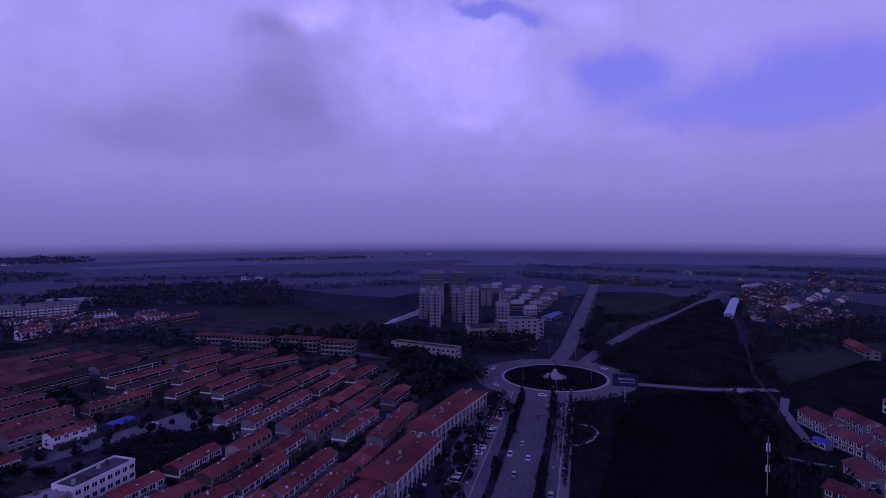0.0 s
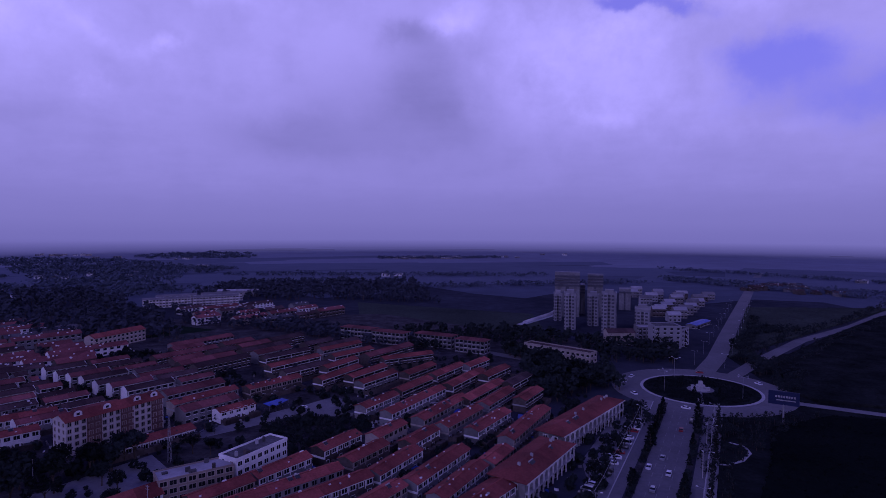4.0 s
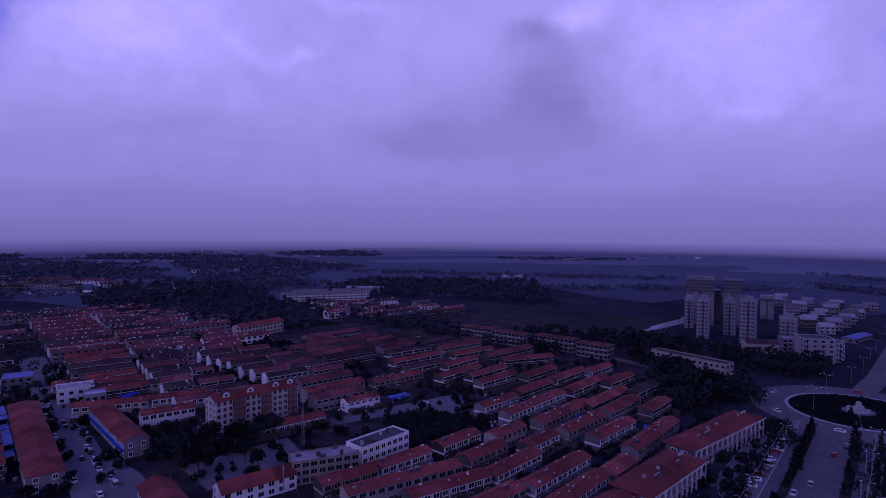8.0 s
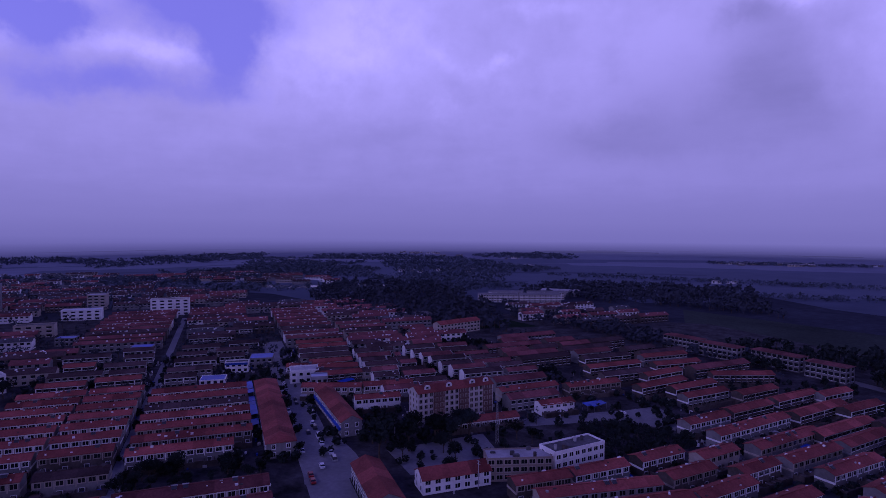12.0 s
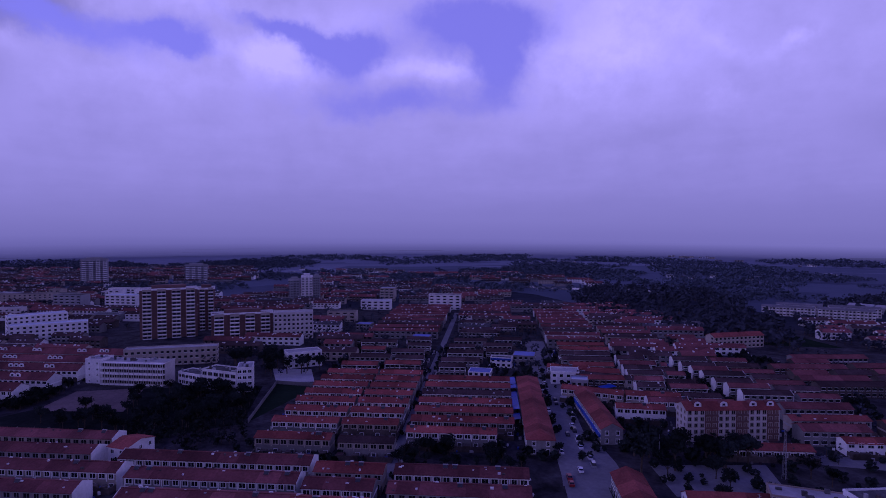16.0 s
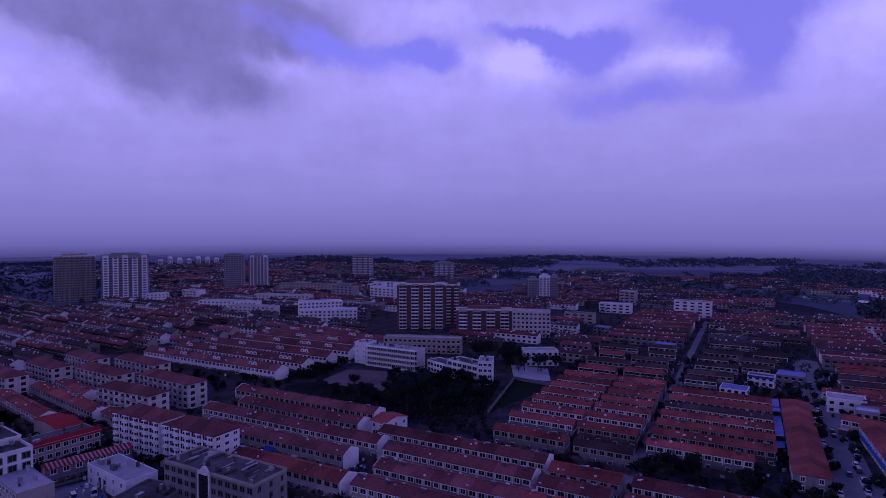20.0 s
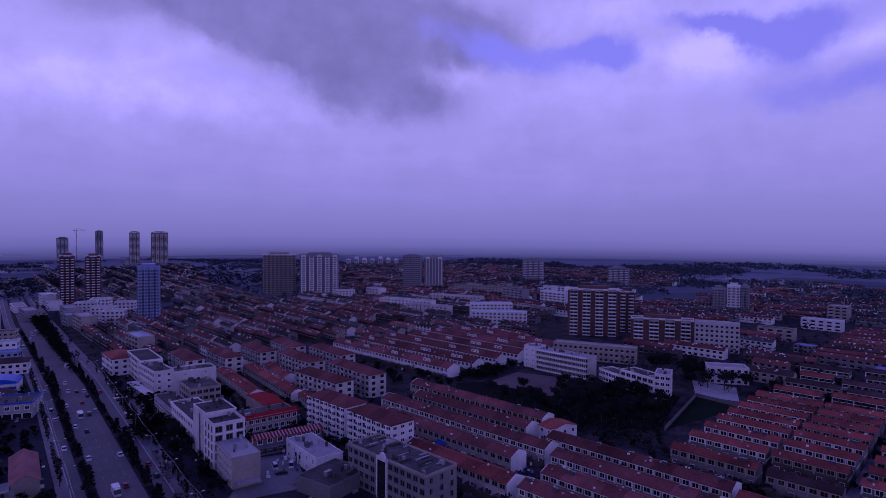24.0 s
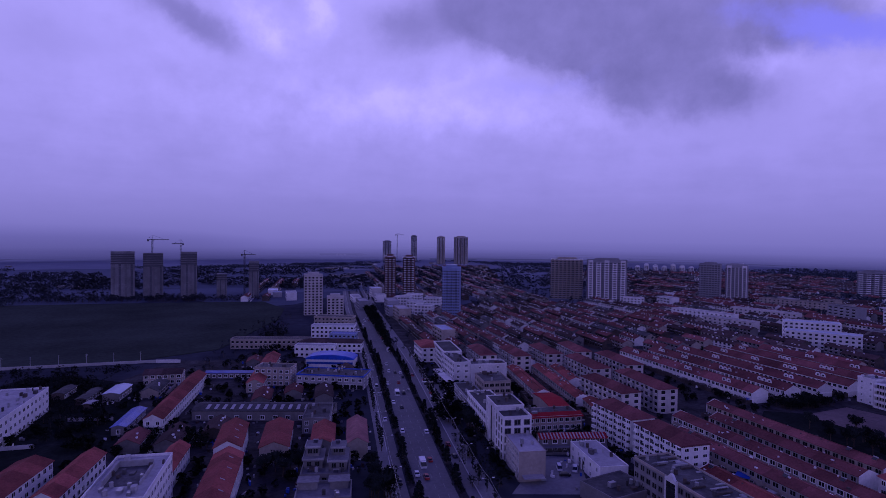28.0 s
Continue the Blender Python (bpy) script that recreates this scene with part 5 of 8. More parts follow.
# four-storey blocks behind the long rows
for s1, s0, n1, n0 in ((97, 60, 99, 104), (106, 64, 124, 126), (190, 158, 57, 58), (184, 152, 78, 79), (188, 156, 101, 102), (150, 112, 112, 114), (192, 160, 124, 124), (156, 118, 136, 138)):
    e = block(roadside(s1, n1), roadside(s0, n0), 11, 4, 3.1, "hip", wall=LIGHT, near=False, roofm=ROOF_DULL, bay=4.2, win=(2.2, 1.7), balcony=1.1, trim=PALE, rise=2.8, label="four-storey cream apartment block with red hipped roof and balconies")
    for k in range(7):
        solar_heater(e, 4 + (s1 - s0 - 8) * (k + rng.random()) / 7, 3.0, 13.0)
for s1, s0, n_ in ((152, 90, 71), (153, 78, 88), (76, 50, 88), (205, 166, 90), (150, 112, 99)):
    terrace(roadside(s1, n_ + 3), roadside(s0, n_), roof=ROOF, wall=CREAM, group="rows behind the offices", white_end=True)
# offices, halls and yards beside the main road
e = block((-187, -97), (-169, -61), 14, 4, 3.4, wall=GREYW, roofm=SLAB, bay=3.1, win=(1.9, 1.7), trim=CREAM, frame_m=GREYW, label="grey four-storey office with a dark cluttered flat roof", name="office_building")
s = Solid()
s.box(17.0, 21.5, -0.5, -0.12, 0.2, 13.2)
part("glass_front", s.mesh("glass_front", GLASS), e, label="tall dark glass entrance front")
s = Solid()
for x in (16.6, 21.5):
    s.box(x, x + 0.5, -0.7, 0, 0, 14.2)
s.hull([(16.6, -0.7, 13.2), (22.0, -0.7, 13.2), (22.0, 0.3, 13.2), (16.6, 0.3, 13.2)], [(18.9, -0.7, 15.8), (19.7, -0.7, 15.8), (19.7, 0.3, 15.8), (18.9, 0.3, 15.8)])
part("portal", s.mesh("portal", WHITE), e, label="pale stone portal with a small gable")
for k in range(30):
    s, x, y, ln = Solid(), rng.uniform(2, 37), rng.uniform(1.5, 12), rng.uniform(2, 7)
    s.box(x, x + rng.uniform(0.3, 0.9), y, min(13.4, y + ln), 13.72, 13.72 + rng.uniform(0.12, 0.6))
    part("roof_beam", s.mesh("roof_beam", rng.choice((PALE, STEEL, CONC, DULL))), e)
e = block((-200.5, -131.5), (-186, -109.5), 11, 2, 3.4, wall=WHITE, roofm=PALE, bay=5.0, win=(1.1, 1.4), parapet=0.3, side=False, label="white hall with a plain pale flat roof", name="hall")
for x in (9.0, 12.4):
    part("tall_door", door_mesh(1.9, 4.2, GLASS), e, (x, 0, 0.05))
block((-192, -105), (-174, -110), 16, 2, 2.6, wall=GREYW, roofm=SLAB, bay=6, side=False, parapet=0.4, label="low grey workshop with a dark flat roof", name="workshop")
e = block(roadside(25, 49), roadside(22, 77), 7, 2, 2.7, "gable", wall=GREYW, roofm=ROOF_BRIGHT, rise=1.1, bay=4.0, label="two-storey building with a red and white striped roof", name="workshop")
for k in range(20):
    s, x = Solid(), 0.4 + k * 1.39
    s.hull([(x, -0.45, 5.56), (x + 0.55, -0.45, 5.56), (x + 0.55, 3.4, 6.76), (x, 3.4, 6.76)], [(x, -0.45, 5.66), (x + 0.55, -0.45, 5.66), (x + 0.55, 3.4, 6.86), (x, 3.4, 6.86)])
    part("roof_strip", s.mesh("roof_strip", PALE), e, label="pale roof strip")
s = Solid()
s.box(0.5, 27.5, -3.4, 0, 2.6, 2.85), s.box(0.5, 27.5, -3.3, -3.0, 0, 0.9)
for k in range(8):
    s.box(0.6 + k * 3.8, 1.0 + k * 3.8, -3.4, -3.0, 0, 2.6)
part("porch", s.mesh("porch", GREYW), e, label="grey open porch")
e = block(roadside(49, 52), roadside(49, 78), 14, 2, 3.3, wall=CREAM, roofm=SLAB, bay=2.9, win=(1.7, 1.6), parapet=0.3, side=False, label="cream two-storey building with a bright red pent roof", name="office_building")
s = Solid()
s.hull([(-0.6, -0.9, 6.3), (26.6, -0.9, 6.3), (26.6, 3.0, 7.7), (-0.6, 3.0, 7.7)], [(-0.6, -0.9, 6.5), (26.6, -0.9, 6.5), (26.6, 3.0, 7.9), (-0.6, 3.0, 7.9)])
part("pent_roof", s.mesh("pent_roof", ROOF_BRIGHT), e, label="bright red sheet pent roof")
block(roadside(63.5, 68), roadside(63.5, 78), 24, 2, 3.3, "gable", wall=CREAM, roofm=ROOF_BRIGHT, rise=1.0, bay=3.3, side=False, label="cream wing with a bright red sheet roof", name="office_building")
# white five-storey building in two steps, with a dark glass strip on the road side
e = block(roadside(45, 31), roadside(29.2, 31), 12, 5, 3.7, wall=WHITE, roofm=SLAB, bay=5.3, win=(0.9, 1.9), parapet=0.5, side=False, frame_m=WHITE, label="white five-storey building with dark vertical window strips", name="office_building")
s = Solid()
s.box(9.0, 11.6, -0.35, -0.1, 0.3, 17.2)
part("glass_front", s.mesh("glass_front", GLASS), e, label="dark vertical glass strip")
for x in (8.4, 11.6):
    s = Solid()
    s.box(x, x + 0.6, -0.6, 0, 0, 18.9)
    part("pilaster", s.mesh("pilaster", WHITE), e)
block(roadside(29, 30.6), roadside(18, 30.6), 11.8, 5, 3.35, wall=WHITE, roofm=SLAB, bay=3.6, win=(0.9, 1.8), endwin=(2.2, 1.9), parapet=1.1, frame_m=GREYW, label="white five-storey wing with square dark windows", name="office_building")
e = block((-178.5, -147), (-167.5, -131.5), 10, 4, 2.75, wall=CREAM, roofm=PALE, bay=3.0, win=(1.8, 1.4), side=False, parapet=0.2, label="plain cream four-storey block with a flat pale roof", name="office_building")
s = Solid()
s.hull([(19.1, 1, 2.6), (22.5, 1, 2.3), (22.5, 9, 2.3), (19.1, 9, 2.6)], [(19.1, 1, 2.75), (22.5, 1, 2.45), (22.5, 9, 2.45), (19.1, 9, 2.75)])
part("canopy", s.mesh("canopy", PALE), e, label="pale sheet canopy")
e = block(roadside(81, 31), roadside(46, 31), 12, 3, 3.6, wall=WHITE, roofm=SLAB, bay=3.4, win=(2.2, 1.9), shopfront=True, side=False, label="white three-storey shop row facing the main road", name="shop_row")
s = Solid()
s.box(0.3, 34.7, -0.55, -0.1, 3.0, 4.0)
part("sign_band", s.mesh("sign_band", BLUE), e, label="blue sign band")
block(roadside(101, 45), roadside(101, 60), 20, 3, 3.3, wall=CREAM, roofm=SLAB, bay=3.0, win=(2.2, 1.6), endwin=(2.0, 1.6), frame_m=CREAM, label="cream three-storey building with a dark flat roof", name="office_building")
block(roadside(112, 31), roadside(82, 31), 10, 2, 3.6, wall=CLADDING, roofm=SLAB, bay=3.4, win=(2.2, 1.9), shopfront=True, side=False, label="low grey shop row facing the main road", name="shop_row")
block(roadside(134, 46), roadside(134, 68), 12, 4, 3.0, wall=WHITE, roofm=SLAB, bay=9, win=(1.0, 1.0), side=False, label="white four-storey building with a blank end wall", name="office_building")
e = block(roadside(164, 34), roadside(135, 36), 10, 4, 3.3, wall=WHITE, roofm=SLAB, bay=3.6, win=(2.2, 1.7), endwin=(1.4, 1.3), label="white four-storey building facing the main road", name="office_building")
s = Solid()
s.box(0.2, 34, -6.0, -1.2, 3.4, 3.7)
for k in range(8):
    s.box(0.6 + k * 4.1, 1.0 + k * 4.1, -5.9, -5.5, 0, 3.4)
part("arcade", s.mesh("arcade", WHITE), e, label="white arcade roof on posts")
block(roadside(205, 36), roadside(168, 36), 12, 4, 3.3, wall=WHITE, roofm=SLAB, bay=4, win=(2.2, 1.7), near=False, label="white four-storey building facing the main road", name="office_building")
block((-288, -326), (-274, -302), 14, 3, 3.4, "hip", wall=WHITE, roofm=ROOF, near=False, label="white building with a red hipped roof", name="office_building")
# school beyond the long rows
e = block((-383.5, -61.5), (-366, -27.5), 10, 4, 3.2, wall=LIGHT, roofm=PALE, bay=2.9, win=(2.0, 1.7), frame_m=GREYW, parapet=0.4, side=False, label="pale four-storey school wing with open galleries", name="school_building")
for fl in range(5):
    s = Solid()
    s.box(0, 38.2, -2.4, 0, fl * 3.2 - 0.15, fl * 3.2 + 0.15) if fl else None
    s.box(0, 38.2, -2.45, -2.25, max(0, fl * 3.2 - 0.25), fl * 3.2 + (1.0 if fl < 4 else 0.3))
    part("gallery", s.mesh("gallery", WHITE), e, label="white open gallery front")
for k in range(14):
    s = Solid()
    s.box(k * 2.91, k * 2.91 + 0.36, -2.5, -2.2, 0, 12.8)
    part("column", s.mesh("column", LIGHT), e)
block((-388.6, -71), (-384.0, -62.2), 11, 4, 3.4, wall=WHITE, roofm=PALE, bay=4.0, win=(0.9, 1.0), side=False, label="white school stair wing with small windows", name="school_building")
block((-368, -21), (-354, -9), 10, 2, 3.4, wall=WHITE, roofm=SLAB, bay=3.2, win=(2.4, 1.8), label="low white school wing with a dark roof", name="school_building")
block((-353, -8), (-336.5, 9.5), 11, 3, 3.5, wall=WHITE, frame_m=PALE, roofm=SLAB, bay=4.0, win=(2.8, 1.7), label="white three-storey school wing with grey stripes", name="school_building")
block((-336, 10), (-335, 18), 14, 4, 3.3, wall=WHITE, roofm=PALE, bay=2.6, label="white school stair tower with small windows", name="school_building")
block((-423, -56), (-416, 0), 10, 3, 3.6, wall=CREAM, roofm=PALE, near=False, label="cream three-storey school wing behind trees", name="school_building")
block((-382, 42), (-384, 64), 12, 3, 3.2, wall=WHITE, roofm=PALE, near=False, label="white three-storey school hall", name="school_building")
# high-rises
tower(-526, -36, 43, 14, 39.5, wall=BRICK, bays=4, baym=CREAM, glass=WHITE, stripe=True, label="brown brick apartment tower with white balcony stripes")
tower(-556, -8, 14, 16, 36, wall=BRICK, bays=2, baym=CREAM, glass=WHITE, stripe=True, label="brown brick apartment tower with white balcony stripes")
tower(-509, 20, 48, 12, 19, wall=BRICK, baym=CREAM, bays=4, glass=WHITE, stripe=True, label="brown and cream mid-rise with tall window bays")
block((-485.8, 42.6), (-482.2, 73.4), 14, 6, 3.5, wall=LIGHT, roofm=PALE, bay=3.4, win=(1.7, 1.6), near=False, parapet=1.0, label="cream mid-rise with a grid of square windows", name="office_building")
tower(-700, -470, 44, 22, 55, wall=CREAM, bays=8, baym=CREAM, glass=PALE, stripe=True, label="cream apartment tower with a grid of dark windows")
tower(-703, -409, 52, 20, 56, wall=CLADDING, baym=WHITE, bays=5, label="pale twin tower with grey bays")
tower(-826, -322, 28, 20, 51, wall=CLADDING, bays=4, glass=CLADDING, label="grey fluted apartment tower")
tower(-842, -293, 28, 20, 50, wall=CLADDING, baym=WHITE, bays=3, glass=CLADDING, label="pale stepped apartment tower")
for k in range(7):
    tower(-1328 - 11 * k, -690 + 17 * k, 11, 12, 15 + 2.5 * (k * 5 % 3), wall=WHITE, bays=2, glass=CLADDING, label="small white tower on the far skyline", group="far skyline")
block((-675, -369), (-687, -347), 12, 4, 3.0, wall=WHITE, roofm=PALE, near=False, side=False, label="white four-storey block beneath the towers", name="office_building", bay=4)
tower(-721, 88, 14, 14, 27, wall=CLADDING, bays=2, glass=CLADDING, label="grey wing of a mid-rise tower")
tower(-717, 102, 13, 14, 31, wall=WHITE, bays=3, stripe=True, glass=WHITE, label="white mid-rise tower above the houses")
tower(-720, 114, 9, 14, 30, wall=CLADDING, bays=2, glass=CLADDING, label="grey wing of a mid-rise tower")
tower(-1054, -30, 36, 18, 27, wall=CLADDING, bays=4)
tower(-1040, -175, 38, 20, 40, wall=CLADDING, bays=4)
tower(-343, -554, 20, 18, 43, wall=LIGHT, bays=5, bare=True, label="cream hotel tower with a grid of windows")
tower(-362, -540, 18, 16, 19, wall=LIGHT, bays=4, bare=True, label="lower wing of the hotel tower")
for x, y, w, h in ((-238, -853, 28, 62), (-268, -828, 24, 60), (-304, -800, 20, 62), (-337, -773, 13, 33), (-370, -747, 13, 50)):
    tower(x, y, w, 16, h, wall=CONC, bays=4, bare=True, crown=False, label="unfinished grey concrete tower under construction", group="towers under construction")
tower(-504, -621, 15, 15, 58, wall=BRICK, bays=3, label="slim brown tower with a pale top")
tower(-524, -605, 16, 15, 57, wall=BRICK, bays=3, label="slim brown tower with a pale top")
tower(-446, -445, 20, 16, 53, wall=BLUEGLASS, bays=4, label="pale blue glass-clad tower", glass=BLUEGLASS)
tower(-1247, -1207, 41, 25, 80, wall=CREAM, bays=4), tower(-1197, -1240, 24, 20, 80, wall=CREAM, bays=3)
tower(-1250, -1420, 19, 16, 81, wall=CONC, bays=3), tower(-1180, -1470, 27, 16, 63, wall=CONC, bays=3)
for x, y, w, h in ((-19, 566, 8, 25), (-7, 518, 10, 31), (13, 544, 10, 27), (25, 508, 12, 33)):
    tower(x, y, w, 11, h, wall=CLADDING, bays=2, glass=CLADDING, label="slim grey residential tower of a new estate", group="new estate")
for x, y, w, h in ((-11, 590, 24, 44), (16, 596, 15, 42), (2, 612, 9, 30), (48, 652, 12, 23)):
    tower(x, y, w, 13, h, wall=CONC, bays=3, bare=True, crown=False, label="unfinished dark concrete tower of a new estate", group="new estate")
tower(55, 540, 13, 12, 17, wall=CLADDING, bays=2, group="new estate", glass=CLADDING, label="grey mid-rise block of a new estate")

# ---- east of the main road ----
def gabled(p, q, D, eave, m=None, wall=None, floors=2, label="", name="house", rise=2.2, near=True, group="", **k):
    return block(p, q, D, floors, eave / floors, "gable", wall=wall or WHITE, roofm=m or ROOF, rise=rise, near=near, label=label, name=name, category="building", group=group, **k)


e = block((-36, -295), (-62, -343), 20, 3, 3.8, wall=WHITE, roofm=PALE, bay=4.5, label="white three-storey hall with a pale flat roof", name="hall")
gabled((-91, -270), (-139, -340), 8, 7.0, label="long white two-storey building with a red tiled roof", bay=3.4)
gabled((-79, -280), (-95, -304), 6, 3.6, BLUE, GREYW, 1, "low shed with a blue sheet roof", "shed", 0.9)
gabled((-112, -364), (-130, -353), 10, 6.0, ROOF_OLD, CREAM, 2, "old two-storey building with a brown roof")
gabled((-145, -356), (-174, -331), 6, 3.4, BLUE, GREYW, 1, "low shed with a blue sheet roof", "shed", 0.8)
gabled((-156, -304), (-202, -368), 9, 5.4, ROOF, CREAM, 2, "long red-roofed building along a yard")
block((-196, -434), (-241, -394), 10, 2, 3.6, wall=CREAM, roofm=SLAB, label="cream two-storey building with white window bands", name="office_building", near=False)
block((-218, -377), (-239, -357), 10, 2, 3.8, wall=WHITE, roofm=PALE, label="white two-storey building with tall openings", name="office_building", near=False)
shed = gabled((-108, -281), (-157, -236), 14, 4.6, SLAB, GREYW, 1, "long grey workshop with a row of skylights", "workshop", 1.6, bay=6)
for k in range(15):
    s = Solid()
    x, z0, z1 = 6 + k * 3.9, 4.6 + 1.6 * 0.2, 4.6 + 1.6 * 0.82
    s.hull([(x, 1.4, z0 + 0.2), (x + 1.5, 1.4, z0 + 0.2), (x + 1.5, 5.7, z1 + 0.2), (x, 5.7, z1 + 0.2)], [(x, 1.4, z0 + 0.36), (x + 1.5, 1.4, z0 + 0.36), (x + 1.5, 5.7, z1 + 0.36), (x, 5.7, z1 + 0.36)])
    part("skylight", s.mesh("skylight", PALE), shed, label="pale translucent roof strip")
block((-176, -302), (-201, -271), 18, 2, 3.6, wall=PALE, roofm=SLAB, bay=4, shopfront=True, label="pale two-storey shops with blue sign bands", name="shop_row", trim=BLUE)
block((-160, -322), (-174, -306), 12, 3, 3.4, wall=CREAM, roofm=SLAB, label="plain cream three-storey building", name="house")
block((-228, -388), (-262, -356), 14, 2, 3.6, "hip", wall=WHITE, roofm=ROOF_OLD, near=False, label="white building with a brown hipped roof", name="shop_row")
block((-268, -436), (-294, -410), 12, 3, 3.4, wall=WHITE, roofm=PALE, near=False, label="white three-storey building facing the main road", name="office_building")
block((-268, -408), (-282, -392), 10, 2, 3.4, wall=BLUEGLASS, roofm=BLUE, near=False, label="small blue-clad building beside the road", name="shop_row")
block((-298, -480), (-322, -452), 14, 3, 3.4, wall=CREAM, roofm=SLAB, near=False, label="cream three-storey building facing the main road", name="office_building")
# blue barrel-roofed hall
at, Lb, turn = front((-205, -340), (-227, -317))
claim((-205, -340), (-227, -317), 14)
e = thing("market_hall", at, turn, "hall with a blue barrel roof beside the main road", "building")
s = Solid()
s.box(0, Lb, 0, 14, 0, 6)
part("wall", s.mesh("wall", WHITE), e)
s = Solid()
prof = [(Lb / 2 - (Lb / 2 + 0.4) * math.cos(a * math.pi / 12), 6.05 + 3.2 * math.sin(a * math.pi / 12)) for a in range(13)]
for a, b in zip(prof, prof[1:]):
    s.face([(a[0], -0.4, a[1]), (b[0], -0.4, b[1]), (b[0], 14.4, b[1]), (a[0], 14.4, a[1])])
s.face([(x, -0.35, z) for x, z in reversed(prof)])
part("roof", s.mesh("roof", BLUE), e, label="blue barrel roof")
s = Solid()
s.box(0.5, Lb - 0.5, -0.2, -0.02, 3.0, 4.4)
part("sign_band", s.mesh("sign_band", BLUE), e)
# houses in the foreground
gabled((-116, -205), (-133, -231), 11, 6.0, ROOF, CREAM, 2, "cream house with a red roof and white rooftop tanks", side=False)
near_red = gabled((-74, -168), (-98, -206), 10, 8.0, ROOF, WHITE, 2, "long white building with a bright tiled red roof", rise=2.6)
far_red = gabled((-100, -212), (-115, -237), 10, 8.0, ROOF, WHITE, 2, "white building with a tiled red roof", rise=2.6, side=False)
for ob, xs in ((near_red, (9, 17, 27, 36)), (far_red, (7, 15, 22))):
    for k, x in enumerate(xs):
        s = Solid()
        y0 = 1.6 + 0.7 * (k % 2)
        z0, z1 = 8.0 + 2.6 * y0 / 5 + 0.2, 8.0 + 2.6 * (y0 + 1.5) / 5 + 0.2
        s.hull([(x, y0, z0), (x + 0.55, y0, z0), (x + 0.55, y0 + 1.5, z1), (x, y0 + 1.5, z1)], [(x, y0, z0 + 0.12), (x + 0.55, y0, z0 + 0.12), (x + 0.55, y0 + 1.5, z1 + 0.12), (x, y0 + 1.5, z1 + 0.12)])
        part("skylight", s.mesh("skylight", PALE), ob, label="narrow pale roof light")
e = block((-54, -175), (-72, -204), 17, 4, 3.6, wall=WHITE, roofm=PALE, bay=3.4, label="white four-storey building with a broad pale flat roof", name="office_building", parapet=0.9)
# a thin dark sheet on the flat roof stands in for a shaded well
s = Solid()
s.box(10.5, 25.5, 4.0, 13.8, 14.48, 14.62)
part("roof_well", s.mesh("roof_well", SLAB), e, label="dark sheet on the roof in place of a sunken well")
s = Solid()
s.box(10.2, 25.9, 13.8, 14.2, 14.48, 16.6), s.box(25.5, 25.9, 3.6, 13.8, 14.48, 16.6), s.box(10.2, 25.5, 3.6, 4.0, 14.48, 15.6)
part("well_wall", s.mesh("well_wall", PALE), e)
for x, y in ((6, 12), (8, 13.5), (30, 6), (4, 5)):
    s = Solid()
    s.box(x - 0.9, x + 0.9, y - 0.5, y + 0.5, 14.48, 15.4)
    part("roof_box", s.mesh("roof_box", STEEL), e)
gabled((-72, -207), (-88, -231), 7, 6.6, ROOF, WHITE, 2, "white house with a red tiled roof")
gabled((-40, -212), (-62, -244), 8, 6.6, ROOF, WHITE, 2, "white house with a red tiled roof")
gabled((-26, -221), (-46, -248), 12, 6.6, ROOF, WHITE, 2, "wide white house with a red tiled roof")
e = block((-104, -176), (-117, -166), 18, 2, 3.2, wall=GREYW, roofm=CONC, bay=3.6, win=(1.5, 1.7), frame_m=GREYW, parapet=0.9, label="grey concrete stepped house with flat terraces", name="house")
for x0, x1, y0, y1, z0, z1 in ((0.6, 7.0, 6.5, 17, 6.48, 9.7), (1.2, 5.6, 9.5, 16.5, 9.9, 12.9), (9.4, 15.6, 4.5, 17, 6.48, 9.6), (10.2, 14.6, 10, 16.5, 9.8, 12.4)):
    s = Solid()
    s.box(x0, x1, y0, y1, z0, z1)
    room = part("roof_room", s.mesh("roof_room", GREYW), e)
    s = Solid()
    s.box(x0 - 0.6, x1 + 0.6, y0 - 1.3, y1 + 0.4, z1, z1 + 0.22)
    part("slab", s.mesh("slab", CONC), room, label="overhanging concrete slab")
    s = Solid()
    s.box(x0 - 0.5, x1 + 0.5, y0 - 1.25, y0 - 1.1, z1 + 0.22, z1 + 0.8), s.box(x0 - 0.55, x0 - 0.4, y0 - 1.1, y1, z1 + 0.22, z1 + 0.8)
    part("parapet", s.mesh("parapet", PALE), room)
    for k in range(2):
        part("window", window_mesh(1.5, 1.6, 2, 0.1, GREYW), room, (x0 + (x1 - x0) * (0.28 + 0.44 * k), y0, z0 + 0.9))
for k, (x, y, z) in enumerate(((3, 4, 6.5), (12, 2.5, 6.5), (4, 14, 13.2), (12, 14, 12.7))):
    solar_heater(e, x, y, z)
e = block((-93, -161), (-107, -150.5), 13, 2, 3.1, wall=GREYW, roofm=CONC, bay=3.6, win=(1.5, 1.7), frame_m=GREYW, parapet=1.0, label="grey concrete house with a broad flat roof terrace", name="house")
for x0, x1 in ((0.5, 6.5), (10.5, 16.5)):
    s = Solid()
    s.box(x0, x1, 8.2, 12.2, 6.28, 8.9)
    room = part("roof_room", s.mesh("roof_room", GREYW), e)
    s = Solid()
    s.box(x0 - 0.5, x1 + 0.5, 7.2, 12.6, 8.9, 9.1)
    part("slab", s.mesh("slab", CONC), room, label="overhanging concrete slab")
gabled((-72, -360), (-81, -374), 6, 3.2, SLAB, DULL, 1, "low grey garden shed", "shed", 0.8, side=False)
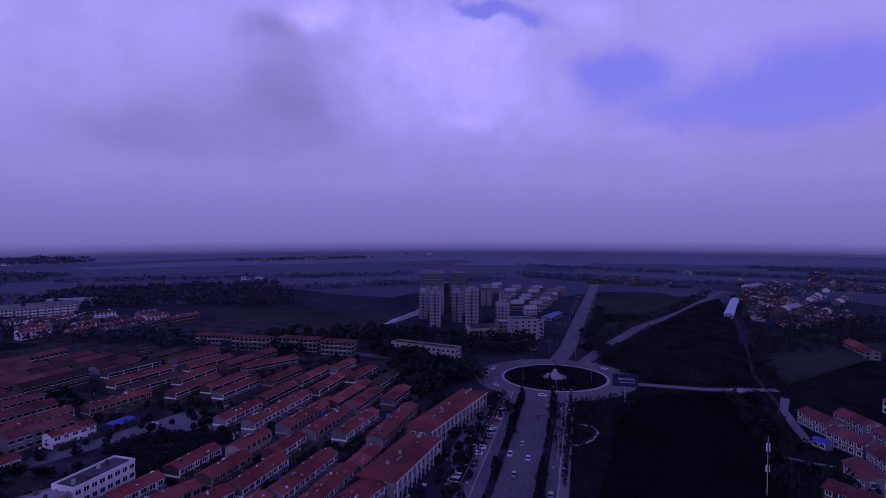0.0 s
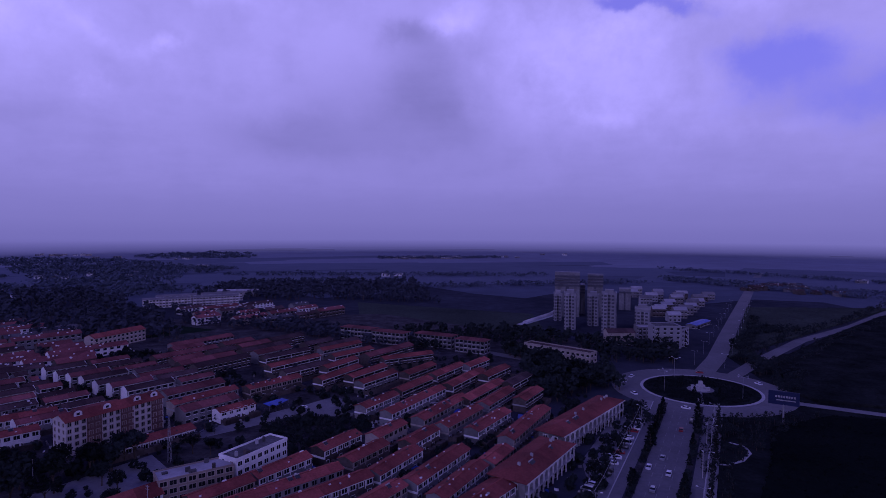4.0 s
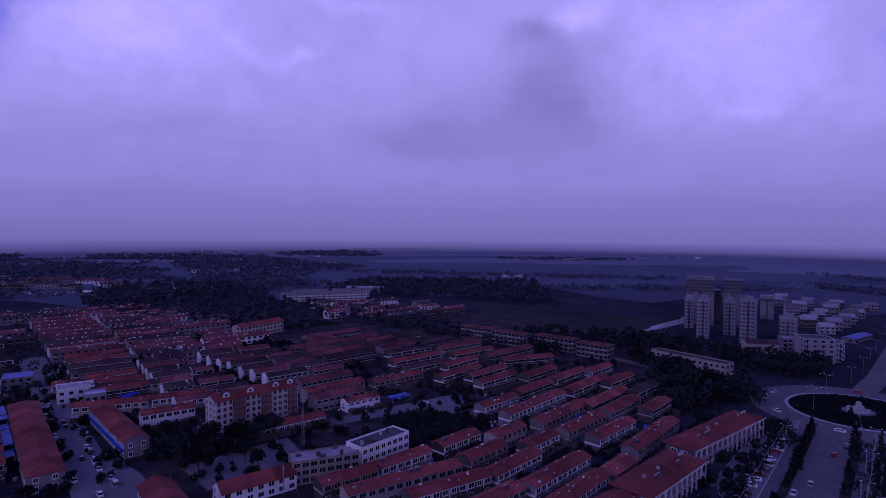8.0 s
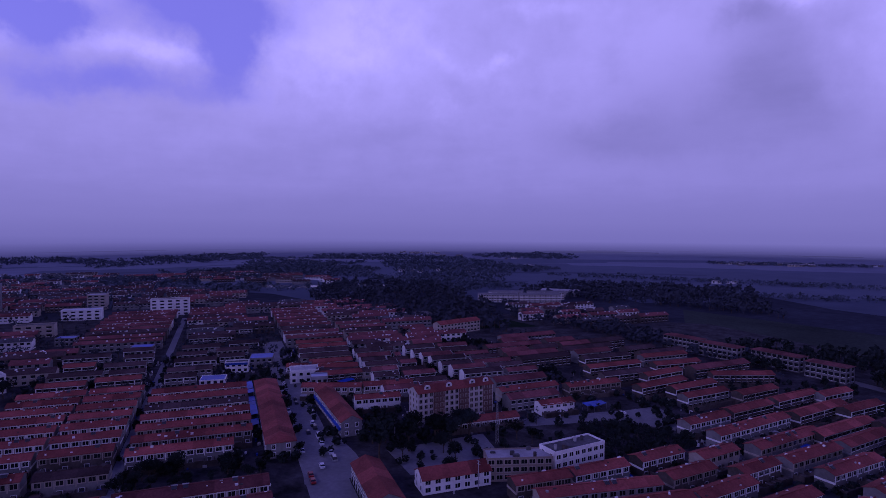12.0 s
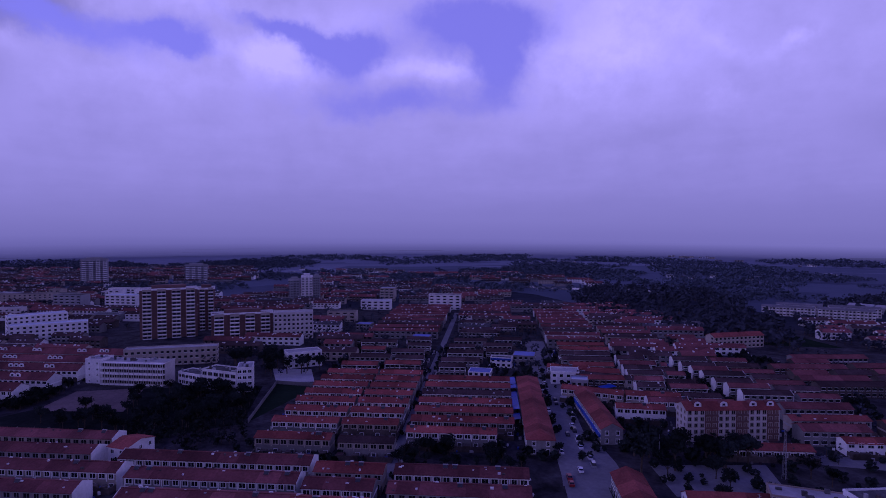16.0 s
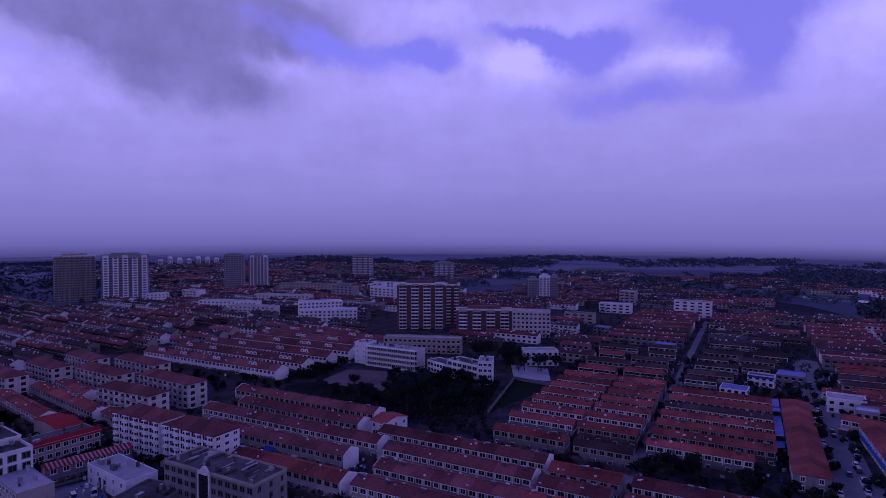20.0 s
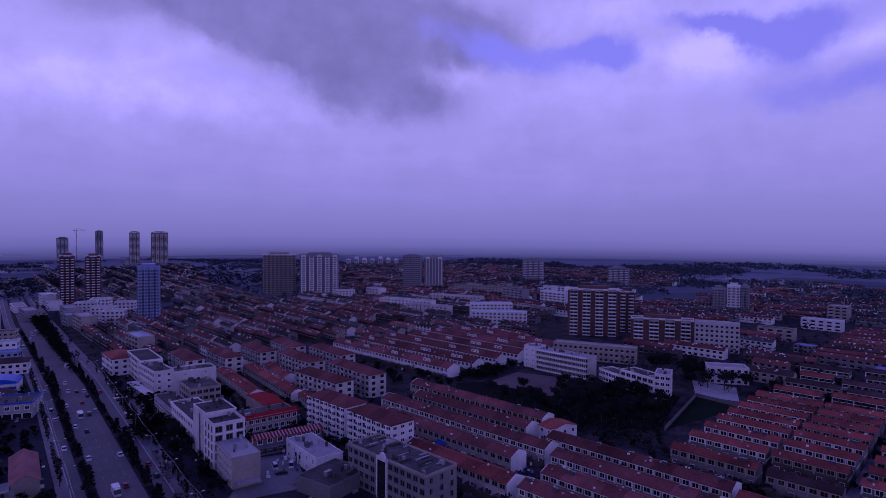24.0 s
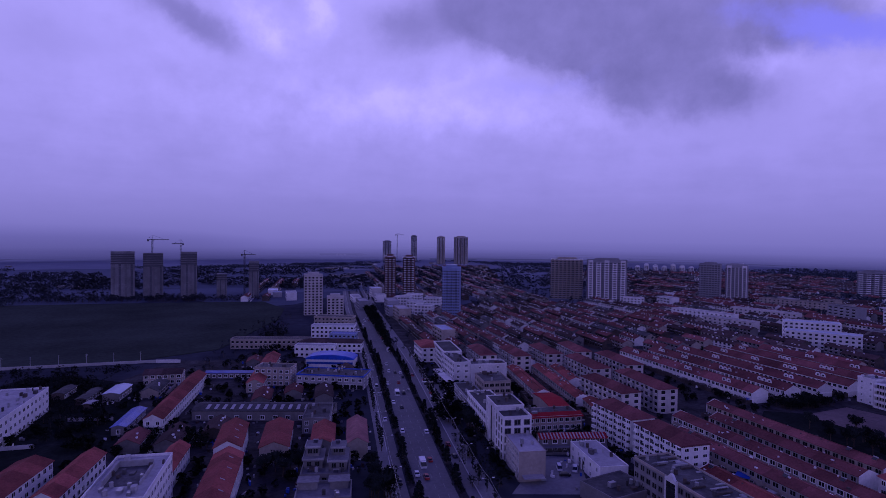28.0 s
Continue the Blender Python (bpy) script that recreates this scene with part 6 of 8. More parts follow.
gabled((-78, -342), (-90, -360), 5, 3.0, SLAB, DULL, 1, "low shed with a grey sheet roof", "shed", 0.6, side=False)
gabled((-92, -337), (-103, -353), 8, 4.2, BLUEGLASS, GREYW, 1, "shed with a pale blue sheet roof among gardens", "shed", 0.8, side=False)
gabled((-78, -332), (-82, -337), 4, 2.6, PALE, DULL, 1, "small hut with a white sheet roof", "shed", 0.4, side=False)
for line in ([(-65, -318), (-81, -306)], [(-30, -297), (-47, -288)]):
    ribbon("garden_wall", line, -0.2, 0.2, 1.7, PALE, "low pale garden wall", "wall", thick=1.7)
gabled((-131, -196), (-145, -216), 9, 6.0, ROOF, GREYW, 2, "grey house with a red tiled roof", side=False)
gabled((-141, -187), (-158, -211), 8, 6.4, ROOF_STRIPE, CREAM, 2, "cream house with a faded pink roof beside the road", side=False)
block((-146, -222), (-160, -240), 12, 2, 3.3, wall=GREYW, roofm=SLAB, label="low grey building with a flat roof", name="workshop")

# ---- north-east: houses by the track, sheds and the red hall ----
for p, q in (((161, 264), (162, 245)), ((157, 238), (161, 222)), ((160, 219), (157, 202)), ((143, 207), (139, 190)), ((122, 186), (130, 172)), ((176, 262), (177, 244)), ((176, 238), (174, 220)), ((171, 214), (168, 196)),
             ((156, 196), (151, 178)), ((138, 178), (134, 164)), ((192, 250), (190, 228)), ((188, 222), (184, 202)), ((150, 172), (146, 156))):
    # dark and grey walls picked to carry the shade on these fronts
    w_ = rng.choice((GREYW, GREYW, DULL, DULL))
    gabled(p, q, 8.5, 5.6, ROOF_DULL, w_, 2, f"{'shaded brown' if w_ is DULL else 'grey'} two-storey house with a red tiled roof", group="houses by the track", rise=1.8)
gabled((150, 236), (152, 230), 4, 3.0, BLUE, GREYW, 1, "small lean-to with a blue sheet roof", "shed", 0.6, side=False)
gabled((291, 426), (280, 388), 10, 5.0, ROOF, GREYW, 2, "long white building with a red roof beyond the field", near=False)
gabled((336, 682), (270, 562), 8, 4.0, BLUEGLASS, CLADDING, 1, "long shed with a pale blue sheet roof", "shed", 1.6, near=False)

# ---- new estate past the roundabout ----
rv = random.Random(41)
for (x0, y0), (x1, y1), n in (((89, 583), (153, 768), 9), ((77, 610), (123, 761), 7), ((77, 705), (100, 775), 4), ((66, 770), (74, 800), 2)):
    for i in range(n):
        k = i / max(1, n - 1)
        x, y = x0 + (x1 - x0) * k + rv.uniform(-2, 2), y0 + (y1 - y0) * k
        gabled((x - 6, y), (x + 5 + rv.uniform(0, 3), y + 2), 9, rv.uniform(6, 9), rv.choice((CLADDING, GREYW, SLAB, PALE)), rv.choice((GREYW, GREYW, CLADDING, DULL)), 2, "pale new villa with a light roof", rise=2.6, near=False, group="new villas", side=False, bay=3.5)
block((47, 488), (59, 491), 12, 3, 3.0, wall=GREYW, roofm=PALE, near=False, label="low grey block with a white window grid", group="new estate", bay=3.0)
block((55, 453), (74, 457), 16, 5, 3.2, wall=CLADDING, roofm=SLAB, near=False, label="grey five-storey block with a pale roof", group="new estate", bay=4.5)
block((75, 462), (82, 474), 12, 4, 3.2, wall=CLADDING, roofm=SLAB, near=False, label="grey stepped block beside the estate road", group="new estate", bay=4.0)
gabled((22, 456), (42, 461), 12, 9.5, ROOF_OLD, CREAM, 2, "cream building with a red roof among trees", near=False)
gabled((100, 545), (118, 577), 9, 3.4, BLUE, GREYW, 1, "low sheds with blue sheet roofs", "shed", 1.0, near=False)
# far white apartment estate
for p, q, fl in (((-449, 531), (-415, 563), 3), ((-413, 565), (-378, 598), 3), ((-456, 560), (-425, 588), 3), ((-421, 592), (-388, 622), 3)):
    block(p, q, 11, fl, 3.0, "gable", wall=LIGHT, roofm=GREYW, near=False, side=False, label="pale three-storey estate block with a grey roof", group="far estate", bay=3.2, balcony=0.8, rise=1.6)
for p, q in (((-436, 642), (-415, 650)), ((-413, 651), (-392, 659))):
    gabled(p, q, 18, 7, PALE, PALE, 1, "pale factory hall with a white roof", "factory_hall", 1.5, near=False)
gabled((-332, 345), (-326, 388), 10, 9, ROOF, CREAM, 3, "cream three-storey building with a red roof by a green field", near=False)
# far halls and lines of buildings beyond the towers
for p, q, fl in (((-542, -150), (-551, -98), 4), ((-575, -160), (-590, -120), 5)):
    block(p, q, 14, fl, 3.2, wall=WHITE, roofm=BLUEGLASS, near=False, label="white and blue office building", name="office_building", bay=4)
block((-813, -255), (-803, -154), 14, 4, 3.0, wall=CREAM, roofm=SLAB, near=False, side=False, label="long cream four-storey block", bay=5)
block((-640, -290), (-628, -222), 12, 3, 3.2, wall=WHITE, roofm=PALE, near=False, side=False, label="long white three-storey block", bay=5, name="school_building")
block((-600, -240), (-590, -190), 12, 3, 3.2, wall=LIGHT, roofm=PALE, near=False, side=False, label="plain pale three-storey block with a flat roof", bay=5, name="school_building")
block((-700, -250), (-690, -180), 12, 3, 3.2, wall=LIGHT, roofm=PALE, near=False, side=False, label="plain pale three-storey block with a flat roof", bay=5, name="school_building")
for x, y in ((-480, -560), (-470, -515), (-452, -548), (-430, -500), (-415, -470)):
    block((x, y), (x - 10, y + 16), 14, 4, 3.3, wall=WHITE, roofm=PALE, near=False, label="white four-storey building near the main road", name="office_building")

# white mid-rise blocks scattered among the far houses
r = random.Random(77)
for poly, count in (([(-560, -330), (-640, -420), (-900, -420), (-900, -60), (-600, -70), (-570, -210)], 22), ([(-300, -345), (-340, -350), (-560, -700), (-480, -700)], 12), ([(-330, -560), (-360, -640), (-470, -800), (-420, -830)], 7),
                    ([(-560, 90), (-470, 80), (-640, 260), (-760, 180)], 7)):
    for x, y in sprinkle(poly, count, r):
        if free(x, y, 12) and free(x - 8, y + 20, 8):
            a = radians(-28 + r.uniform(-3, 3))
            ln, fl = r.uniform(14, 38), r.choice((2, 3, 3, 4, 5))
            block((x, y), (x - math.sin(a) * ln, y + math.cos(a) * ln), r.uniform(10, 14), fl, 3.2, wall=r.choice((WHITE, WHITE, CREAM, CLADDING)), roofm=r.choice((PALE, SLAB, BLUEGLASS)), near=False, side=False, bay=6.5, win=(3.6, 1.5),
                  label="pale flat-roofed block of the town centre", name="office_building", group="town centre blocks")

# ---- infill: the houses between ----
def road_clear(x, y, lines, gap):
    c = Vector((x, y))
    for line, hw in lines:
        for p, q in zip(line, line[1:]):
            p, d = Vector(p), Vector(q) - Vector(p)
            k = max(0.0, min(1.0, (c - p).dot(d) / d.length_squared))
            if (c - p - d * k).length < hw + gap:
                return False
    return True


RIVER = [(-1250, 150), (-1050, 275), (-909, 368), (-760, 470), (-640, 640)]
ROADS = [(RIVER, 24), (MAIN, 21), (NORTH_ROAD, 12), (NE_ROAD, 8), (WEST_ROAD, 8), (TRACK, 4), ([uw(33, 150), uw(33, 470)], 9), ([uw(-37.5, 200), uw(-37.5, 620)], 4)]
GREENS = []


def infill(poly, azimuth, spacing, reach, seed, skip=0.12, depth=8.5, eave=6.0, wide=(18, 48), gap=4.0, red=0.4, own=False):
    """Rows of houses over a district, left out where something stands already."""
    r = random.Random(seed)
    s = Solid()
    d = Vector((-math.sin(radians(azimuth)), math.cos(radians(azimuth))))
    n = Vector((-d.y, d.x))
    us, ws = [Vector(p).dot(d) for p in poly], [Vector(p).dot(n) for p in poly]
    w = min(ws)
    while w < max(ws):
        u = min(us) + r.uniform(0, 6)
        while u < max(us):
            L_ = r.uniform(*wide)
            ok = r.random() > skip
            for k in (0.0, 0.25, 0.5, 0.75, 1.0):
                for h in (0, depth):
                    c = d * (u + L_ * k) + n * (w + h)
                    if not inside(c.x, c.y, poly) or not free(c.x, c.y, 2.0) or not road_clear(c.x, c.y, ROADS, 1.0) or any(inside(c.x, c.y, g) for g in GREENS):
                        ok = False
                        break
                if not ok:
                    break
            if ok:
                a, b = d * u + n * w, d * (u + L_) + n * w
                mid = (a + b) / 2
                facing = (mid + n * depth / 2).dot(n) > 0
                p, q = (a, b) if facing else (b + n * depth, a + n * depth)
                if own:
                    terrace(tuple(p), tuple(q), D=depth, eave=eave * r.uniform(0.85, 1.1), rise=1.6, near=False, yard=0, band=False, roof=ROOF_DULL if r.random() < red else ROOF_OLD, group="old town rows")
                    u += L_ + gap * r.uniform(0.6, 1.6)
                    continue
                claim(tuple(p), tuple(q), depth)
                far_row(s, tuple(p), tuple(q), depth, eave * r.uniform(0.85, 1.12), 2.1, r.randrange(4), 4 if r.random() < red else 8 if r.random() < 0.25 else 5)
                u += L_ + gap * r.uniform(0.6, 1.6)
            else:
                u += 9
        w += spacing * r.uniform(0.9, 1.1)
    if own:
        return
    ob = new("distant_houses", s.mesh("distant_houses", DULL, CREAM, GREYW, WHITE, ROOF_DULL, ROOF_OLD, TRIM, GLASS, SLAB))
    tagged(ob, "crowded old houses with red and brown tiled roofs", "houses", kind="stuff")


PARK = [(-277, -36), (-281, 10), (-345, 24), (-366, -46), (-330, -100), (-312, -96)]
GREENS += [PARK, [uw(62, 190), uw(128, 190), uw(128, 232), uw(62, 232)]]
infill([(-270, -330), (-420, -560), (-640, -420), (-560, -210), (-400, -225), (-330, -265)], -30, 17, 0, 11, red=0.6)
infill([(-640, -420), (-560, -210), (-560, -70), (-820, 20), (-1000, -250), (-860, -470)], -26, 20, 0, 12, 0.25)
infill([(-560, 70), (-440, 70), (-360, 40), (-340, 70), (-420, 330), (-620, 260)], -26, 16, 0, 13, 0.15, red=0.6)
infill([(-620, 260), (-420, 330), (-380, 250), (-300, 250), (-280, 330), (-400, 430), (-560, 430)], -26, 17, 0, 14, 0.3)
infill([(-200, 270), (-110, 270), (-100, 330), (-90, 395), (-180, 415), (-300, 400), (-260, 300)], -22, 15, 0, 15, 0.2, red=0.65, own=True)
infill([(-330, 440), (-240, 470), (-210, 560), (-330, 590), (-400, 510)], -24, 24, 0, 16, 0.4)
infill([(-205, 200), (-150, 200), (-140, 290), (-205, 300)], -24, 15, 0, 17, 0.1, red=0.65, own=True)
infill([(320, 520), (470, 640), (640, 860), (480, 960), (380, 780)], -40, 26, 0, 18, 0.72, wide=(7, 14), red=0.35, eave=4.0)
infill([(170, 150), (240, 190), (270, 330), (210, 300)], -2, 17, 0, 19, 0.3, wide=(12, 20))
infill([(-420, -580), (-640, -900), (-900, -800), (-640, -440)], -33, 24, 0, 20, 0.35)
infill([(-230, -390), (-255, -430), (-340, -565), (-322, -580), (-240, -455), (-205, -400)], -33, 22, 0, 21, 0.4)
infill([(-310, -700), (-360, -660), (-560, -930), (-480, -980)], -33, 26, 0, 22, 0.4)
infill([(-700, 130), (-900, 60), (-900, 300), (-700, 380), (-610, 300)], -26, 22, 0, 23, 0.35)
infill([(-860, -470), (-1000, -250), (-1000, 60), (-1350, 100), (-1500, -500), (-1150, -800)], -26, 30, 0, 24, 0.4)
infill([(-620, -860), (-900, -760), (-1200, -1050), (-950, -1250)], -33, 32, 0, 25, 0.45)
infill([(-900, 100), (-900, 330), (-760, 420), (-640, 640), (-1000, 560), (-1200, 220)], -26, 34, 0, 26, 0.5)
infill([(-540, 40), (-600, -60), (-760, -40), (-820, 120), (-700, 150), (-600, 120)], -26, 19, 0, 27, 0.2, red=0.4)
infill([(-430, 10), (-440, 70), (-500, 60), (-480, -20)], -26, 15, 0, 28, 0.2, red=0.4)
infill([(-66, -250), (-110, -225), (-170, -235), (-240, -330), (-180, -400), (-100, -360)], -33, 15, 0, 29, 0.6, depth=9, wide=(9, 24), eave=3.8, red=0.2)
infill([(-190, -160), (-250, -120), (-300, -190), (-300, -300), (-250, -280)], -33, 12, 0, 30, 0.3, depth=7, wide=(8, 18), eave=5.5, red=0.4)
infill([(-420, -225), (-560, -210), (-560, -70), (-430, -70), (-380, -120)], -26, 17, 0, 31, 0.25, red=0.45)

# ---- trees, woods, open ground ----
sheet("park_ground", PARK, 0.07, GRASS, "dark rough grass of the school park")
sheet("meadow", [(-60, 440), (-30, 520), (-45, 600), (-250, 640), (-180, 470)], 0.03, FIELD, "dull green meadow beyond the school")
sheet("playing_field", [(-282, 12), (-348, 31), (-332, 51), (-321, 43)], 0.09, TURF, "green school turf field", category="field")
sheet("ball_court", [(-338, -84), (-370, -72), (-364, -38), (-321, -43)], 0.09, COURT, "worn dull clay ball court", category="field")
sheet("school_yard", [(-386, 33), (-376, 56), (-345, 53), (-351, 32)], 0.09, KERB, "pale paved school yard", category="yard")
ribbon("market_street", [uw(33, 150), uw(33, 470)], -7.5, 7.5, 0.075, PAVE, "wide grey concrete street with parked cars", "road")
sheet("street_mouth", [uw(25, 205), uw(49, 205), uw(47.5, 228), uw(43, 258), uw(36, 268), uw(28.5, 258)], 0.082, PAVE, "wide grey concrete mouth of the market street", category="road")
ribbon("narrow_street", [uw(-37.5, 200), uw(-37.5, 620)], -2.2, 2.2, 0.075, PAVE, "narrow pale lane between the rows", "road")
ribbon("creek_road", [(-172, 196), (-157, 219), (-145, 236), (-134, 255), (-122, 272), (-104, 266), (-84, 252), (-60, 238)], -5.5, 5.5, 0.075, PAVE, "pale curving lane beside a thicket", "road")
sheet("lane_yard", [(-145, 232), (-134, 263), (-124, 284), (-99, 270), (-104, 256), (-128, 251)], 0.085, PAVE, "pale open concrete yard beside the lane", category="yard")
sheet("courtyard", [uw(62, 200), uw(100, 200), uw(104, 230), uw(60, 226)], 0.07, PAVE, "grey concrete courtyard among trees", category="yard")
sheet("forecourt", [(6, 190), (14, 214), (30, 285), (18, 290), (2, 228)], 0.08, PAVE, "paved parking strip before the arcade", category="yard")
sheet("garden_ground", [(-59, -422), (-85, -420), (-112, -366), (-104, -345), (-96, -318), (-76, -278), (-62, -252), (-30, -250), (20, -260), (40, -330)], 0.06, GRASS, "dark overgrown garden ground")
LOT = [(-158, -127), (-178, -108), (-204, -130), (-192, -144), (-179, -130), (-168, -131)]
sheet("hall_yard", LOT, 0.08, PAVE, "concrete yard between the halls", category="yard")
sheet("roadside_forecourt", [(-206, -206), (-240, -268), (-262, -262), (-226, -206)], 0.08, PAVE, "broad paved forecourt beside the main road", category="yard")
sheet("green_field", [(-395, 376), (-362, 455), (-300, 440), (-330, 395)], 0.06, TURF, "green field among dark trees", category="field")
ribbon("river", RIVER, -16, 16, 0.12, WATER, "pale winding river", "river")

for x, y in sprinkle([(-197, 158), (-170, 138), (-160, 160), (-183, 178)], 6) + sprinkle([(-184, 178), (-160, 168), (-146, 180), (-158, 197), (-172, 190)], 7):
    if free(x, y, 1):
        tree(x, y, "broad", 1.5, "large dark courtyard tree", "courtyard trees")
for u, w in sprinkle([(62, 196), (90, 190), (128, 205), (128, 232), (104, 236), (62, 236)], 7):
    x, y = uw(u, w)
    if free(x, y, 1):
        tree(x, y, "broad", 1.0)
for x, y in sprinkle([(-281, -34), (-285, 8), (-340, 18), (-356, -40), (-330, -62), (-312, -80)], 90):
    if free(x, y, 1) and not inside(x, y, [(-338, -84), (-370, -72), (-364, -38), (-321, -43)]):
        tree(x, y, "broad", 0.95, "dark leafy tree in the school park", "park trees")
for x, y in sprinkle([(-395, 10), (-420, 10), (-392, 70), (-372, 62), (-360, 30)], 26):
    if free(x, y, 1):
        tree(x, y, "broad", 1.35, "tall dark tree beside the school yard", "school trees")
for x, y, a in along([uw(26.5, 232), uw(26.5, 330)], 30):
    tree(x, y, "broad", 0.75, "small round street tree", "street trees")
for x, y in sprinkle([(-60, 434), (1, 368), (17, 329), (-8, 300), (-24, 340)], 46):
    if free(x, y, 1):
        tree(x, y, "broad", 1.15, "large dark tree beside the roundabout", "roundabout trees")
for u, w in sprinkle([(-35, 214), (12, 214), (12, 232), (-35, 232)], 16):
    x, y = uw(u, w)
    tree(x, y, "broad", 0.85)
for u, w in sprinkle([(-200, 134), (12, 134), (12, 150), (-200, 150)], 14):
    x, y = uw(u, w)
    if free(x, y, 1):
        tree(x, y, "broad", 0.8)
# median planting
for off in (8.3, -8.3):
    for x, y, a in along(MAIN, 7.0, 3):
        r = math.hypot(x, y)
        if 150 < r < 520 and rng.random() < 0.48:
            e = Vector((math.sin(a), -math.cos(a))) * (off + rng.uniform(-0.7, 0.7))
            if math.hypot(x + e.x - RC[0], y + e.y - RC[1]) > RO + 2:
                tree(x + e.x, y + e.y, "conifer", rng.uniform(1.1, 2.0), "low dark shrub on the planted strip", "median shrubs", 0.24)
r = random.Random(56)
for off in (8.3, -8.3):
    s = Solid()
    for x, y, a in along(MAIN, 1.5, 1):
        d = math.hypot(x, y)
        e = Vector((math.sin(a), -math.cos(a))) * (off + r.uniform(-0.5, 0.5))
        gap_here = (d * 0.031 + off * 0.02) % 1.0 < 0.34
        if 150 < d < 620 and not gap_here and math.hypot(x + e.x - RC[0], y + e.y - RC[1]) > RO + 6:
            h = r.uniform(0.8, 2.0) * (1.0 if y < 0 else 0.75)
            leaf_cloud(s, (x + e.x, y + e.y, 0.3 + h * 0.5), (1.2, 1.2, h * 0.55), 22, 0.42, r)
    tagged(new("median_hedge", s.mesh("median_hedge", LEAF)), "dark uneven hedge on the planted road strip", "hedge", kind="stuff")
for off in (17, -16.5):
    for x, y, a in along(MAIN, 11, 5):
        r = math.hypot(x, y)
        e = Vector((math.sin(a), -math.cos(a))) * off
        if 170 < r < 420 and math.hypot(x + e.x - RC[0], y + e.y - RC[1]) > RO + 6 and rng.random() < 0.8:
            tree(x + e.x, y + e.y, "poplar", 0.7, "", "street trees", 0.2)
for x, y in sprinkle([(-100, -200), (-116, -200), (-124, -190), (-110, -185)], 10) + sprinkle([(-120, -158), (-132, -176), (-140, -182), (-132, -160), (-122, -148)], 16):
    if free(x, y, 1):
        tree(x, y, "broad", 1.0)
for x, y in sprinkle([(-188, -158), (-200, -198), (-216, -196), (-192, -158), (-170, -128), (-158, -132)], 34):
    if free(x, y, 1):
        if not inside(x, y, LOT):
            tree(x, y, "broad", 0.75, "dark garden tree before the offices", "garden trees")
for i in range(7):
    tree(-90 - 2.2 * i, -262 + 1.9 * i, "conifer", 1.5, "dark cypress before the long building", "cypresses")
for x, y in sprinkle([(-60, -250), (-90, -255), (-80, -320), (-40, -290)], 26) + sprinkle([(-30, -250), (-60, -262), (-30, -290), (0, -260)], 14):
    if free(x, y, 1):
        tree(x, y, "broad", 0.9)

TOWN_LEAF = [[(-134, 226), (-133, 240), (-126, 247), (-104, 250), (-88, 243), (-92, 224), (-106, 212), (-121, 212)], [(-312, -137), (-352, -110), (-358, -92), (-340, -90), (-312, -125)]]
woods("thicket", TOWN_LEAF[0], 420, 2.6, "dark overgrown thicket beside the curving lane", 31, 0.9)
woods("tree_row", [(-415, -226), (-406, -230), (-338, -112), (-346, -106)], 90, 5.0, "dark row of trees along a lane", 32)
woods("woodland", [(-500, 800), (-253, 880), (-150, 640), (-248, 655), (-360, 625), (-470, 640)], 900, 9, "dark wood of trees on the plain", 33, 1.3, 14, LEAF_HAZED)
woods("woodland", [(-346, 455), (-235, 440), (-120, 400), (-110, 430), (-200, 470), (-300, 520), (-420, 540)], 420, 7, "dark belt of trees behind the houses", 34, 1.1, 18, LEAF_HAZED)
woods("woodland", [(-500, 354), (-417, 369), (-340, 372), (-300, 400), (-420, 520), (-620, 640), (-760, 560), (-640, 420)], 1100, 9, "dark wood beyond the old town", 35, 1.2, 14, LEAF_HAZED)
woods("woodland", [(-110, 395), (-60, 440), (0, 440), (20, 400), (60, 400), (70, 450), (10, 470), (-60, 500), (-150, 470)], 330, 8, "dark trees behind the roundabout", 36, 1.1, 18)
woods("woodland", [(104, 380), (122, 400), (110, 452), (146, 525), (200, 560), (150, 560), (110, 470)], 200, 6, "trees and shrubs along the forking roads", 37, 1.1, 16)
woods("woodland", [(-62, 436), (1, 374), (18, 386), (24, 330), (2, 332), (-8, 296), (-24, 316), (-38, 380)], 190, 8, "dense dark trees beside the roundabout", 51, 1.0, 30)
woods("thicket", [(-277, -36), (-262, -18), (-252, 10), (-281, 11), (-338, 22), (-350, -8), (-318, -38)], 330, 4.5, "overgrown dark shrubs and trees of the school park", 52, 0.9, 22)
woods("hedge", [(48, 190), (62, 268), (74, 296), (58, 296), (44, 240)], 150, 2.4, "dark shrubs beside the road", 38, 0.9, 16)
woods("woodland", [(190, 318), (212, 390), (330, 430), (420, 560), (330, 520), (270, 500), (230, 430), (184, 350)], 300, 6, "trees along the village track", 39, 1.1, 16)
woods("woodland", [(140, 176), (150, 250), (160, 300), (180, 310), (150, 312), (132, 250), (112, 190)], 160, 4.5, "dark shrubs and trees beside the houses", 40, 1.0, 16)
woods("town_trees", [(-270, -330), (-420, -560), (-900, -560), (-1000, -250), (-820, 20), (-560, -70), (-520, -220), (-400, -225)], 700, 7, "scattered town trees between far houses", 41, 1.1, 14)
woods("town_trees", [(-560, 75), (-360, 50), (-300, 200), (-300, 330), (-620, 330), (-700, 130)], 420, 6, "scattered town trees between far houses", 42, 1.1, 14)
woods("town_trees", [(-130, 285), (-90, 395), (-180, 415), (-330, 400), (-230, 300), (-205, 215), (-150, 215)], 170, 5, "scattered trees between the houses", 43, 1.0, 16)
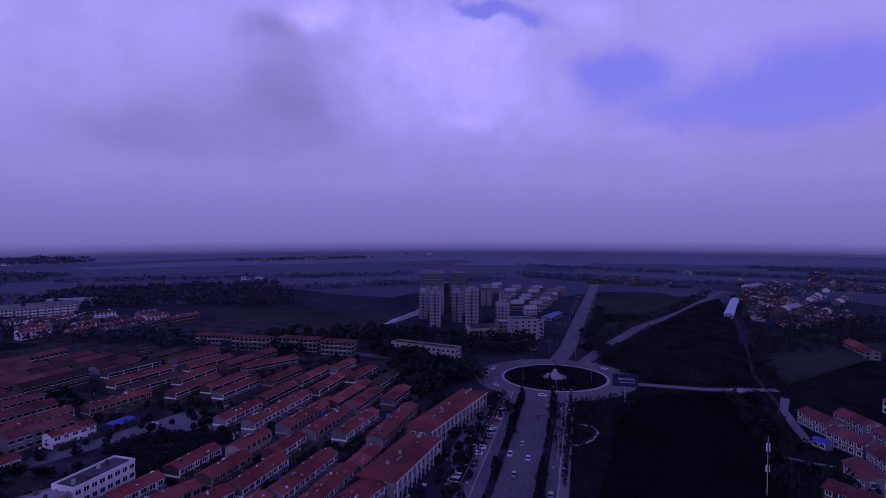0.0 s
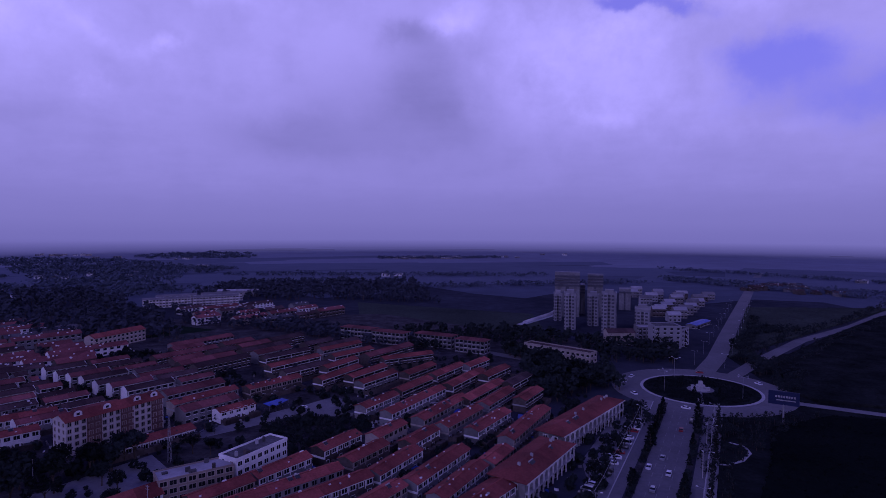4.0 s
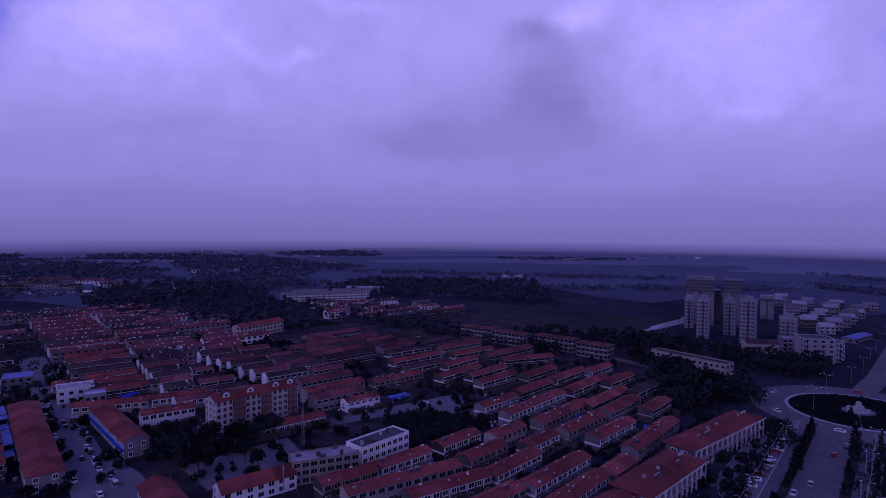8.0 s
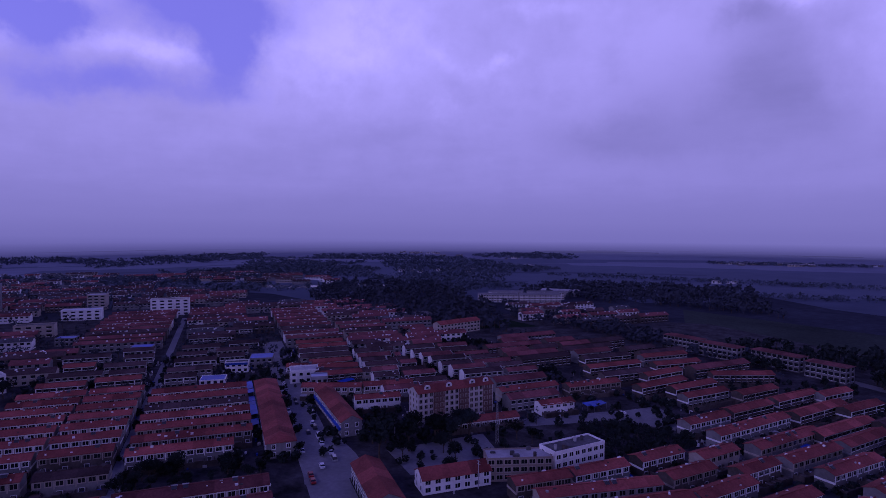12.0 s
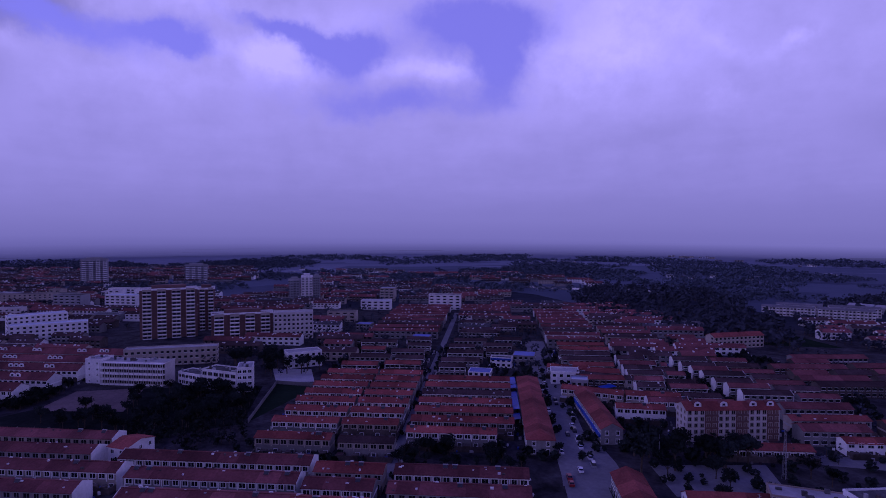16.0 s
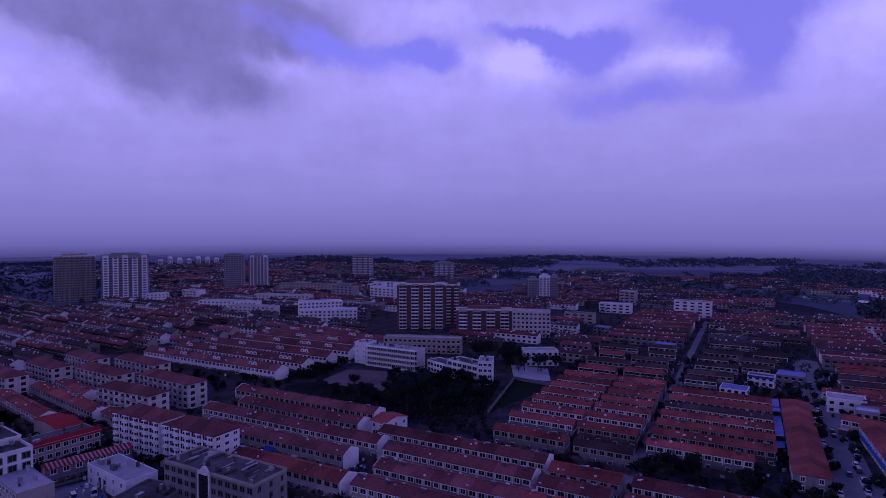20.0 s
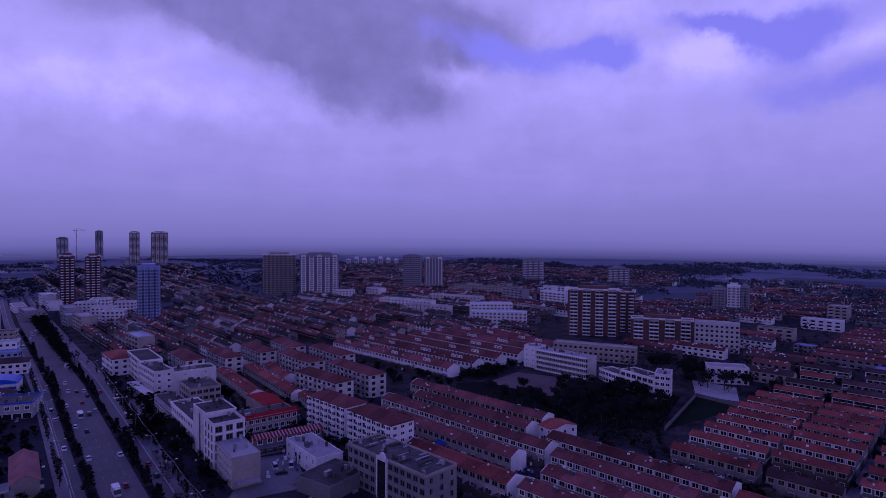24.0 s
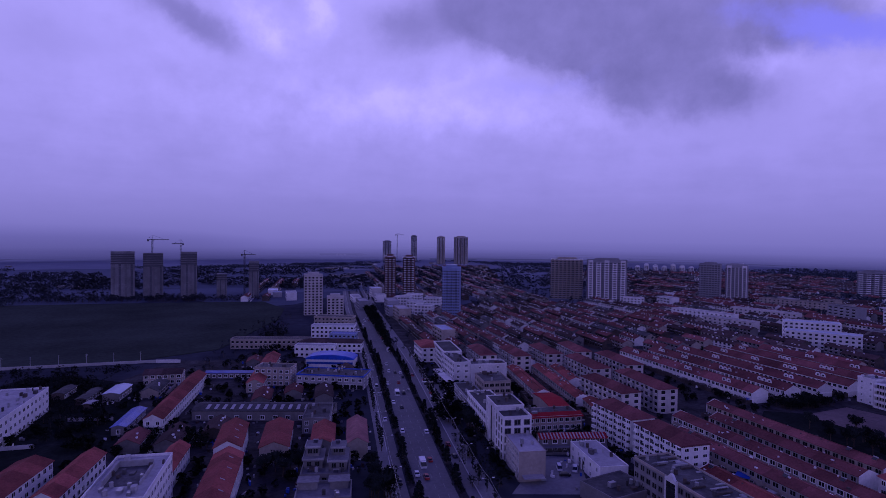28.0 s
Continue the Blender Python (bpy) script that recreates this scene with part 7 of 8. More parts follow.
woods("woodland", [(-111, -905), (-299, -745), (-330, -790), (-150, -1000), (60, -900), (40, -800)], 500, 6, "dark tree belt beyond the crop field", 44, 1.3, 12, LEAF_HAZED)
woods("woodland", [(-20, -330), (-60, -350), (-125, -410), (-60, -455), (60, -440), (100, -360)], 520, 3.4, "dark trees and gardens behind the workshops", 45, 1.1, 22, squash=1.7)
woods("town_trees", [(-130, -360), (-190, -340), (-320, -560), (-250, -520)], 110, 5, "scattered trees between the houses", 46, 1.0, 14)
woods("town_trees", [(-860, -470), (-1000, -250), (-1000, 100), (-1350, 100), (-1500, -500), (-1150, -800)], 500, 8, "scattered town trees between far houses", 47, 1.3, 9, squash=1.6)
woods("town_trees", [(-640, -420), (-420, -580), (-640, -900), (-900, -760)], 300, 7, "scattered town trees between far houses", 48, 1.2, 10)
r = random.Random(50)
for i in range(26):
    a, d = radians(r.uniform(-45, 190)), r.uniform(850, 1800)
    c = Vector((-math.sin(a) * d, math.cos(a) * d))
    t = Vector((math.cos(a + r.uniform(-0.5, 0.5)), math.sin(a + r.uniform(-0.5, 0.5))))
    n = Vector((-t.y, t.x)) * r.uniform(8, 40)
    ln = r.uniform(120, 380)
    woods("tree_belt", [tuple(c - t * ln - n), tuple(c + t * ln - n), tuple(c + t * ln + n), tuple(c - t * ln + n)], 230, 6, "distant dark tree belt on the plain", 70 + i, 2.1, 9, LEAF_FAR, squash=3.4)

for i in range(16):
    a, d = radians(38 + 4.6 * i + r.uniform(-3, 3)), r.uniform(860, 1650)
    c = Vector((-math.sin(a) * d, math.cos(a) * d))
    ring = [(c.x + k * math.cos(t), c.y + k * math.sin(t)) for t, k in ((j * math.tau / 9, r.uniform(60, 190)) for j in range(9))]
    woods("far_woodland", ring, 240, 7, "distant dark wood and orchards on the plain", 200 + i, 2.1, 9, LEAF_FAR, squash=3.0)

for i in range(15):
    a, d = radians(118 + 4.6 * i + r.uniform(-2, 2)), r.uniform(930, 1500)
    c = Vector((-math.sin(a) * d, math.cos(a) * d))
    ring = [(c.x + k * math.cos(t), c.y + k * math.sin(t)) for t, k in ((j * math.tau / 9, r.uniform(70, 190)) for j in range(9))]
    woods("far_woodland", ring, 220, 7, "distant dark wood and orchards on the plain", 230 + i, 2.1, 9, LEAF_HAZED, squash=3.0)

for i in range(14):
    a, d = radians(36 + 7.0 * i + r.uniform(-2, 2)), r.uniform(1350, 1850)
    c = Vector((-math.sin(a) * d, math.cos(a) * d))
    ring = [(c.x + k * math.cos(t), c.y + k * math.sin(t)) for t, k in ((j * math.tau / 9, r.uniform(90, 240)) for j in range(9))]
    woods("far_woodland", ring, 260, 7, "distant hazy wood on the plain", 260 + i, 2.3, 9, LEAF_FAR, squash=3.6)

# dark growth in every lane and yard between the houses
def yard_growth(poly, count, seed, h=3.2, margin=1.2):
    r = random.Random(seed)
    s = Solid()
    for x, y in sprinkle(poly, count, r):
        if not free(x, y, margin) or not road_clear(x, y, ROADS, -7.0) or inside(x, y, LOT):
            continue
        k = h * r.uniform(0.5, 1.5)
        s.bar((x, y, 0), (x, y, k * 0.55), 0.09, 0.05, 4, 1)
        leaf_cloud(s, (x, y, k * 0.5), (k * 0.42, k * 0.42, k * 0.42), 46, k * 0.2, r)
    tagged(new("yard_bushes", s.mesh("yard_bushes", LEAF, BARK)), "dark bushes and small trees between the houses", "bushes", kind="stuff")


yard_growth([uw(60, 180), uw(200, 190), uw(200, 330), uw(44, 330)], 300, 61)
yard_growth([(-100, 160), (0, 160), (30, 300), (-20, 330), (-60, 400), (-130, 350), (-140, 250)], 560, 62)
yard_growth([uw(-240, 130), uw(14, 130), uw(14, 232), uw(-150, 235), uw(-240, 240)], 420, 63)
yard_growth([uw(-100, 225), uw(80, 225), uw(80, 430), uw(-100, 430)], 620, 64, 3.4)
yard_growth([uw(-370, 225), uw(-230, 225), uw(-230, 390), uw(-370, 390)], 380, 65)
yard_growth([(-160, -120), (-260, -110), (-330, -250), (-290, -330), (-200, -210)], 480, 66, 3.4)
yard_growth([(-60, -160), (-140, -180), (-240, -330), (-230, -420), (-120, -370), (-40, -300)], 420, 67, 3.6)
yard_growth([uw(80, 300), uw(190, 300), uw(190, 440), uw(80, 440)], 420, 68, 3.4)
woods("garden_trees", [(-185, -184), (-152, -141), (-155, -129), (-176, -150), (-190, -170)], 60, 3.6, "dark garden shrubs beside the main road", 81, 0.9, 30)
woods("garden_trees", [(-192, -205), (-194, -188), (-212, -203), (-208, -214)], 22, 6.5, "large dark trees on the roadside forecourt", 82, 0.9, 40)
woods("roadside_trees", [(-288, -351), (-420, -546), (-412, -556), (-296, -372), (-270, -330)], 240, 6.5, "dense dark trees along the main road", 83, 0.9, 26)
woods("roadside_trees", [(26, 268), (38, 287), (30, 300), (16, 300), (22, 288)], 34, 4.5, "dark trees between arcade and roundabout", 84, 0.9, 30)
woods("roadside_trees", [(2, 200), (8, 212), (22, 262), (15, 262), (4, 216)], 26, 3.4, "dark trees on the parking strip", 85, 0.9, 30)
woods("thicket", [(56, 232), (112, 308), (76, 300), (60, 280), (50, 244)], 160, 3.2, "dark shrubs of the roadside garden", 86, 0.9, 20)
woods("thicket", [(104, 334), (118, 420), (128, 428), (140, 400), (112, 340)], 120, 4.0, "dark shrubs beside the forking road", 87, 0.9, 20)
woods("thicket", [(-340, -90), (-372, -76), (-376, -84), (-346, -102)], 110, 5.0, "dark trees round the ball court", 88, 0.9, 24)
ribbon("garden_path", [(50, 236), (56, 237), (62, 242), (67, 251), (67, 258), (62, 262)], -0.7, 0.7, 0.08, KERB, "pale curved path in the roadside garden", "path")
sheet("site_yard", [(-55, 533), (-48, 530), (-18, 604), (-27, 608)], 0.06, KERB, "pale concrete site road of the new estate", category="yard")
woods("town_trees", [uw(-32, 430), uw(30, 425), uw(34, 555), uw(-32, 560)], 150, 5.5, "dark trees among old roofs", 89, 0.9, 24)
woods("town_trees", [uw(-98, 346), uw(12, 346), uw(12, 428), uw(-98, 440)], 130, 4.2, "dark trees among old roofs", 90, 0.9, 24)
woods("town_trees", [uw(-200, 340), uw(-100, 345), uw(-104, 560), uw(-170, 540)], 200, 5.0, "dark trees among old roofs", 91, 0.9, 20)
woods("roadside_trees", [(112, 424), (168, 516), (236, 598), (350, 764), (342, 772), (226, 604), (160, 524), (104, 432)], 170, 5.0, "dark trees along the forking road", 92, 0.9, 18)
woods("roadside_trees", [(128, 420), (180, 506), (248, 590), (300, 660), (306, 652), (256, 582), (190, 498), (138, 412)], 130, 4.5, "dark trees along the forking road", 93, 0.9, 18)
woods("roadside_trees", [(104, 426), (128, 506), (165, 630), (173, 628), (136, 504), (112, 424)], 120, 4.5, "dark trees along the north road", 94, 0.9, 18)
woods("roadside_trees", [(182, 318), (192, 350), (223, 415), (266, 512), (352, 720), (360, 716), (274, 508), (230, 412), (200, 346), (190, 316)], 170, 4.5, "dark trees along the village track", 95, 0.9, 18)
woods("orchard", [(-59, -422), (-85, -420), (-98, -358), (-84, -313), (-62, -284), (-40, -300)], 300, 3.2, "dark orchard and gardens behind the workshops", 96, 0.9, 36, squash=1.7)
woods("garden_trees", [(-77, -280), (-90, -276), (-104, -246), (-99, -238), (-78, -256)], 80, 4.0, "dark trees before the long building", 97, 0.9, 36, squash=1.4)
woods("roadside_trees", [(-222, -450), (-300, -548), (-280, -520), (-262, -462), (-226, -432)], 70, 4.5, "dark trees at the edge of the crop field", 98, 0.9, 24)
woods("tree_belt", [(-110, -870), (-370, -705), (-380, -735), (-115, -905)], 260, 6.5, "dark tree belt behind the crop field", 99, 1.1, 14, squash=1.4)

# ---- roundabout: beds, paths, monument, lamps, sign ----
s = Solid()
for a in (262,):
    d, e = Vector((math.cos(radians(a)), math.sin(radians(a)))), Vector((-math.sin(radians(a)), math.cos(radians(a))))
    c = Vector(RC)
    s.face([(*(c + d * i + e * j), 0.285) for i, j in ((6, -0.5), (29, -0.5), (29, 0.5), (6, 0.5))])
tagged(new("island_path", s.mesh("island_path", PAVE)), "pale path into the roundabout island", "path", kind="structure")
disc("island_plaza", RC, 7.0, 0.3, PAVE, "paved centre of the island", "plaza", 0, 0.05, 40)
e = thing("monument", (RC[0], RC[1], 0.3), 0.3, "pale stone monument on a stepped base in the roundabout", "monument")
s = Solid()
for k, (r_, z0, z1) in enumerate(((5.2, 0, 0.5), (3.9, 0.5, 1.0), (2.6, 1.0, 2.2))):
    s.drum(0, 0, z0, z1, r_, r_ - 0.1, 8)
part("stepped_base", s.mesh("stepped_base", KERB), e)
s = Solid()
s.hull([(-1.1, -1.1, 2.2), (1.1, -1.1, 2.2), (1.1, 1.1, 2.2), (-1.1, 1.1, 2.2)], [(-0.8, -0.7, 4.6), (0.8, -0.7, 4.6), (0.8, 0.7, 4.6), (-0.8, 0.7, 4.6)])
part("pillar", s.mesh("pillar", KERB), e)
for k in range(4):
    s = Solid()
    a = radians(45 + 90 * k)
    s.box(4.0 * math.cos(a) - 0.8, 4.0 * math.cos(a) + 0.8, 4.0 * math.sin(a) - 0.8, 4.0 * math.sin(a) + 0.8, 0.5, 1.7)
    part("pedestal", s.mesh("pedestal", KERB), e)
s = Solid()
r = random.Random(5)
for k in range(900):
    a, q = r.uniform(0, math.tau), math.sqrt(r.uniform(0.1, 0.88)) * 29
    if min(abs((math.degrees(a) - b + 180) % 360 - 180) for b in (8, 98, 188, 278)) * q < 75:
        continue
    leaf_cloud(s, (RC[0] + q * math.cos(a), RC[1] + q * math.sin(a), 0.75), (0.7, 0.7, 0.5), 7, 0.34, r)
tagged(new("island_hedges", s.mesh("island_hedges", LEAF_DARK)), "low clipped dark hedges on the roundabout island", "hedge", kind="stuff")
for a in (60, 75, 130, 245, 310):
    tree(RC[0] + 12 * math.cos(radians(a)), RC[1] + 12 * math.sin(radians(a)), "conifer", 0.95, "small evergreen on the roundabout island", "island evergreens", 0.26)


def lamp(x, y, h=9.0, arms=2, turn=0.0, z=0.2, label="tall grey street lamp with two arms", reach=1.8, group="street lamps"):
    e = thing("street_lamp", (x, y, z), turn, label, "street lamp", group)
    s = Solid()
    s.bar((0, 0, 0), (0, 0, h), 0.11, 0.06, 6)
    part("pole", s.mesh("pole", STEEL), e)
    for k in range(arms):
        a = math.pi * 2 * k / arms
        s = Solid()
        s.bar((0, 0, h - 0.25), (reach * math.cos(a), reach * math.sin(a), h + 0.25), 0.05, 0.04, 5)
        b = part("arm", s.mesh("arm", STEEL), e)
        s = Solid()
        s.box(reach * math.cos(a) - 0.35, reach * math.cos(a) + 0.35, reach * math.sin(a) - 0.16, reach * math.sin(a) + 0.16, h + 0.18, h + 0.34)
        part("lamp_head", s.mesh("lamp_head", TRIM), b)


lamp(46, 335, 11.5, 4, 0.2, 0.26, "tall island lamp with cross arms", 3.2)
lamp(84, 330, 11.5, 4, 0.5, 0.26, "tall island lamp with cross arms", 3.2)
lamp(56, 368, 11.5, 4, 0.3, 0.26, "tall island lamp with cross arms", 3.2)
for off in (14.6, -14.6):
    for x, y, a in along(MAIN, 32, 10 if off > 0 else 24):
        e = Vector((math.sin(a), -math.cos(a))) * off
        if 170 < math.hypot(x, y) < 430 and math.hypot(x + e.x - RC[0], y + e.y - RC[1]) > RO + 3:
            lamp(x + e.x, y + e.y, 9, 2, a + math.pi / 2)
for x, y, a in along(NORTH_ROAD, 38, 30)[:9]:
    for off in (9, -9):
        e = Vector((math.sin(a), -math.cos(a))) * off
        lamp(x + e.x, y + e.y, 9, 2, a + math.pi / 2, 0.0)

# billboard on one post
e = thing("billboard", (92, 294, 0), math.atan2(295, 90) - math.pi / 2, "dark blue billboard with white lines on a steel post", "billboard")
s = Solid()
s.bar((0, 0.3, 0), (0, 0.3, 8.6), 0.42, 0.36, 10)
part("post", s.mesh("post", STEEL), e)
s = Solid()
s.box(-6.2, 6.2, 0, 0.6, 8.4, 14.6)
board = part("board", s.mesh("board", SIGN), e, label="dark blue board")
for k in range(8):
    s = Solid()
    s.box(-3.4 + k * 1.05, -2.65 + k * 1.05, -0.05, -0.005, 11.7, 12.6)
    part("sign_bar", s.mesh("sign_bar", PALE), board, label="white bar of unreadable lettering")
s = Solid()
s.box(-3.0, 4.8, -0.05, -0.005, 10.3, 10.75)
part("sign_bar", s.mesh("sign_bar", PALE), board, label="white bar of unreadable lettering")


def mast(x, y, h, label, lattice=False):
    e = thing("mast" if lattice else "utility_pole", (x, y, 0), rng.uniform(0, 3), label, "mast" if lattice else "pole")
    s = Solid()
    if lattice:
        w = 0.6
        for sx, sy in ((-w, -w), (w, -w), (w, w), (-w, w)):
            s = Solid()
            s.bar((sx, sy, 0), (sx * 0.3, sy * 0.3, h), 0.06, 0.04, 4)
            part("leg", s.mesh("leg", STEEL), e)
        n = int(h / 2)
        for k in range(n):
            z0, z1 = h * k / n, h * (k + 1) / n
            a, b = w * (1 - 0.7 * z0 / h), w * (1 - 0.7 * z1 / h)
            s = Solid()
            for p, q in (((-a, -a, z0), (b, -b, z1)), ((a, -a, z0), (b, b, z1)), ((a, a, z0), (-b, b, z1)), ((-a, a, z0), (-b, -b, z1))):
                s.bar(p, q, 0.035, 0.035, 4)
            part("brace", s.mesh("brace", STEEL), e)
    else:
        s.bar((0, 0, 0), (0, 0, h), 0.17, 0.1, 7)
        part("pole", s.mesh("pole", KERB), e)
        for k, z in enumerate((h - 0.5, h - 1.4)):
            s = Solid()
            s.box(-0.9, 0.9, -0.06, 0.06, z, z + 0.12)
            part("crossarm", s.mesh("crossarm", STEEL), e)
    return e


e = mast(106, 189, 21, "tall pale mast with antennas beside the maize")
for k, z in enumerate((17.5, 16.2, 10.2, 9.4)):
    s = Solid()
    for a in range(3):
        s.box(0.55 * math.cos(a * 2.1) - 0.14, 0.55 * math.cos(a * 2.1) + 0.14, 0.55 * math.sin(a * 2.1) - 0.14, 0.55 * math.sin(a * 2.1) + 0.14, z, z + 1.3)
    part("antenna", s.mesh("antenna", TRIM), e)
mast(-150, 190, 19, "slim lattice mast behind the offices", True)
for x, y in ((-180, 160), (-128, 152), (44, 222), (52, 256), (55, 290)):
    mast(x, y, 10, "concrete utility pole beside the lane")
for x, y, a in along([(-58, -462), (-134, -424)], 16):
    mast(x, y, 8, "utility pole along the field wall")
ribbon("field_wall", [(-40, -470), (-58, -462), (-134, -424), (-150, -414)], -0.2, 0.2, 1.9, KERB, "pale wall along the crop field", "wall", thick=1.9)
for line in ([(-205, -430), (-240, -395)], [(-138, -421), (-150, -410)]):
    ribbon("yard_fence", line, -0.15, 0.15, 2.2, WHITE, "white yard wall", "wall", thick=2.2)
ribbon("school_wall", [(-282, 13), (-348, 32), (-334, 52)], -0.15, 0.15, 2.0, GREYW, "grey school wall", "wall", thick=2.0)
ribbon("estate_wall", [(-49, 537), (-28, 596), (-20, 640)], -0.3, 0.3, 2.6, WHITE, "white site wall of the new estate", "wall", thick=2.6)


def crane(x, y, h, jib, turn):
    e = thing("tower_crane", (x, y, 0), turn, "tall construction tower crane above the unfinished towers", "crane")
    s = Solid()
    w = 0.8
    for sx, sy in ((-w, -w), (w, -w), (w, w), (-w, w)):
        s.bar((sx, sy, 0), (sx, sy, h), 0.16, 0.16, 4)
    n = int(h / 4)
    for k in range(n):
        z0, z1 = h * k / n, h * (k + 1) / n
        s.bar((-w, -w, z0), (w, -w, z1), 0.1, 0.1, 4), s.bar((-w, w, z0), (w, w, z1), 0.1, 0.1, 4)
    part("mast", s.mesh("mast", DARKMETAL), e)
    s = Solid()
    s.box(-jib * 0.3, jib, -0.5, 0.5, h + 0.5, h + 1.3)
    part("jib", s.mesh("jib", DARKMETAL), e)
    s = Solid()
    s.bar((0, 0, h + 1.3), (0, 0, h + 7), 0.4, 0.15, 4), s.bar((0, 0, h + 7), (jib * 0.8, 0, h + 1.3), 0.1, 0.1, 4), s.bar((0, 0, h + 7), (-jib * 0.28, 0, h + 1.3), 0.1, 0.1, 4)
    part("apex", s.mesh("apex", DARKMETAL), e)
    s = Solid()
    s.box(-jib * 0.3, -jib * 0.2, -0.8, 0.8, h - 1.4, h + 0.5)
    part("counterweight", s.mesh("counterweight", CONC), e)
    s = Solid()
    s.box(-0.2, 1.6, 0.8, 2.2, h - 1.6, h + 0.4)
    part("cab", s.mesh("cab", TRIM), e)


crane(-270, -838, 77, 22, 2.4), crane(-298, -812, 72, 18, 0.6), crane(-362, -758, 58, 16, 2.2), crane(-1205, -1450, 84, 24, 2.0)

# ---- vehicles ----
taken = []
for x, y, a in along(MAIN, 17, 4):
    rr = math.hypot(x, y)
    if not 175 < rr < 620 or (x > 0 and y > 292):
        continue
    for off in (-5.1, -1.7, 1.7, 5.1, 12.0, -12.0):
        if rng.random() < (0.3 if y < 0 else 0.12):
            e = Vector((math.sin(a), -math.cos(a))) * (off + rng.uniform(-0.3, 0.3))
            f = Vector((math.cos(a), math.sin(a))) * rng.uniform(-6, 6)
            car(x + e.x + f.x, y + e.y + f.y, a if off > 0 else a + math.pi, "van" if rng.random() < 0.15 else "truck" if rng.random() < 0.06 else "car", z=0.1)
for a in (150, 168, 205, 250, 30, 80):
    car(RC[0] + 40 * math.cos(radians(a)), RC[1] + 40 * math.sin(radians(a)), radians(a + 90), z=0.12)
# parked rows
for p, q, n in (((9, 212), (28, 280), 11), ((-214, -222), (-244, -266), 9), ((-226, -222), (-252, -262), 7), ((-193, -122), (-186, -132), 2), ((2, 196), (9, 216), 5)):
    for k in range(n):
        t = (k + rng.uniform(0.2, 0.8)) / n
        car(p[0] + (q[0] - p[0]) * t, p[1] + (q[1] - p[1]) * t, math.atan2(q[1] - p[1], q[0] - p[0]) + math.pi / 2 + rng.uniform(-0.2, 0.2), "van" if rng.random() < 0.2 else "car", z=0.23)
for k in range(26):
    w = 205 + k * 6.5 + rng.uniform(-2, 2)
    x, y = uw(rng.choice((28, 30.5, 33, 36.5, 38.5)), w)
    car(x, y, math.atan2(0.438, -0.899) + (math.pi if rng.random() < 0.5 else 0), "van" if rng.random() < 0.15 else "car", z=0.08)
car(-131, 262, 1.0, "car", CAR_WHITE, 0.08)
for u, w in ((-30, 214), (-12, 213), (-2, 215), (6, 214), (-70, 213), (-84, 214)):
    x, y = uw(u, w)
    car(x, y, rng.uniform(0, 3), z=0.05)

car(-184.8, -123.4, 2.3, "car", CAR_DARK, 0.1)
car(-176, -127, 0.8, "car", CAR_SILVER, 0.1)
# ---- far villages: pale specks of walls and roofs ----
s = Solid()
r = random.Random(91)
spots = [(-470 + 20 * i, 1490 + 9 * i) for i in range(8)] + [(-1450 + 30 * i, 1330 + 8 * i) for i in range(4)] + [(-818 + 16 * i, 856 + 4 * i) for i in range(3)]
spots += [(-math.sin(a) * d, math.cos(a) * d) for a, d in ((radians(r.uniform(-42, 185)), r.uniform(1000, 1850)) for _ in range(26))]
for cx, cy in spots:
    a = math.atan2(-cx, cy)
    for k in range(r.randrange(2, 6)):
        p = Vector((cx, cy)) + Vector((r.uniform(-40, 40), r.uniform(-25, 25)))
        t = a + r.uniform(-0.4, 0.4)
        q = p + Vector((math.cos(t), math.sin(t))) * r.uniform(6, 15)
        if free(p.x, p.y, 6):
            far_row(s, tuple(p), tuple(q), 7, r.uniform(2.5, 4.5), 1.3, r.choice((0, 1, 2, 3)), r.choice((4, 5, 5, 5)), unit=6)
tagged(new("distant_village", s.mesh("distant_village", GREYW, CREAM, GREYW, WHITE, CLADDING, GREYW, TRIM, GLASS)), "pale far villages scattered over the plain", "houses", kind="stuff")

# blue market stalls beside the hall
for k, w in enumerate((266, 276, 284, 294, 303, 313, 323, 333)):
    at = uw(9.9, w)
    e = thing("market_stall", at, math.atan2(0.899, 0.438), "market stall under a bright blue sheet roof", "stall", "market stalls")
    d, z = (6.5 if k % 2 else 8.2), 3.4 + (k * 7 % 4) * 0.5
    s = Solid()
    s.hull([(0, 0, z - 0.4), (3.3, 0, z), (3.3, d, z), (0, d, z - 0.4)], [(0, 0, z - 0.3), (3.3, 0, z + 0.1), (3.3, d, z + 0.1), (0, d, z - 0.3)])
    part("roof", s.mesh("roof", BLUE), e)
    for x, y in ((0.15, 0.2), (3.15, 0.2), (3.15, d - 0.2), (0.15, d - 0.2)):
        s = Solid()
        s.bar((x, y, 0), (x, y, z - 0.35 + 0.12 * x), 0.06, 0.06, 5)
        part("post", s.mesh("post", STEEL), e)
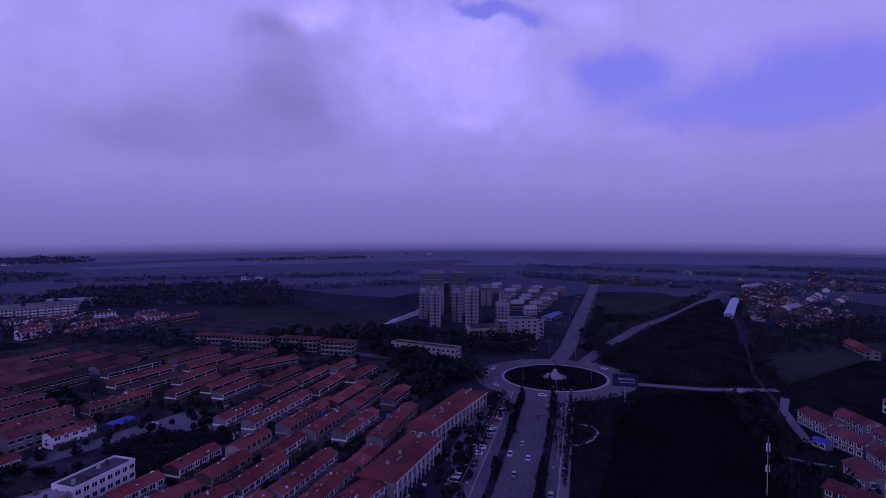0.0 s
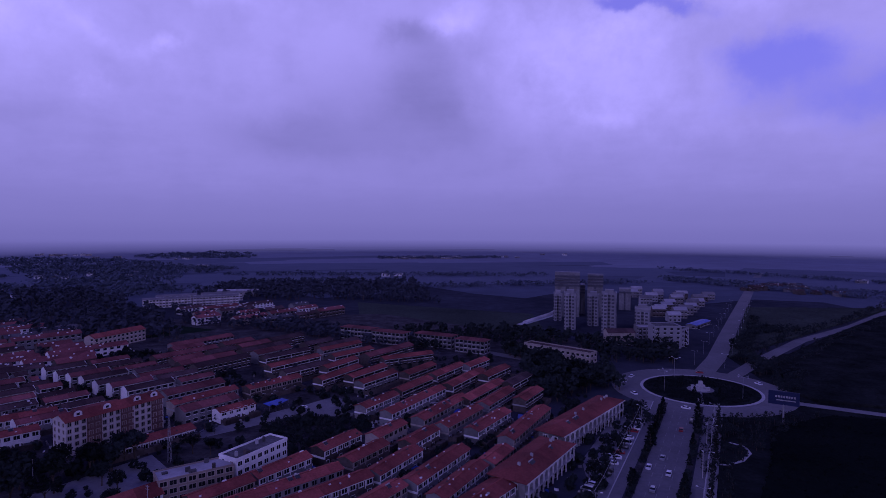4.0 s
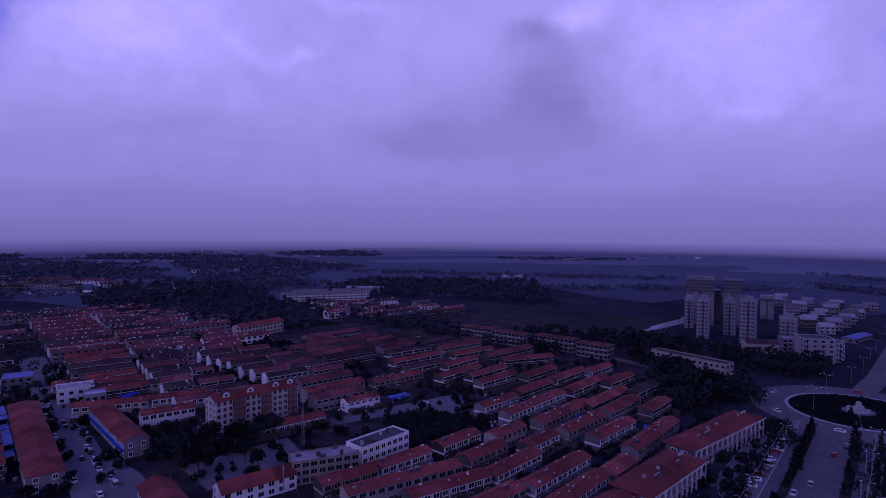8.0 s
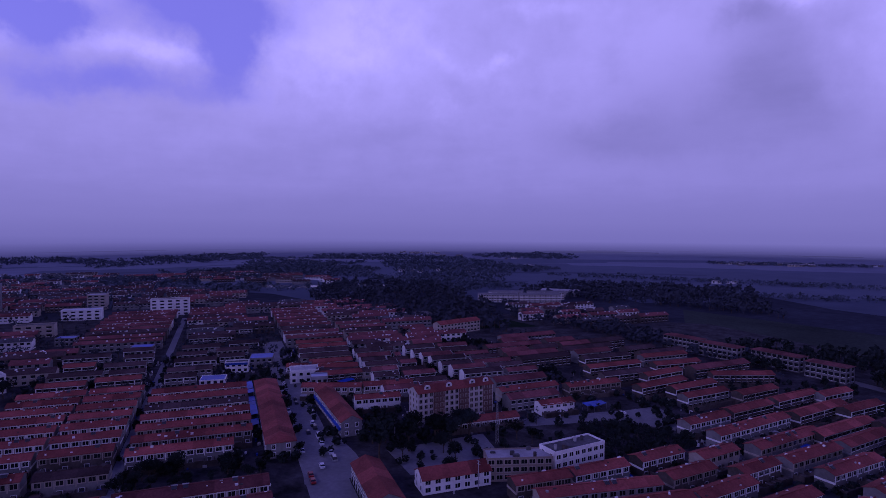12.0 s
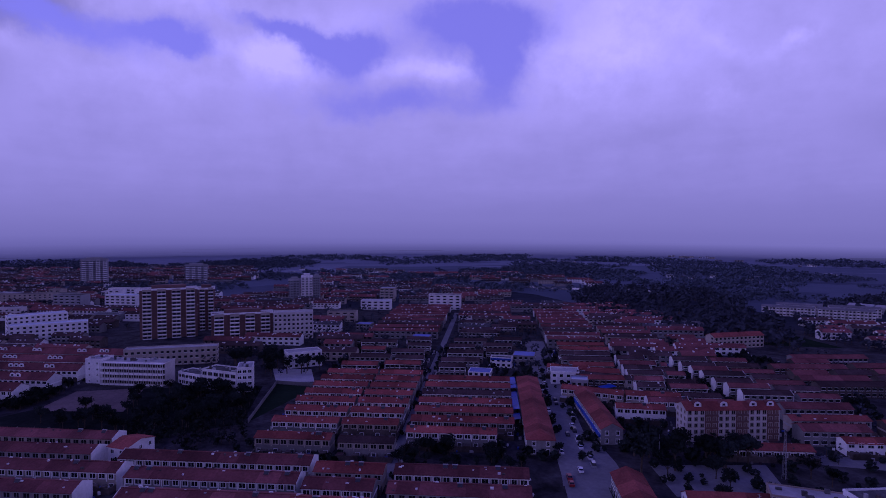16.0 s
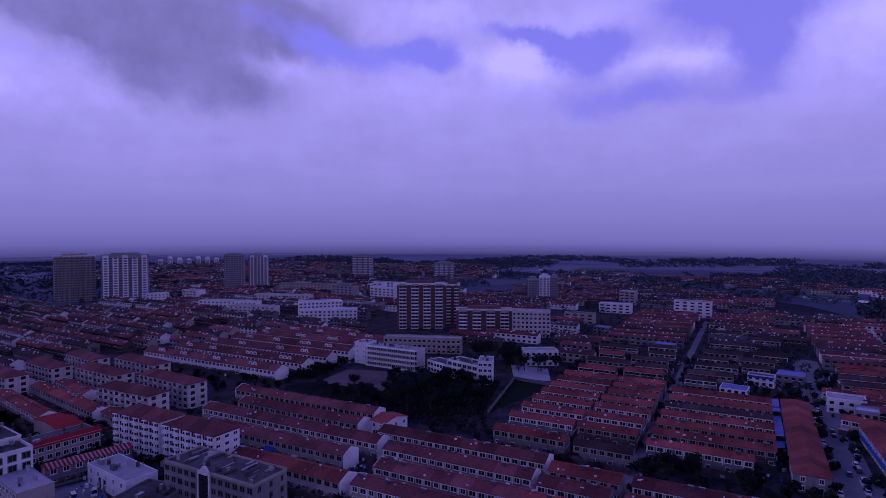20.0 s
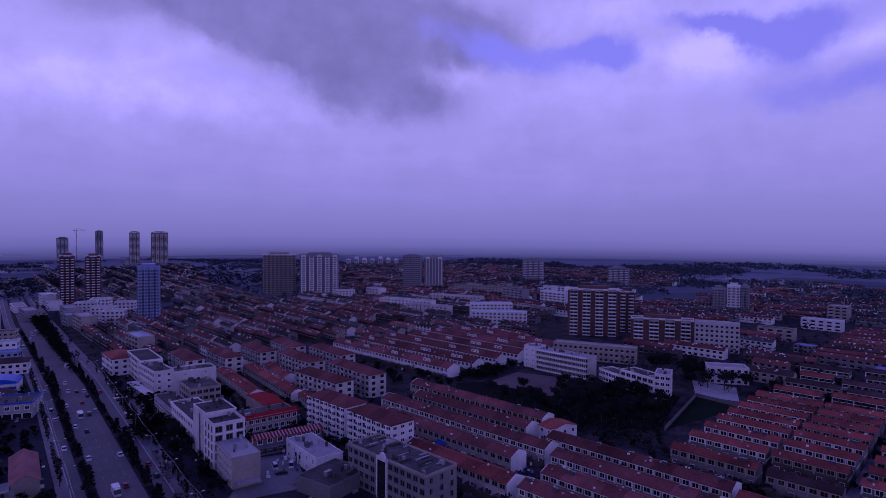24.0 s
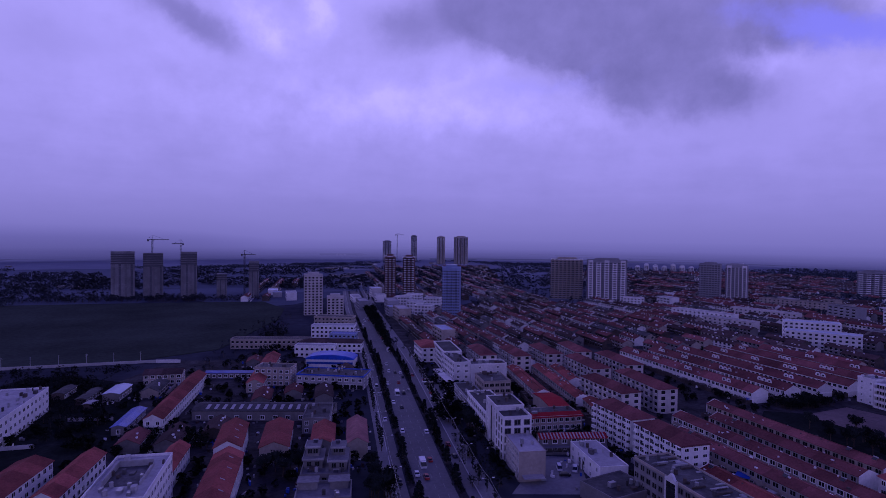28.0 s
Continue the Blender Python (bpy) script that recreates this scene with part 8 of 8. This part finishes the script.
for (x, y), wd in ((uw(-18, 176.5), 5), (uw(-150, 181), 6), (uw(-168, 168), 5), (uw(-105, 160), 5), ((-141, 254), 10), (uw(60, 322), 10), (uw(146, 252), 8), (uw(164, 240), 9), ((-52, 262), 6), ((-38, 285), 7), ((-30, 214), 5), ((-76, 214), 5), ((-22, 262), 6)):
    e = thing("awning", (x, y), rng.uniform(0, 0.6) + 1.1, "bright blue sheet awning over a yard", "awning", "blue awnings")
    s = Solid()
    s.hull([(0, 0, 2.9), (wd, 0, 2.9), (wd, 4, 3.4), (0, 4, 3.4)], [(0, 0, 3.0), (wd, 0, 3.0), (wd, 4, 3.5), (0, 4, 3.5)])
    part("sheet", s.mesh("sheet", BLUE), e)
    for px in (0.2, wd - 0.2):
        for py in (0.2, 3.8):
            s = Solid()
            s.bar((px, py, 0), (px, py, 2.9 + py * 0.12), 0.06, 0.06, 5)
            part("post", s.mesh("post", STEEL), e)

# cables strung along both sides of the main road
for off in (15.2, -15.2):
    pts = [(x + math.sin(a) * off, y - math.cos(a) * off) for x, y, a in along(MAIN, 32, 10 if off > 0 else 24) if 150 < math.hypot(x, y) < 430 and math.hypot(x - RC[0], y - RC[1]) > RO + 20]
    s = Solid()
    for p, q in zip(pts, pts[1:]):
        if math.dist(p, q) > 50:
            continue
        line = [(p[0] + (q[0] - p[0]) * k / 6, p[1] + (q[1] - p[1]) * k / 6, 9.1 - 3.2 * (k / 6) * (1 - k / 6)) for k in range(7)]
        for a, b in zip(line, line[1:]):
            s.bar(a, b, 0.06, 0.06, 4)
    tagged(new("overhead_cable", s.mesh("overhead_cable", STEEL)), "thin grey cables strung between the street lamps", "cable", kind="stuff")


def litter(poly, count, seed):
    """Sheds, tanks, stacks and odds and ends in the lanes and yards."""
    r = random.Random(seed)
    s = Solid()
    for x, y in sprinkle(poly, count, r):
        if not free(x, y, 0.5) or free(x, y, 5.0) or not road_clear(x, y, ROADS, -2.0):
            continue
        a, w, d, h = r.uniform(0, 3.2), r.uniform(0.2, 0.8), r.uniform(0.15, 0.5), r.uniform(0.3, 1.5)
        c, n = math.cos(a), math.sin(a)
        ring = [(x + i * w * c - j * d * n, y + i * w * n + j * d * c) for i, j in ((-1, -1), (1, -1), (1, 1), (-1, 1))]
        s.hull([(*p, 0.03) for p in ring], [(*p, h) for p in ring], r.choice((0, 0, 1, 1, 2, 3, 4, 4)))
    tagged(new("yard_litter", s.mesh("yard_litter", TRIM, PALE, BLUE, ROOF_OLD, GREYW)), "pale tanks, stacks and odds and ends between the houses", "clutter", kind="stuff")


litter([(-100, 160), (0, 160), (30, 300), (-20, 330), (-60, 370), (-130, 350), (-140, 250)], 1500, 1)
litter([uw(60, 180), uw(200, 190), uw(200, 440), uw(44, 440)], 1500, 2)
litter([uw(-240, 140), uw(14, 140), uw(14, 236), uw(-150, 240), uw(-240, 240)], 1300, 3)
litter([uw(-100, 236), uw(30, 236), uw(80, 430), uw(-100, 430)], 1500, 4)
litter([(-160, -90), (-250, -90), (-330, -250), (-290, -330), (-200, -210)], 1100, 5)
litter([(-60, -160), (-140, -180), (-240, -330), (-230, -420), (-120, -370), (-40, -300)], 1300, 6)
litter([uw(-370, 225), uw(-240, 225), uw(-230, 390), uw(-370, 390)], 700, 7)

# ---- the village past the track ----
gabled((350, 590), (372, 606), 9, 6.4, PALE, WHITE, 2, "white two-storey building with window bands in the village", near=False, side=False)
gabled((420, 800), (450, 822), 12, 6.0, CLADDING, WHITE, 2, "pale hall at the far end of the village", near=False, side=False)
gabled((322, 560), (340, 574), 9, 5.0, ROOF_OLD, DULL, 2, "low village house with a brown tiled roof", near=False, side=False)
gabled((152, 303), (160, 306), 5, 2.8, PALE, GREYW, 1, "small pale hut beside the track", "shed", 0.5, side=False)
sheet("house_yard", [(176, 303), (164, 283), (156, 262), (149, 239), (152, 237), (159.5, 259), (167, 281), (179, 300)], 0.085, PAVE, "pale trodden yard before the houses", category="yard")
ribbon("garden_path", [(132, 224), (140, 218), (150, 212)], -1.2, 1.2, 0.085, PAVE, "pale path between dark shrubs", "path")
s = Solid()
r = random.Random(131)
for poly, count, turn in (([(379, 744), (289, 543), (317, 543), (397, 648), (508, 873), (440, 880)], 95, 0.55), ([(306, 495), (391, 542), (400, 640), (360, 600), (318, 540)], 40, 0.6), ([(510, 743), (584, 771), (714, 1114), (589, 956)], 60, 0.5), ([(223, 876), (336, 838), (306, 980), (260, 1000)], 34, 0.3)):
    for x, y in sprinkle(poly, count, r):
        if not free(x, y, 3) or not road_clear(x, y, ((TRACK, 1.5), (NE_ROAD, 4.5)), 3.0):
            continue
        a = turn + r.uniform(-0.25, 0.25) + (math.pi / 2 if r.random() < 0.15 else 0)
        ln = r.uniform(8, 19)
        far_row(s, (x, y), (x + math.cos(a) * ln, y + math.sin(a) * ln), r.uniform(6, 8), r.uniform(2.8, 5.2), 1.4, r.choice((0, 0, 1, 2, 3)), r.choice((4, 4, 5)), unit=5, floors=1)
tagged(new("village_houses", s.mesh("village_houses", DULL, DULL, GREYW, CREAM, ROOF_OLD, ROOF_OLD, TRIM, GLASS)), "crowded low village houses with dull brown roofs", "houses", kind="stuff")
woods("town_trees", [(379, 744), (280, 530), (306, 480), (400, 540), (508, 873), (440, 890)], 260, 5.0, "dark trees between the village houses", 141, 0.9, 16, squash=1.3)
